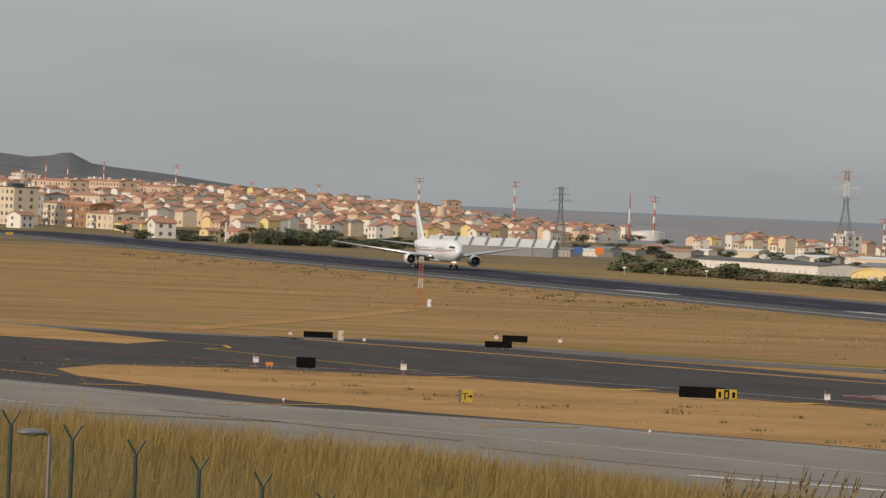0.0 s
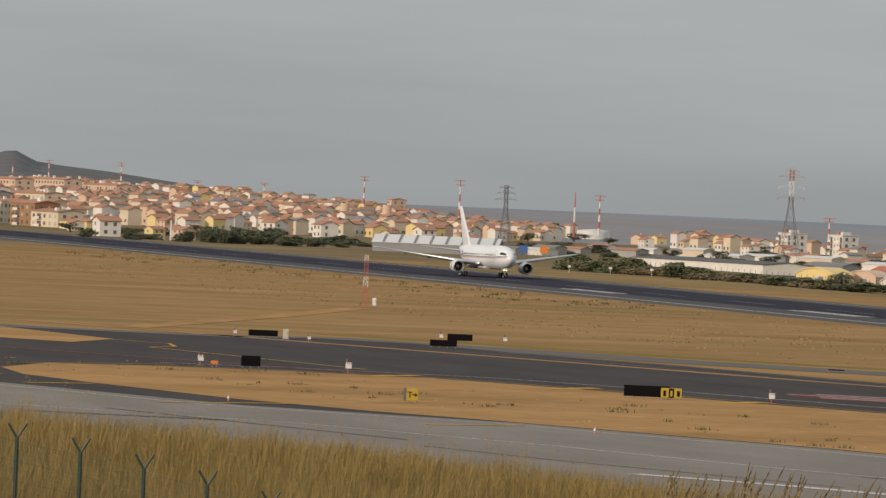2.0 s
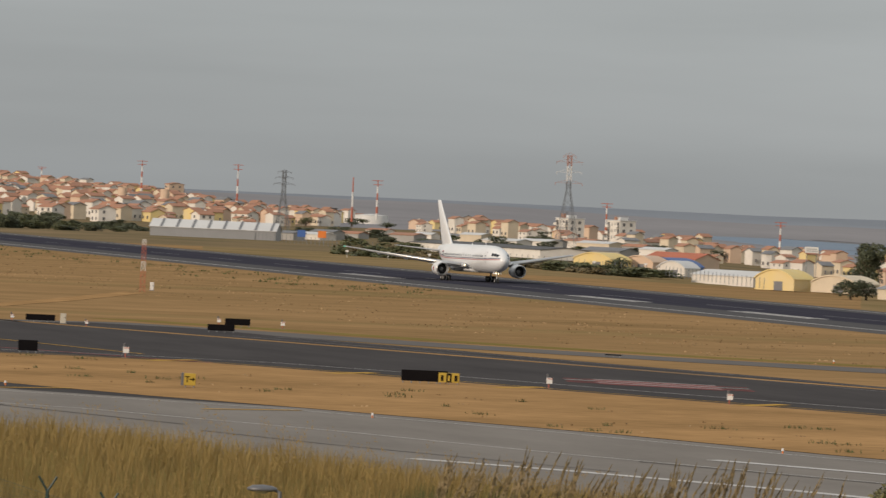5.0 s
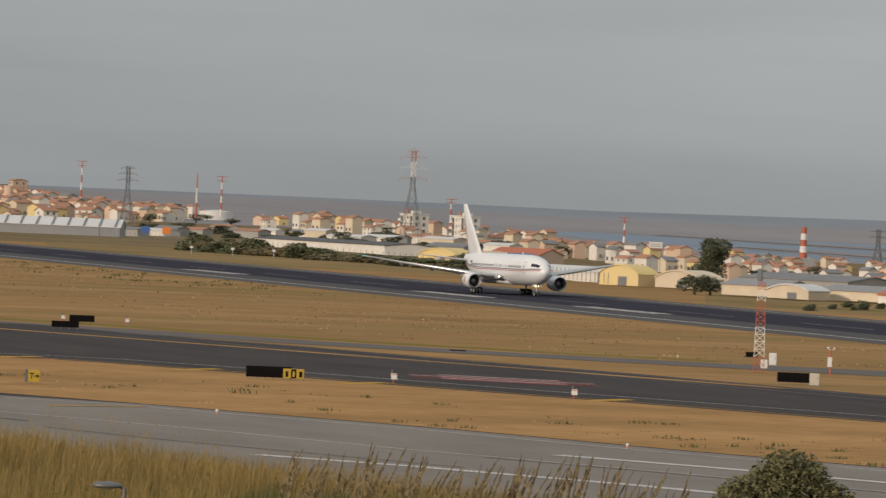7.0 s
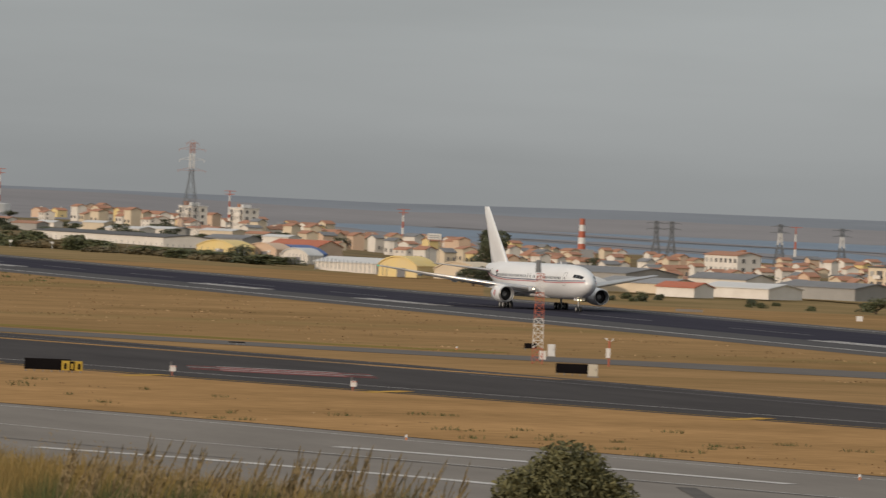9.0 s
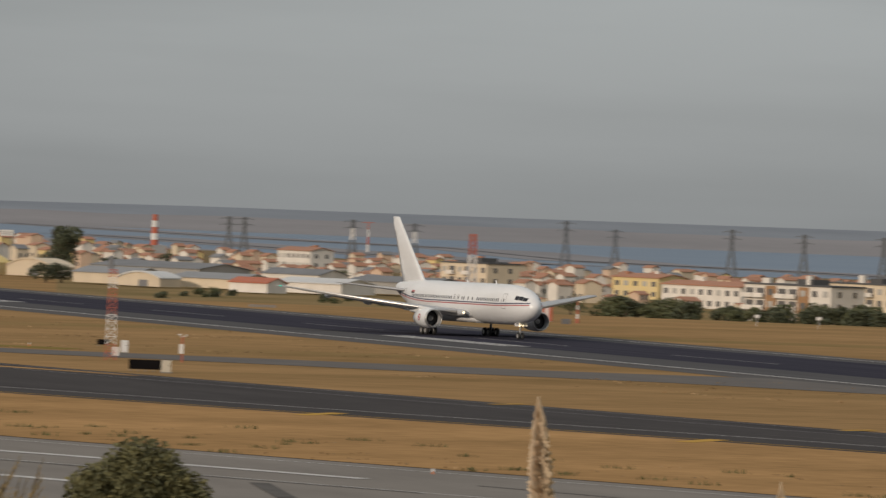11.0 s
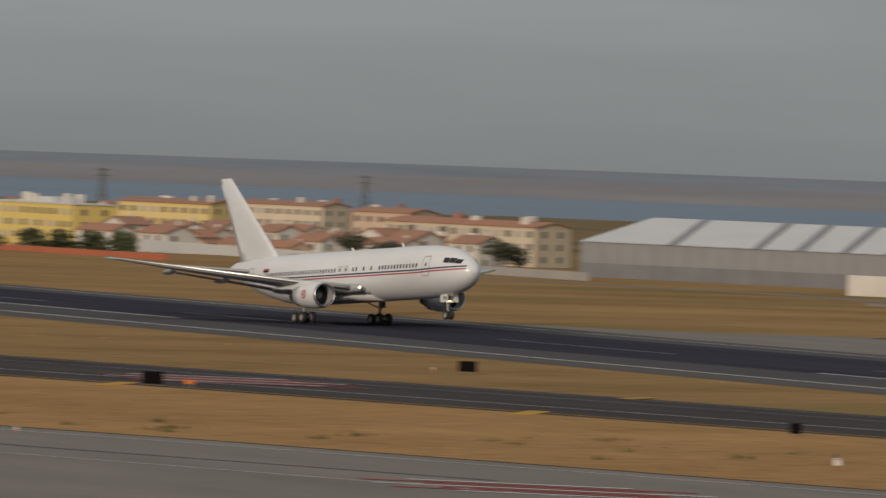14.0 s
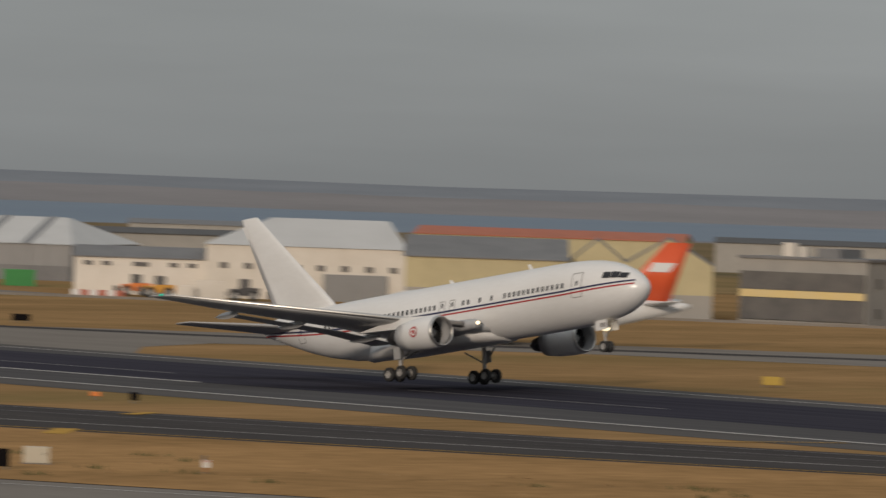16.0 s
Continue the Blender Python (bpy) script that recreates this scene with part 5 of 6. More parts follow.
    # perimeter wall and orange hoarding
    for az0, az1, d0, d1, h, m, name, lab in ((58.2, 55.3, 968, 900, 1.3, "wall_grey", "perimeter_wall", "pale perimeter wall"), (61.0, 59.4, 968, 930, 0.95, "red_sheet", "hoarding", "rust-red site hoarding"), (60.28, 57.4, 1055, 950, 1.7, "white_roof", "glasshouse_wall", "pale translucent glasshouse wall"), (52.6, 43.5, 805, 775, 0.35, "concrete", "kerb", "low concrete kerb")):
        p, q = Vector(polar(az0, d0)), Vector(polar(az1, d1))
        bm = bmesh.new()
        box(bm, 0, 0, -0.3, (q - p).length, 0.3, h + 0.3)
        single(name, bm, M[m], lab, "wall", Matrix.Translation((p + q) / 2) @ pose(0, 0, 0, 0, 0, math.degrees(math.atan2(q.y - p.y, q.x - p.x))), kind="structure")

    bm = bmesh.new()
    strip(bm, [polar(az, d)[:2] for az, d in ((58.5, 900), (55.3, 876), (53.5, 858), (51.5, 812), (49.5, 806), (44, 790))], 7, 0.02)
    single("perimeter_road", bm, M["concrete"], "pale perimeter road before the hangar yard", "road", kind="structure")
    # yard clutter
    def container(az, d, w, h, m, label):
        bm = bmesh.new()
        box(bm, 0, 0, 0, w, 2.4, h)
        c = single("container", bm, M[m], label, "container", facing(az, d, 0))
        for i in range(int(w / 0.6)):
            b2 = bmesh.new()
            box(b2, -w / 2 + 0.3 + 0.6 * i, -1.24, 0.1, 0.2, 0.08, h - 0.2)
            part("rib", b2, M[m], c)
    container(52.54, 872, 7.6, 3.0, "wall_white", "white site container in front of the hangar")
    container(51.97, 868, 4.6, 2.4, "plant_green", "bright green skip container")
    container(50.12, 812, 4.4, 2.6, "wall_white", "white site container in the yard")
    container(50.35, 810, 1.8, 1.9, "wall_white", "small white container in the yard")

    def loader(az, d, m, label, s=1.0):
        L = thing("loader", label, "loader", facing(az, d, 0))
        bm = bmesh.new()
        box(bm, 0.8, 0, 0.7, 3.0, 1.8, 1.1)
        box(bm, -1.2, 0, 0.7, 1.4, 1.4, 0.9)
        part("body", bm, M[m], L)
        bm = bmesh.new()
        box(bm, 0.2, 0, 1.8, 1.5, 1.5, 1.2)
        part("cab", bm, M["pane"], L)
        bm = bmesh.new()
        loft(bm, [[(-2.2, y, 0.3), (-3.0, y, 0.4), (-2.9, y, 1.4), (-2.1, y, 1.2)] for y in (-1.1, 1.1)])
        part("bucket", bm, M["dark_metal"], L)
        for x in (-1.1, 1.4):
            for y in (-0.9, 0.9):
                wheel("wheel", L, x, y, 0.75, 0.75, 0.5)
    loader(50.62, 815, "digger", "yellow wheel loader parked in the yard")
    loader(50.85, 822, "orange", "orange wheel loader parked in the yard")
    loader(49.8, 812, "dark_metal", "dark tractor parked by the hangar")
    loader(49.35, 812, "dark_metal", "dark tractor parked by the hangar")
    for i in range(6):
        bm = bmesh.new()
        loft(bm, [[(x, -0.3, 0), (x, 0.3, 0), (x, 0.12, 0.8), (x, -0.12, 0.8)] for x in (-0.6, 0.6)])
        single("road_barrier", bm, M["mast_red" if i % 2 else "mast_white"], "red plastic road barrier" if i % 2 else "white plastic road barrier", "barrier", facing(51.42 - 0.085 * i, 815, 0), "barriers by the annexe")


def pole_mast(az, d, top, base, w=0.7, bands=6, arms=2, first="mast_red", label="red and white banded power mast", z0=None):
    z1 = rise(top, d)
    z0 = rise(base, d) if z0 is None else z0
    P = thing("power_mast", label, "power mast", facing(az, d, 0), "power masts")
    for i in range(bands):
        a, b = z0 + (z1 - z0) * i / bands, z0 + (z1 - z0) * (i + 1) / bands
        bm = bmesh.new()
        tube(bm, (0, 0, a), (0, 0, b), w * (1.2 - 0.8 * i / bands) / 2, w * (1.2 - 0.8 * (i + 1) / bands) / 2, 8)
        part("pole_band", bm, M["mast_red" if i % 2 == (bands - 1) % 2 else "mast_white"], P)
    for k in range(arms):
        zz = z1 - (z1 - z0) * (0.02 + 0.1 * k)
        bm = bmesh.new()
        tube(bm, (-2.6 + 0.5 * k, 0, zz), (2.6 - 0.5 * k, 0, zz), 0.13, 0.13, 6)
        part("cross_arm", bm, M["mast_red"], P)
    return P


def lattice(name, az, d, z0, h, wb, wt, mats, arms, label, panels=9, t=0.12, m=None, cat="pylon"):
    """A four-legged braced tower; mats gives its bands from the foot up."""
    P = thing(name, label, cat, m or facing(az, d, z0, 12))
    lv = [h * (1 - (1 - i / panels) ** 1.25) for i in range(panels + 1)]

    def half(z):
        return (wb + (wt - wb) * min(1, z / h / 0.62)) / 2 if arms else (wb + (wt - wb) * z / h) / 2
    nb = len(mats)
    for b in range(nb):
        bm = bmesh.new()
        for i in range(panels):
            if int(i * nb / panels) != b:
                continue
            a, c = lv[i], lv[i + 1]
            p, q = half(a), half(c)
            co = [(-1, -1), (1, -1), (1, 1), (-1, 1)]
            for j in range(4):
                (x0, y0), (x1, y1) = co[j], co[(j + 1) % 4]
                tube(bm, (x0 * p, y0 * p, a), (x0 * q, y0 * q, c), t, t, 4)
                tube(bm, (x0 * p, y0 * p, a), (x1 * q, y1 * q, c), t * 0.6, t * 0.6, 4)
                tube(bm, (x1 * p, y1 * p, a), (x0 * q, y0 * q, c), t * 0.6, t * 0.6, 4)
                tube(bm, (x0 * q, y0 * q, c), (x1 * q, y1 * q, c), t * 0.6, t * 0.6, 4)
        part("tower_section", bm, M[mats[b]], P)
    for zf, L, mm in arms:
        z = zf * h
        bm = bmesh.new()
        for s in (-1, 1):
            tube(bm, (0, 0, z), (s * L, 0, z), t * 0.9, t * 0.5, 4)
            tube(bm, (0, 0, z + h * 0.035), (s * L, 0, z), t * 0.7, t * 0.5, 4)
            tube(bm, (s * L, 0, z), (s * L, 0, z - h * 0.025), t * 0.8, t * 0.8, 5)
        part("cross_arm", bm, M[mm], P)
    return P


def masts():
    for az, d, a, b, bands, arms in ((80.64, 4000, 42, 0, 4, 0), (80.43, 4000, 36, 0, 4, 0), (80.08, 3900, 42, -2, 6, 2), (79.38, 3800, 43, -6, 6, 2), (78.64, 3800, 17, -10, 4, 2), (77.99, 3700, 18, -10, 4, 2), (77.02, 3000, 37, -22, 6, 2), (76.09, 2900, 38, -40, 6, 2), (74.73, 2700, 21, -50, 6, 2),
                                  (72.5, 2600, -2, -60, 6, 2), (70.81, 2500, -22, -78, 5, 2), (67.0, 2500, -25, -78, 4, 1)):
        pole_mast(az, d, a, b, 1.0, bands, arms)
    pole_mast(78.875, 1930, -20, -91, 0.6, 2, 0, label="slim white light pole")
    pole_mast(74.97, 2600, 24, -55, 0.9, 3, 0, label="slender red and white antenna mast")
    d = 2200
    lattice("pylon", 75.64, d, 0, rise(31, d), 5, 1.2, ("steel", "steel", "steel"), ((0.78, 4, "steel"), (0.88, 3.4, "steel"), (0.97, 2.6, "steel")), "grey steel lattice power pylon", 8)
    d = 2050
    lattice("pylon", 72.88, d, 0, rise(80, d), 7.5, 1.4, ("steel", "steel", "steel", "mast_white", "mast_pale"), ((0.70, 4.8, "mast_pale"), (0.815, 4.4, "mast_white"), (0.925, 4.6, "mast_pale"), (0.99, 2.2, "mast_pale")), "tall lattice power pylon with red and white upper sections", 11, 0.10)
    for az, top, d, m3 in ((65.1 - 0.02, -10, 2500, "steel"), (64.6, -22, 2600, "steel"), (63.47, -14, 2450, "steel"), (62.77, -18, 2450, "steel"), (62.0, -18, 2450, "steel"), (60.05, -30, 2450, "steel"), (57.5, -25, 2600, "steel"),
                           (66.55, -25, 2500, "mast_white"), (67.15, -22, 2500, "mast_white"), (68.35, -25, 2500, "steel"), (68.2, -25, 2600, "steel")):
        z = -6.0
        lattice("pylon", az, d, z, rise(top, d) - z, 4.5, 1.4, ("steel", m3, "steel"), ((0.8, 4, "steel"), (0.95, 4, "steel")), "distant grey lattice power pylon", 7, 0.2)
    # banded works chimney
    C = thing("works_chimney", "red and white banded works chimney", "chimney", facing(69.07, 2150, 0))
    z0, z1 = -5, rise(-26, 2150)
    for i in range(5):
        a, b = z0 + (z1 - z0) * (0.3 + 0.14 * i), z0 + (z1 - z0) * (0.3 + 0.14 * (i + 1))
        bm = bmesh.new()
        tube(bm, (0, 0, a), (0, 0, b), 1.5 - 0.12 * i, 1.38 - 0.12 * i, 16)
        part("band", bm, M["mast_white" if i % 2 else "mast_red"], C)
    bm = bmesh.new()
    box(bm, 0, 0, z0, 9, 7, (z1 - z0) * 0.32)
    part("plinth_building", bm, M["grey_sheet"], C)
    # two round silos on the hill
    for az in (76.79, 77.2):
        bm = bmesh.new()
        tube(bm, (0, 0, -1), (0, 0, rise(-12, 2800)), 2.2, 2.2, 16)
        single("silo", bm, M["wall_peach"], "tall pale round silo among the houses", "silo", facing(az, 2800, 0))
    # red lattice tower by the runway
    lattice("radio_tower", 65.98, 958, -0.2, 13.4, 1.6, 0.9, ("mast_red", "mast_red", "mast_white", "mast_white", "mast_red", "mast_red"), (), "red and white lattice radio tower beside the runway", 12, 0.07, cat="tower")


build_town()
hangars()
masts()


# ---- airfield furniture ----
M.update(
    cabinet=mat("cream_cabinet", (0.52, 0.47, 0.37), (0.44, 0.40, 0.32), 0.6),
    green_paint=mat("fence_green", (0.006, 0.032, 0.024), (0.012, 0.03, 0.024), 0.5),
    wire=mat("fence_wire", (0.05, 0.075, 0.06), (0.07, 0.09, 0.07), 0.6),
    lamp_grey=mat("lamp_grey", (0.15, 0.15, 0.155), (0.11, 0.11, 0.115), 0.45, 0.3),
    straw=mat("straw_blades", (0.28, 0.19, 0.06), (0.215, 0.148, 0.049), 0.9, island=0.5, scale=0.8),
    straw_green=mat("green_blades", (0.215, 0.155, 0.046), (0.26, 0.178, 0.056), 0.9, island=0.5, scale=0.8),
    plume=mat("reed_plume", (0.29, 0.21, 0.11), (0.18, 0.14, 0.068), 0.95, island=0.8),
    pampas=mat("pampas_plume", (0.66, 0.53, 0.38), (0.58, 0.45, 0.31), 0.95, island=0.2),
    brown_straw=mat("brown_straw", (0.25, 0.16, 0.078), (0.18, 0.118, 0.056), 0.95, island=0.8),
    pale_straw=mat("pale_straw", (0.44, 0.29, 0.15), (0.34, 0.22, 0.11), 0.95, island=0.8),
    reed=mat("reed_stem", (0.17, 0.13, 0.05), (0.11, 0.10, 0.035), 0.9, island=0.8),
    weed=mat("weed_green", (0.05, 0.065, 0.018), (0.08, 0.085, 0.025), 0.9, island=0.8),
)


def board(x, y, w, h, face="black", label="black back of a taxiway guidance sign", legs=True, z=0.22, turn=0, cat="sign", name="guidance_sign"):
    S = thing(name, label, cat, at(x, y, 0, turn), "airfield signs")
    bm = bmesh.new()
    box(bm, 0, 0, z, w, 0.22, h)
    bmesh.ops.bevel(bm, geom=bm.edges[:], offset=0.03, segments=1, affect="EDGES")
    part("panel", bm, M[face], S)
    if legs:
        n = max(2, int(w / 0.8) + 1)
        for i in range(n):
            bm = bmesh.new()
            tube(bm, (-w / 2 + 0.15 + (w - 0.3) * i / (n - 1), 0, 0), (-w / 2 + 0.15 + (w - 0.3) * i / (n - 1), 0, z + 0.05), 0.045)
            part("leg", bm, M["steel"], S)
    return S


def cabinet(x, y, w, h, m="cabinet", label="cream metal equipment cabinet beside the taxiway"):
    C = thing("equipment_cabinet", label, "cabinet", at(x, y), "equipment cabinets")
    bm = bmesh.new()
    box(bm, 0, 0, 0.1, w, 0.6, h)
    bmesh.ops.bevel(bm, geom=bm.edges[:], offset=0.03, segments=1, affect="EDGES")
    part("body", bm, M[m], C)
    bm = bmesh.new()
    box(bm, 0, 0, 0, w + 0.2, 0.8, 0.1)
    part("plinth", bm, M["concrete"], C)
    bm = bmesh.new()
    box(bm, w * 0.3, -0.32, 0.1 + h * 0.5, 0.06, 0.05, 0.16)
    part("handle", bm, M["dark_metal"], C)


def guard_light(x, y, s=1.0, top="lamp_grey"):
    G = thing("guard_light", "white box light with red stripes on a short post", "airfield light", at(x, y), "taxiway lights")
    bm = bmesh.new()
    tube(bm, (0, 0, 0), (0, 0, 0.5 * s), 0.05)
    part("post", bm, M["mast_red"], G)
    bm = bmesh.new()
    box(bm, 0.04, 0, 0.42 * s, 0.5 * s, 0.2, 0.5 * s)
    bx = part("light_box", bm, M["mast_white"], G)
    for i in range(3):
        bm = bmesh.new()
        loft(bm, [[(-0.14 * s + 0.16 * s * i, y0, 0.78 * s), (-0.06 * s + 0.16 * s * i, y0, 0.78 * s), (0.0 + 0.16 * s * i, y0, 0.9 * s), (-0.08 * s + 0.16 * s * i, y0, 0.9 * s)] for y0 in (-0.12, -0.105)])
        part("stripe", bm, M["mast_red"], bx)
    bm = bmesh.new()
    tube(bm, (-0.1 * s, 0, 0.92 * s), (-0.1 * s, 0, 1.22 * s), 0.09 * s, 0.11 * s, 10)
    part("lamp_head", bm, M[top], G)
    bm = bmesh.new()
    box(bm, 0, 0, 0, 0.7 * s, 0.5, 0.05)
    part("base_plate", bm, M["concrete"], G)


def build_furniture():
    for x, y, w, h in ((-670.3, 143.2, 3.4, 0.7), (-652.9, 160.5, 3.1, 0.72), (-681.8, 169.6, 3.0, 0.78), (-552.3, 116.9, 1.85, 1.0), (-503.1, 142.4, 4.1, 0.98), (-610, 193.8, 1.8, 0.12), (-625.6, 233.6, 1.4, 0.6), (-538.6, 205.6, 3.3, 0.95),
                       (-366.2, 215.8, 1.5, 0.9), (-396.6, 263.1, 1.5, 0.85), (-308.9, 230.8, 0.75, 0.7), (-337.3, 274.9, 0.65, 0.6), (-262.2, 203.7, 1.75, 1.0), (-517, 404.8, 2.0, 0.75), (-447.6, 406.3, 2.0, 0.75)):
        board(x, y, w, h, label="black-backed guidance sign on short steel legs")
    S = board(-472.5, 113.7, 0.98, 1.0, "sign_yellow", "yellow guidance sign with a black T and arrow")
    bm = bmesh.new()
    box(bm, -0.62, 0.1, 0.2, 0.22, 0.45, 1.05)
    part("side_panel", bm, M["lamp_grey"], S)
    cu = bpy.data.curves.new("letter", "FONT")
    cu.body, cu.size, cu.extrude, cu.align_x = "T", 0.72, 0.01, "CENTER"
    cu.materials.append(M["black"])
    o = new("letter", cu)
    o.parent = S
    o.matrix_basis = pose(-0.2, -0.125, 0.48, 90, 0, 0)
    bm = bmesh.new()
    box(bm, 0.17, -0.125, 0.69, 0.38, 0.02, 0.08)
    loft(bm, [[(0.26, y, 0.88), (0.42, y, 0.73), (0.26, y, 0.58), (0.20, y, 0.62), (0.31, y, 0.73), (0.20, y, 0.84)] for y in (-0.135, -0.115)])
    part("arrow", bm, M["black"], S)
    S = board(-502.2, 144.4, 1.85, 0.85, "sign_yellow", "yellow guidance sign with a black middle panel")
    for x, w, m in ((0.0, 0.5, "black"), (-0.6, 0.32, "black"), (0.62, 0.36, "black"), (0.0, 0.26, "sign_yellow")):
        bm = bmesh.new()
        box(bm, x, -0.12 - (0.02 if m != "black" else 0), 0.35 if w < 0.45 else 0.24, w * (0.9 if w > 0.45 else 0.7), 0.03, 0.5 if w < 0.45 else 0.8)
        part("mark", bm, M[m], S)
    board(-365.6, 370.2, 1.7, 0.75, "sign_yellow", "yellow guidance sign by the runway edge")
    board(*polar(80.97, 1850)[:2], 2.4, 0.9, "sign_yellow", "yellow guidance sign by the runway edge")
    for x, y in ((-552.0, 113.3), (-364.7, 218.0), (-342, 275)):
        board(x, y, 0.72, 0.32, "orange", "small orange marker board on a post", z=0.3, name="marker_board")
    for x, y, w, h in ((-666.2, 145.0, 0.65, 1.1), (-535.4, 206.5, 0.95, 1.15), (-266.5, 210.1, 1.5, 0.95)):
        cabinet(x, y, w, h)
    cabinet(-890, 207.5, 0.6, 1.2, "mast_white", "white metal equipment cabinet by the mast")
    cabinet(-601.1, 226.9, 0.8, 1.3, "mast_white", "white metal equipment cabinet by the mast")
    for x, y, s in ((-555.9, 112.7, 1.1), (-546.8, 125.2, 1.15), (-502, 153.6, 1.05), (-477, 162.1, 1.0), (-272.7, 206.8, 0.85), (-257.1, 214.9, 0.85), (-673.5, 140.5, 0.8), (-659.7, 146.3, 0.7), (-686.8, 168.5, 0.9), (-681.3, 175.0, 0.9)):
        guard_light(x, y, s)
    for x, y in ((-464, 96.5), (-422.5, 115.7), (-384.2, 134.6), (-617.4, 221.8), (-343.7, 151), (-304, 170), (-455, 250), (-400, 262)):
        E = thing("edge_light", "small orange taxiway edge light", "airfield light", at(x, y), "taxiway lights")
        bm = bmesh.new()
        tube(bm, (0, 0, 0), (0, 0, 0.22), 0.06)
        part("stem", bm, M["orange"], E)
        bm = bmesh.new()
        tube(bm, (0, 0, 0.22), (0, 0, 0.4), 0.1, 0.07, 8)
        part("lens", bm, M["mast_white"], E)
    # masts in the grass
    R, W = "mast_red", "mast_white"
    lattice("wind_mast", 0, 0, 0, 8.0, 0.75, 0.55, (R, R, W, R, R, W), (), "red and white lattice mast in dry grass", 12, 0.045, m=at(-877.5, 203.1), cat="mast")
    T = lattice("wind_mast", 0, 0, 0, 9.4, 1.1, 0.75, (R, W, W, R, R, W, R), (), "red and white lattice mast beside the service road", 14, 0.05, m=at(-574.2, 215.2), cat="mast")
    bm = bmesh.new()
    tube(bm, (0, 0, 9.4), (-0.1, 0, 11.6), 0.05)
    box(bm, -0.3, 0, 9.5, 0.45, 0.3, 1.3)
    box(bm, -0.1, 0, 11.4, 0.9, 0.1, 0.25)
    part("antenna_head", bm, M["steel"], T)
    bm = bmesh.new()
    box(bm, 0.55, -0.4, 0.5, 0.7, 0.3, 0.9)
    part("switch_box", bm, M["mast_white"], T)
    K = thing("wind_sensor", "red post with a white box and forked sensor arms", "sensor post", at(-572.7, 222.6))
    bm = bmesh.new()
    tube(bm, (0, 0, 0), (0, 0, 2.7), 0.1)
    part("post", bm, M[R], K)
    bm = bmesh.new()
    box(bm, -0.1, -0.1, 0.9, 0.45, 0.35, 1.0)
    part("box", bm, M[W], K)
    bm = bmesh.new()
    tube(bm, (0, 0, 2.6), (0.35, 0, 2.75), 0.04)
    tube(bm, (0, 0, 2.6), (-0.35, 0, 2.85), 0.04)
    tube(bm, (0.35, 0, 2.75), (0.35, 0, 2.95), 0.06)
    tube(bm, (-0.45, 0, 2.88), (-0.2, 0, 2.88), 0.06)
    part("sensor_fork", bm, M[W], K)
    # striped shelters across the runway
    for x, y, w, h in ((-845.8, 388.2, 5.2, 2.4), (-859.8, 388.6, 3.4, 2.2)):
        B = thing("equipment_shelter", "equipment shelter painted in red and white stripes", "shelter", at(x, y), "striped shelters")
        bm = bmesh.new()
        box(bm, 0, 0, 0, w, 2.4, h)
        part("body", bm, M[W], B)
        n = int(w / 0.55)
        for i in range(0, n, 2):
            bm = bmesh.new()
            box(bm, -w / 2 + w * (i + 0.5) / n, -1.22, 0.05, w / n, 0.06, h - 0.05)
            part("stripe", bm, M[R], B)
        bm = bmesh.new()
        box(bm, w / 2 + 0.02, 0, 0.02, 0.06, 2.2, h - 0.1)
        part("end_panel", bm, M[R], B)
    pole_mast(64.94, 926, -150, 0, 0.45, 5, 0, label="short red and white monitor post", z0=0)
    for az, d, w, m in ((66.35, 940, 1.0, W), (65.05, 915, 1.4, "lamp_grey"), (68.0, 960, 4.4, "concrete"), (61.5, 935, 0.9, W), (74.3, 1560, 5, "concrete")):
        bm = bmesh.new()
        box(bm, 0, 0, 0, w, 0.7, 0.8 if w < 3 else 0.4)
        single("concrete_block", bm, M[m], "pale block lying by the runway", "block", facing(az, d, 0))
    for az, d, m in ((75.45, 1850, "sign_blue"), (75.25, 1850, "orange")):
        board(*polar(az, d)[:2], 2.6, 2.2, m, "coloured hoarding panel on the perimeter fence", z=1.6)
    for az in (73.7, 74.6, 75.0, 74.2, 72.6, 72.1, 63.2, 62.6, 61.9):
        d = 1480 if az > 70 else 960
        bm = bmesh.new()
        box(bm, 0, 0, 1.4, 0.8, 0.1, 0.5)
        tube(bm, (0, 0, 0), (0, 0, 1.5), 0.05)
        single("fence_plate", bm, M[W], "small white plate on a fence post", "sign", facing(az, d, 0), "fence plates")

    # perimeter fence along the far side
    F = thing("perimeter_fence", "tall grey wire perimeter fence behind the runway", "fence", kind="structure")
    line = [polar(a, d) for a, d in ((75.9, 1860), (74.8, 1700), (73.3, 1530), (71.9, 1390), (70.9, 1240))]
    for a, b in zip(line, line[1:]):
        a, b = Vector(a), Vector(b)
        n = int((b - a).length / 6)
        for i in range(n):
            p = a + (b - a) * i / n
            bm = bmesh.new()
            tube(bm, p, p + Vector((0, 0, 2.3)), 0.07, 0.07, 5)
            part("post", bm, M["steel"], F)

    # painted marks
    P = thing("taxiway_markings", "yellow and red painted taxiway markings", "markings", kind="structure")
    for x, y in ((-543.8, 129), (-524.5, 141.5), (-501, 150.5), (-477.5, 165.3), (-439.5, 183), (-403.5, 199.5), (-369, 214.3), (-334.7, 227.2), (-300.2, 238.6)):
        bm = bmesh.new()
        strip(bm, [(x + 3.0, y - 3.0), (x - 3.0, y + 3.0)], 1.6, 0.062)
        part("edge_mark", bm, M["yellow_line"], P)
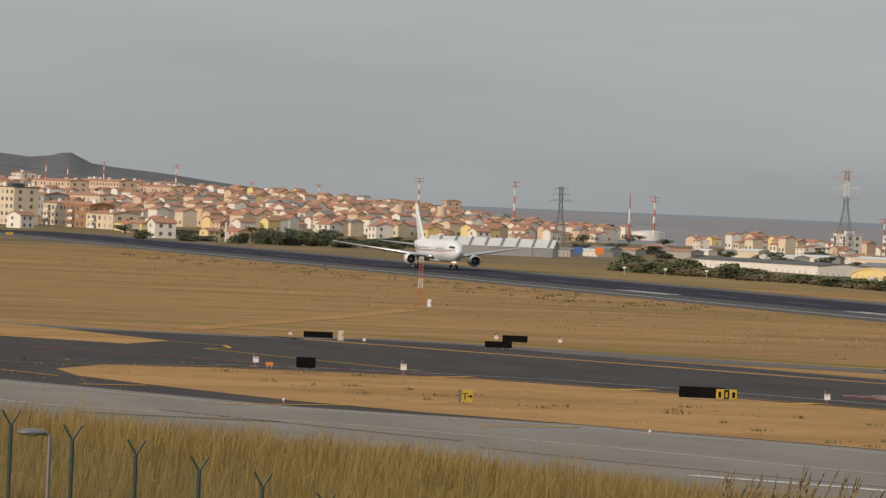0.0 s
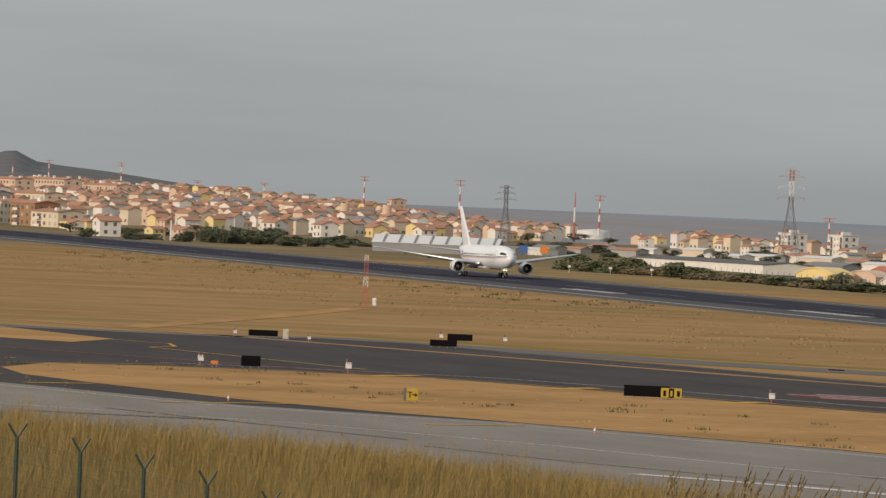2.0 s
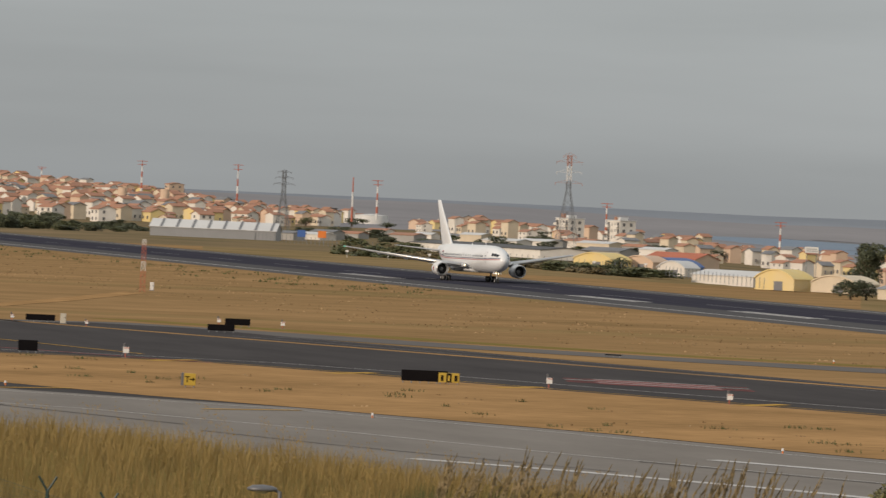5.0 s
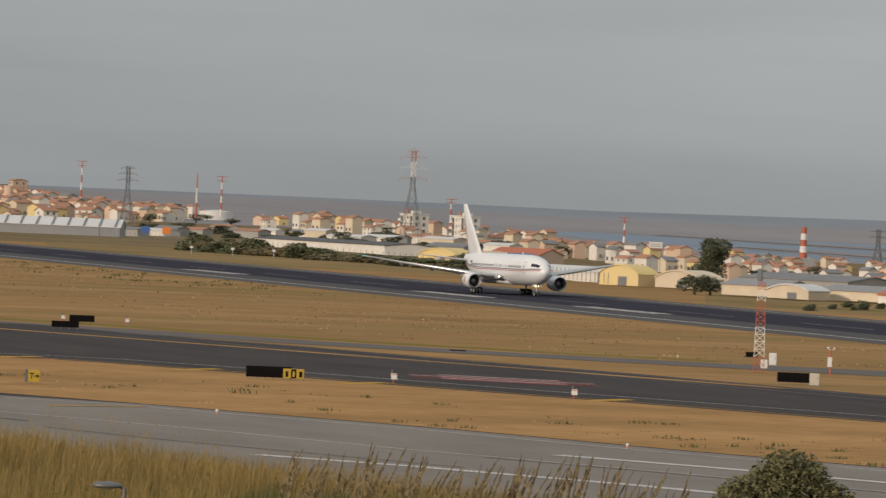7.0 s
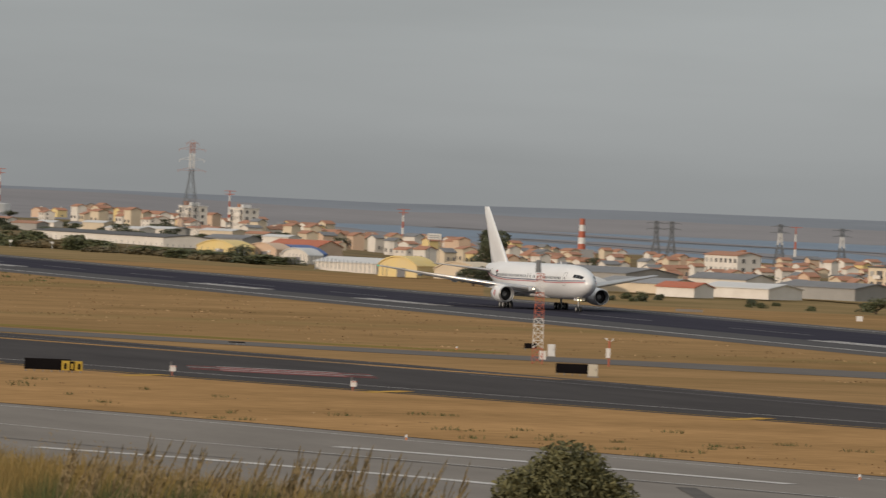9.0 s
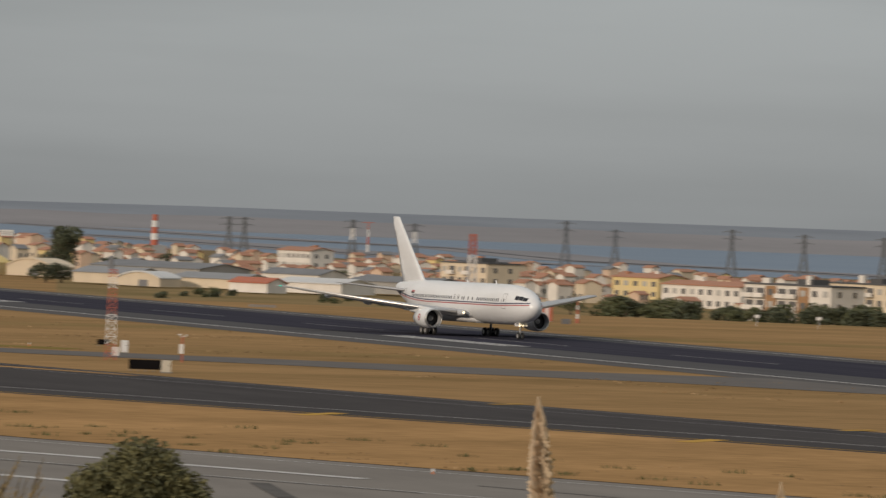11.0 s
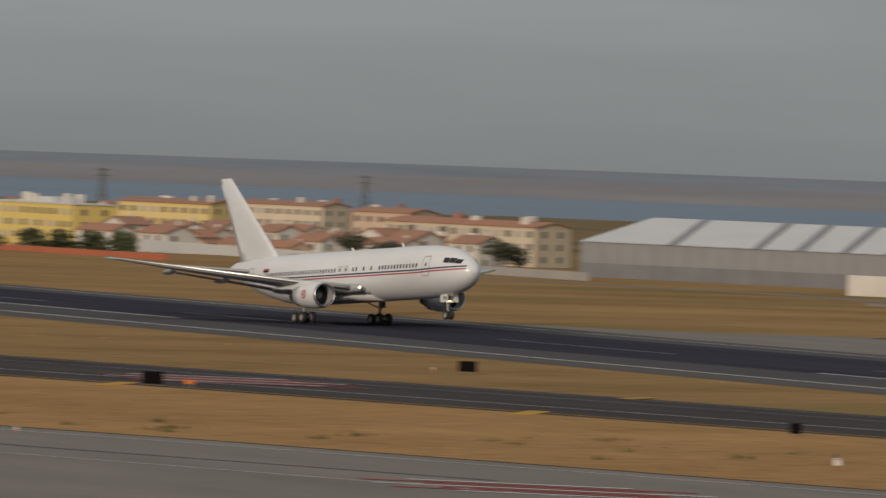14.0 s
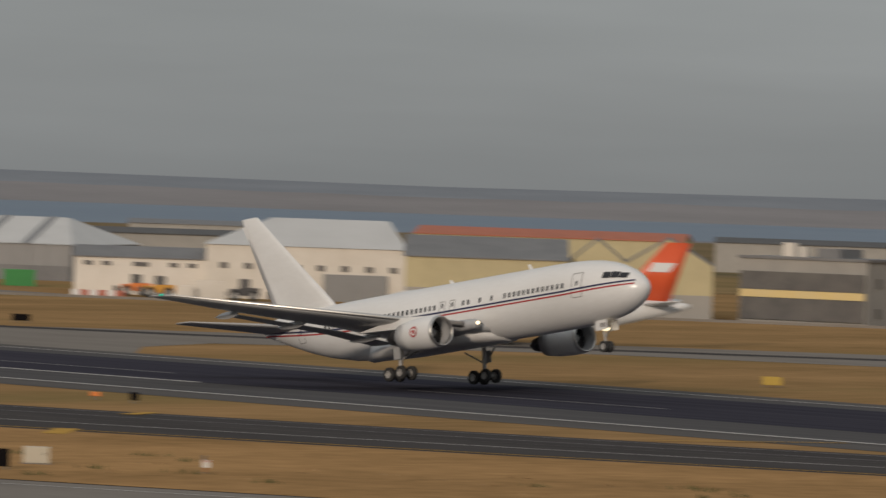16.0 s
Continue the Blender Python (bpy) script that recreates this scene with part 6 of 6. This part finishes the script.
    for x, y in ((-359, 253.5), (-322, 263), (-431, 227.4), (-472, 214.3)):
        bm = bmesh.new()
        strip(bm, [(x - 1.2, y + 2.2), (x + 1.2, y - 2.2)], 1.2, 0.062)
        part("edge_mark", bm, M["yellow_line"], P)
    for cx, cy, dx, dy, n in ((-521, 170, 0.55, 0.83, 9), (-377, 229, 0.55, 0.83, 8), (-254, 174, 0.6, 0.8, 7)):
        for i in range(n):
            k = (i - n / 2) * 1.9
            bm = bmesh.new()
            L = 9 if i % 2 else 6
            px, py = cx + k * dy, cy - k * dx * 0.4
            strip(bm, [(px - dx * L, py - dy * L), (px + dx * L, py + dy * L)], 0.8, 0.064)
            part("hatch_bar", bm, M["red_line" if i % 3 else "white_line"], P)
    for line, w in (([(-359.4, 101.1), (-350, 108.3), (-334, 117.5), (-318, 124.5)], 1.4), ([(-370.8, 125), (-359, 132), (-348, 137.3), (-336, 143)], 1.4)):
        bm = bmesh.new()
        strip(bm, line, w, 0.062)
        part("white_band", bm, M["white_line"], P)
    for line, w, m in (([(-660, 112), (-640, 118), (-629, 124), (-618, 122.5), (-612, 118.5), (-560, 130)], 0.5, "yellow_line"), ([(-546.5, 86.5), (-544, 92), (-555, 110)], 0.4, "yellow_line"), ([(-522, 82.6), (-510, 85.8)], 0.5, "yellow_line"), ([(-490.5, 84.4), (-493, 90.7)], 1.0, "yellow_line"),
                       ([(-455.5, 89.2), (-462, 101.5)], 0.9, "yellow_line"), ([(-428.4, 104.2), (-432, 112.6)], 0.9, "yellow_line"), ([(-328.8, 133.1), (-312.4, 128.2)], 1.2, "seam"), ([(-391, 95), (-376, 100), (-350, 112)], 0.3, "seam"), ([(-440, 82), (-400, 96)], 0.35, "seam"), ([(-430, 74), (-424, 88)], 1.4, "seam"),
                       ([(-330, 148), (-290, 163), (-262, 176)], 0.35, "seam"), ([(-365, 118), (-320, 140)], 0.3, "seam"), ([(-286, 278), (-284, 286), (-282, 293)], 0.5, "yellow_line"), ([(-600, 98), (-590, 102), (-540, 132)], 0.5, "red_line")):
        bm = bmesh.new()
        strip(bm, line, w, 0.066)
        part("painted_line" if m != "seam" else "sealed_crack", bm, M[m], P)
    rnd = random.Random(5)
    bm = bmesh.new()
    for i in range(8):
        a = Vector((-700 + i * 25, 128.5 + i * 10.2))
        strip(bm, [(a.x, a.y), (a.x - 25, a.y - 10.2)], 2.2, 0.03)
    strip(bm, [(-697, 132.7), (-796, 172.8), (-872, 201)], 4.0, 0.034)
    single("dirt_track", bm, M["island_grass"], "pale worn dirt track through dry grass", "track", kind="structure")


def blade(bm, p, h, lean, w, rnd):
    a = rnd.random() * 6.28
    d = Vector((math.cos(a), math.sin(a), 0))
    s = Vector((-d.y, d.x, 0)) * w
    q = p + Vector((0, 0, h * 0.55)) + d * lean * 0.35
    t = p + Vector((0, 0, h)) + d * lean
    v = [bm.verts.new(x) for x in (p - s, p + s, q + s * 0.7, q - s * 0.7, t)]
    bm.faces.new((v[0], v[1], v[2], v[3]))
    bm.faces.new((v[3], v[2], v[4]))


def plume_on(bm, p, d, L, r, rnd, n=26):
    """A feathery seed head: many short slivers along a drooping axis."""
    for i in range(n):
        u = i / n
        c = p + d * (L * u) + Vector((0, 0, -0.12 * L * u * u))
        k = r * math.sin(math.pi * (0.08 + 0.9 * u)) ** 0.7
        for _ in range(3):
            a = Vector((rnd.gauss(0, 1), rnd.gauss(0, 1), rnd.gauss(0, 1))).normalized() * k
            e = d * L * 0.10
            s = a.cross(e)
            s = s.normalized() * k * 0.35 if s.length > 1e-9 else Vector((k * 0.3, 0, 0))
            bm.faces.new([bm.verts.new(x) for x in (c - s, c + a * 0.8 + e * 0.6, c + s + e, c + e * 0.3 - a * 0.4)])


def foreground():
    rnd = random.Random(3)
    # tall grass on the bank
    for m, n, lab, seed in (("straw", 42000, "tall dry straw-coloured grass on the bank", 1), ("straw_green", 32000, "tall half-green grass on the bank", 2)):
        rnd = random.Random(seed)
        bm = bmesh.new()
        for _ in range(n):
            az = rnd.uniform(66.0, 82.2)
            d = 150 + 30 * rnd.random() ** 1.3
            tall = 0.55 + 0.5 * noise.noise((az * 3.0, d * 0.15, seed)) * (1 if m == "straw" else 0.8)
            dens = smooth01(65.5, 73.5, az)
            if rnd.random() > 0.25 + 0.75 * dens:
                continue
            h = max(0.18, tall + rnd.uniform(-0.2, 0.35)) * (0.45 + 0.55 * dens)
            blade(bm, Vector(polar(az, d, ground_z(az, d) - 0.05)), h, rnd.uniform(0.1, 0.6) * h, rnd.uniform(0.005, 0.012), rnd)
        single("bank_grass", bm, M[m], lab, "grass", kind="stuff")
    bm = bmesh.new()
    rnd = random.Random(12)
    for _ in range(24000):
        az = rnd.uniform(62.0, 82.2)
        d = 176 + 58 * rnd.random()
        h = rnd.uniform(0.15, 0.45) * (1.3 + noise.noise((az * 4.0, d * 0.1, 0)))
        blade(bm, Vector(polar(az, d, ground_z(az, d) - 0.03)), h, 0.4 * h, rnd.uniform(0.015, 0.035), rnd)
    single("bank_grass", bm, M["straw_green"], "short yellow-green grass on the slope", "grass", kind="stuff")
    bm = bmesh.new()
    rnd = random.Random(8)
    for _ in range(420):
        az = rnd.uniform(70, 82.2)
        d = 150 + 26 * rnd.random()
        p = Vector(polar(az, d, ground_z(az, d)))
        h = rnd.uniform(0.8, 1.5) * (0.6 + 0.4 * smooth01(70, 76, az))
        a = rnd.random() * 6.28
        blade(bm, p, h, 0.1, 0.006, rnd)
        for _k in range(9):
            c = p + Vector((rnd.uniform(-0.16, 0.16), rnd.uniform(-0.16, 0.16), h * rnd.uniform(0.75, 1.08)))
            e = 0.025
            bm.faces.new([bm.verts.new(c + Vector(q) * e) for q in ((-1, 0, -1), (1, 0.3, -0.6), (0.6, 0, 1), (-0.7, -0.3, 0.8))])
    single("seeding_weeds", bm, M["straw"], "dry seeding weeds standing above the bank grass", "weeds", kind="stuff")

    # reeds with plumes
    D = 118
    for k in range(150):
        az = rnd.uniform(70.35, 74.3)
        d = D + rnd.uniform(-4, 5)
        top = -434 - 9 * math.sin((az - 70.3) * 4.0) - abs(rnd.gauss(0, 32))
        if az < 70.7:
            top -= 24
        z1 = rise(top, d)
        z0 = ground_z(az, d)
        R = thing("reed", "dry reed stalk with a brown feathery plume", "reed", pose(*polar(az, d, z0), 0, 0, az), "reeds on the bank")
        lean = rnd.uniform(0.12, 0.62)
        h = z1 - z0
        bm = bmesh.new()
        tube(bm, (0, 0, -0.1), (lean * 0.6, 0, h * 0.7), 0.016, 0.011, 5)
        part("stem", bm, M["reed"], R)
        bm = bmesh.new()
        ax = Vector((lean * 1.1, rnd.uniform(-0.1, 0.1), h * 0.3)).normalized()
        plume_on(bm, Vector((lean * 0.6, 0, h * 0.68)), ax, h * rnd.uniform(0.26, 0.36), rnd.uniform(0.04, 0.062), rnd, 20)
        part("plume", bm, M["plume"], R)
    bm = bmesh.new()
    for _ in range(7000):
        az = rnd.uniform(70.2, 74.5)
        d = D + rnd.uniform(-5, 7)
        z0 = ground_z(az, d)
        h = rise(-505 - rnd.uniform(0, 50) + 22 * math.sin(az * 9), d) - z0
        blade(bm, Vector(polar(az, d, z0 - 0.1)), max(0.3, h + rnd.uniform(-0.3, 0.1)), rnd.uniform(0.1, 0.6), rnd.uniform(0.012, 0.03), rnd)
    single("reed_leaves", bm, M["weed"], "green reed leaves crowded below the plumes", "reeds", kind="stuff")
    # big plumes close to the camera
    for az, top, d, r, ln in ((65.24, -330, 24, 0.075, 0.85), (62.87, -463, 24, 0.062, 0.8), (64.6, -560, 27, 0.04, 0.5)):
        z1, z0 = rise(top, d), ground_z(az, d)
        R = thing("pampas_plume", "tall pale feathery grass plume close to the camera", "plume", pose(*polar(az, d, z0), 0, 0, az), "pampas plumes")
        h = z1 - z0
        bm = bmesh.new()
        tube(bm, (0.05, 0, -0.2), (0.02, 0, max(0.1, h - ln * 0.9)), 0.008, 0.006, 6)
        part("stem", bm, M["reed"], R)
        bm = bmesh.new()
        plume_on(bm, Vector((0.03, 0, max(0.05, h - ln))), Vector((-0.05, 0, 1)).normalized(), ln * 1.05, r, rnd, 520)
        part("plume", bm, M["pampas"], R)
    # round bush
    d = 122
    z0 = ground_z(69.2, d)
    B = thing("bush", "dense round olive-green bush on the bank", "bush", pose(*polar(69.17, d, z0 - 0.3), 0, 0, 69))
    h = rise(-402, d) - z0 + 0.3
    bm = bmesh.new()
    for i in range(7):
        a = rnd.random() * 6.28
        tube(bm, (0, 0, 0), (math.cos(a) * 0.9, math.sin(a) * 0.9, h * 0.6), 0.06, 0.02, 6)
    part("stems", bm, M["bark"], B)
    bm = bmesh.new()
    w = math.tan(radians(0.74)) * d
    blobs = [(0.1 * w, 0, h - 0.62 * w, 0.56 * w), (-0.42 * w, 0.1, h - 0.92 * w, 0.5 * w), (0.5 * w, -0.1, h - 0.95 * w, 0.52 * w), (-0.15 * w, -0.5, h - 0.85 * w, 0.55 * w), (0.2 * w, 0.5, h - 0.9 * w, 0.55 * w), (-0.5 * w, 0, h - 1.5 * w, 0.55 * w), (0.55 * w, 0, h - 1.5 * w, 0.5 * w), (0, -0.4, h - 1.4 * w, 0.7 * w)]
    leaf_cloud(bm, random.Random(4), blobs, 21000, 0.062)
    leaf_cloud(bm, random.Random(9), [(x, y, z, r * 0.72) for x, y, z, r in blobs], 5000, 0.14)
    part("foliage", bm, M["leaf_bush"], B)

    # weeds on the dry islands
    bm = bmesh.new()
    rnd = random.Random(6)
    axis = [(-560, 96), (-480, 122), (-420, 142), (-362, 165), (-296, 200), (-230, 232)]
    for _ in range(95):
        u = rnd.random() ** 0.8 * (len(axis) - 1.001)
        i = int(u)
        a, b = Vector(axis[i]), Vector(axis[i + 1])
        p = a + (b - a) * (u - i) + Vector((0.45, -0.9)) * rnd.uniform(-16, 15)
        s = rnd.uniform(0.2, 0.7)
        for _k in range(int(26 * s) + 8):
            c = Vector((p.x + rnd.gauss(0, s), p.y + rnd.gauss(0, s), 0.045))
            blade(bm, c, rnd.uniform(0.12, 0.34), 0.18, 0.04, rnd)
    for _ in range(120):
        c0 = Vector((rnd.uniform(-1500, -950), 0, 0))
        c0.y = rnd.uniform(250, 283)
        for _k in range(8):
            blade(bm, c0 + Vector((rnd.gauss(0, 0.9), rnd.gauss(0, 0.6), 0)), rnd.uniform(0.2, 0.5), 0.2, 0.1, rnd)
    # dry tufts that give the field its grain
    for m, n, name, lab in (("pale_straw", 350, "straw_tufts", "pale dry grass tufts over the airfield"), ("brown_straw", 900, "brown_tufts", "brown dry grass tufts over the airfield")):
        bt = bmesh.new()
        for k in range(n):
            if k % 12:
                c0 = Vector((rnd.uniform(-1350, -380), rnd.uniform(196, 284), 0.0))
                if c0.y < 232 + 0.28 * (c0.x + 560) or abs(c0.x + 580) < 26 and c0.y < 290:
                    continue
                s = 0.9
            else:
                u = rnd.random() * (len(axis) - 1.001)
                i = int(u)
                a, b = Vector(axis[i]), Vector(axis[i + 1])
                p = a + (b - a) * (u - i) + Vector((0.45, -0.9)) * rnd.uniform(-15, 14)
                c0, s = Vector((p.x, p.y, 0.045)), 0.5
            for _k in range(4):
                blade(bt, c0 + Vector((rnd.gauss(0, s), rnd.gauss(0, s), 0)), rnd.uniform(0.05, 0.13) * (0.5 + s), 0.1, 0.09 * (0.5 + s), rnd)
        single(name, bt, M[m], lab, "grass", kind="stuff")
    single("weed_tufts", bm, M["weed"], "small green weed tufts in the dry grass", "weeds", kind="stuff")

    # security fence with forked posts
    d = 150
    posts = [(81.5, -383), (80.88, -403), (80.28, -425), (79.66, -446), (79.04, -471), (78.42, -495), (77.8, -528), (77.2, -552)]
    F = thing("security_fence", "green wire security fence with forked posts", "fence", kind="structure")
    tops = []
    for az, el in posts:
        p = Vector(polar(az, d))
        zt = rise(el, d)
        bm = bmesh.new()
        zf = zt - 0.36
        tube(bm, (p.x, p.y, zt - 3.4), (p.x, p.y, zf), 0.05, 0.05, 8)
        r = Vector((math.cos(radians(az)), math.sin(radians(az)), 0))
        for s in (-1, 1):
            tube(bm, (p.x, p.y, zf - 0.02), p + r * 0.23 * s + Vector((0, 0, zf + 0.36)), 0.036, 0.032, 6)
        part("post", bm, M["green_paint"], F)
        tops.append(Vector((p.x, p.y, zf)))
    for a, b in zip(tops, tops[1:]):
        bm = bmesh.new()
        for k in range(0, 28):
            z = -0.1 - 0.1 * k
            tube(bm, a + Vector((0, 0, z)), b + Vector((0, 0, z)), 0.0022 if k % 5 else 0.006, None, 4, False)
        n = 30
        for i in range(1, n):
            p = a + (b - a) * i / n
            tube(bm, p + Vector((0, 0, -0.1)), p + Vector((0, 0, -2.9)), 0.0018, None, 4, False)
        part("wire_mesh", bm, M["wire"], F)
    # street lamps on the lower road
    for az, el, s in ((80.5, -446, 1), (75.55, -540, 1)):
        d = 108
        L = thing("street_lamp", "grey street lamp with a flat oval head", "street lamp", pose(*polar(az, d, 0), 0, 0, az), "street lamps")
        z = rise(el, d)
        g = ground_z(az, d)
        bm = bmesh.new()
        tube(bm, (0, 0, g - 0.2), (0, 0, z + 0.02), 0.045, 0.035, 10)
        tube(bm, (0, 0, z), (-0.12, 0, z + 0.06), 0.03, 0.03, 8)
        part("pole", bm, M["lamp_grey"], L)
        bm = bmesh.new()
        loft(bm, [[(x, 0.16 * w * math.cos(t), z + 0.05 + (0.09 if math.sin(t) > 0 else 0.05) * w * math.sin(t)) for t in [2 * math.pi * i / 14 for i in range(14)]] for x, w in ((-0.05, 0.35), (-0.15, 0.8), (-0.32, 1.0), (-0.5, 0.85), (-0.6, 0.3))])
        hd = part("head", bm, M["lamp_grey"], L, smooth=True)
        bm = bmesh.new()
        tube(bm, (-0.34, 0, z + 0.02), (-0.34, 0, z - 0.02), 0.14, 0.11, 12)
        part("lens", bm, M["chrome"], hd)


build_furniture()
foreground()


# ---- what moves ----
def motions():
    """The take-off run: seconds, body height, nose-up angle, bank, leg extension, wing lift."""
    lift = [(0, 0, 0.3, 0, 0, 0), (11.5, 0.03, 0.3, 0, 0.02, 0), (12.0, 0.04, 0.4, 0, 0.03, 0), (12.5, 0.04, 0.55, 0, 0.03, 0.05), (13.0, 0.05, 1.5, 0, 0.05, 0.1), (13.5, 0.13, 2.6, 0, 0.15, 0.25), (14.0, 0.25, 4.15, -0.05, 0.23, 0.38),
            (14.5, 0.46, 5.55, -0.2, 0.48, 0.5), (15.0, 0.84, 6.8, -0.3, 0.76, 0.66), (15.5, 0.95, 8.05, -0.5, 0.66, 0.78), (16.0, 1.3, 8.85, -1.3, 0.7, 0.7)]
    body, legs, wings = [], [], []
    for i in range(33):
        t = i * 0.5
        x = -1389.2 + 48.95 * t + 1.0175 * t * t - 0.0033 * t ** 3 + interp(t, [(6, 0), (7, -0.9), (10.5, -1.0), (11, -0.4), (11.5, -1.5), (12, -0.2), (12.5, -1.7), (13, -0.1), (13.5, -1.5), (14, 0.05), (14.5, -1.3), (15, 0.25), (15.5, -1.5), (16, -0.1)])
        z, p, bank, leg, up = (interp(t, [(r[0], r[k]) for r in lift]) for k in range(1, 6))
        body.append((t, pose(x, 324.9, z, bank, -p, 0)))
        legs.append((t, pose(0.4 * smooth01(14.3, 16, t), 0, -leg)))
        wings.append((t, math.degrees(up / 21.2)))
    walk(airliner, body)
    for g in MOVING["gear"]:
        walk(g, legs)
    for g in MOVING["nose"]:
        walk(g, [(i * 0.5, pose(0, 0, -0.4 * smooth01(12.8, 14.3, i * 0.5))) for i in range(33)])
    for wing, s in MOVING["wing"]:
        root = Matrix.Translation((0, s * 2.5, 2.95))
        walk(wing, [(t, root @ pose(0, 0, 0, s * a) @ root.inverted()) for t, a in wings])


motions()
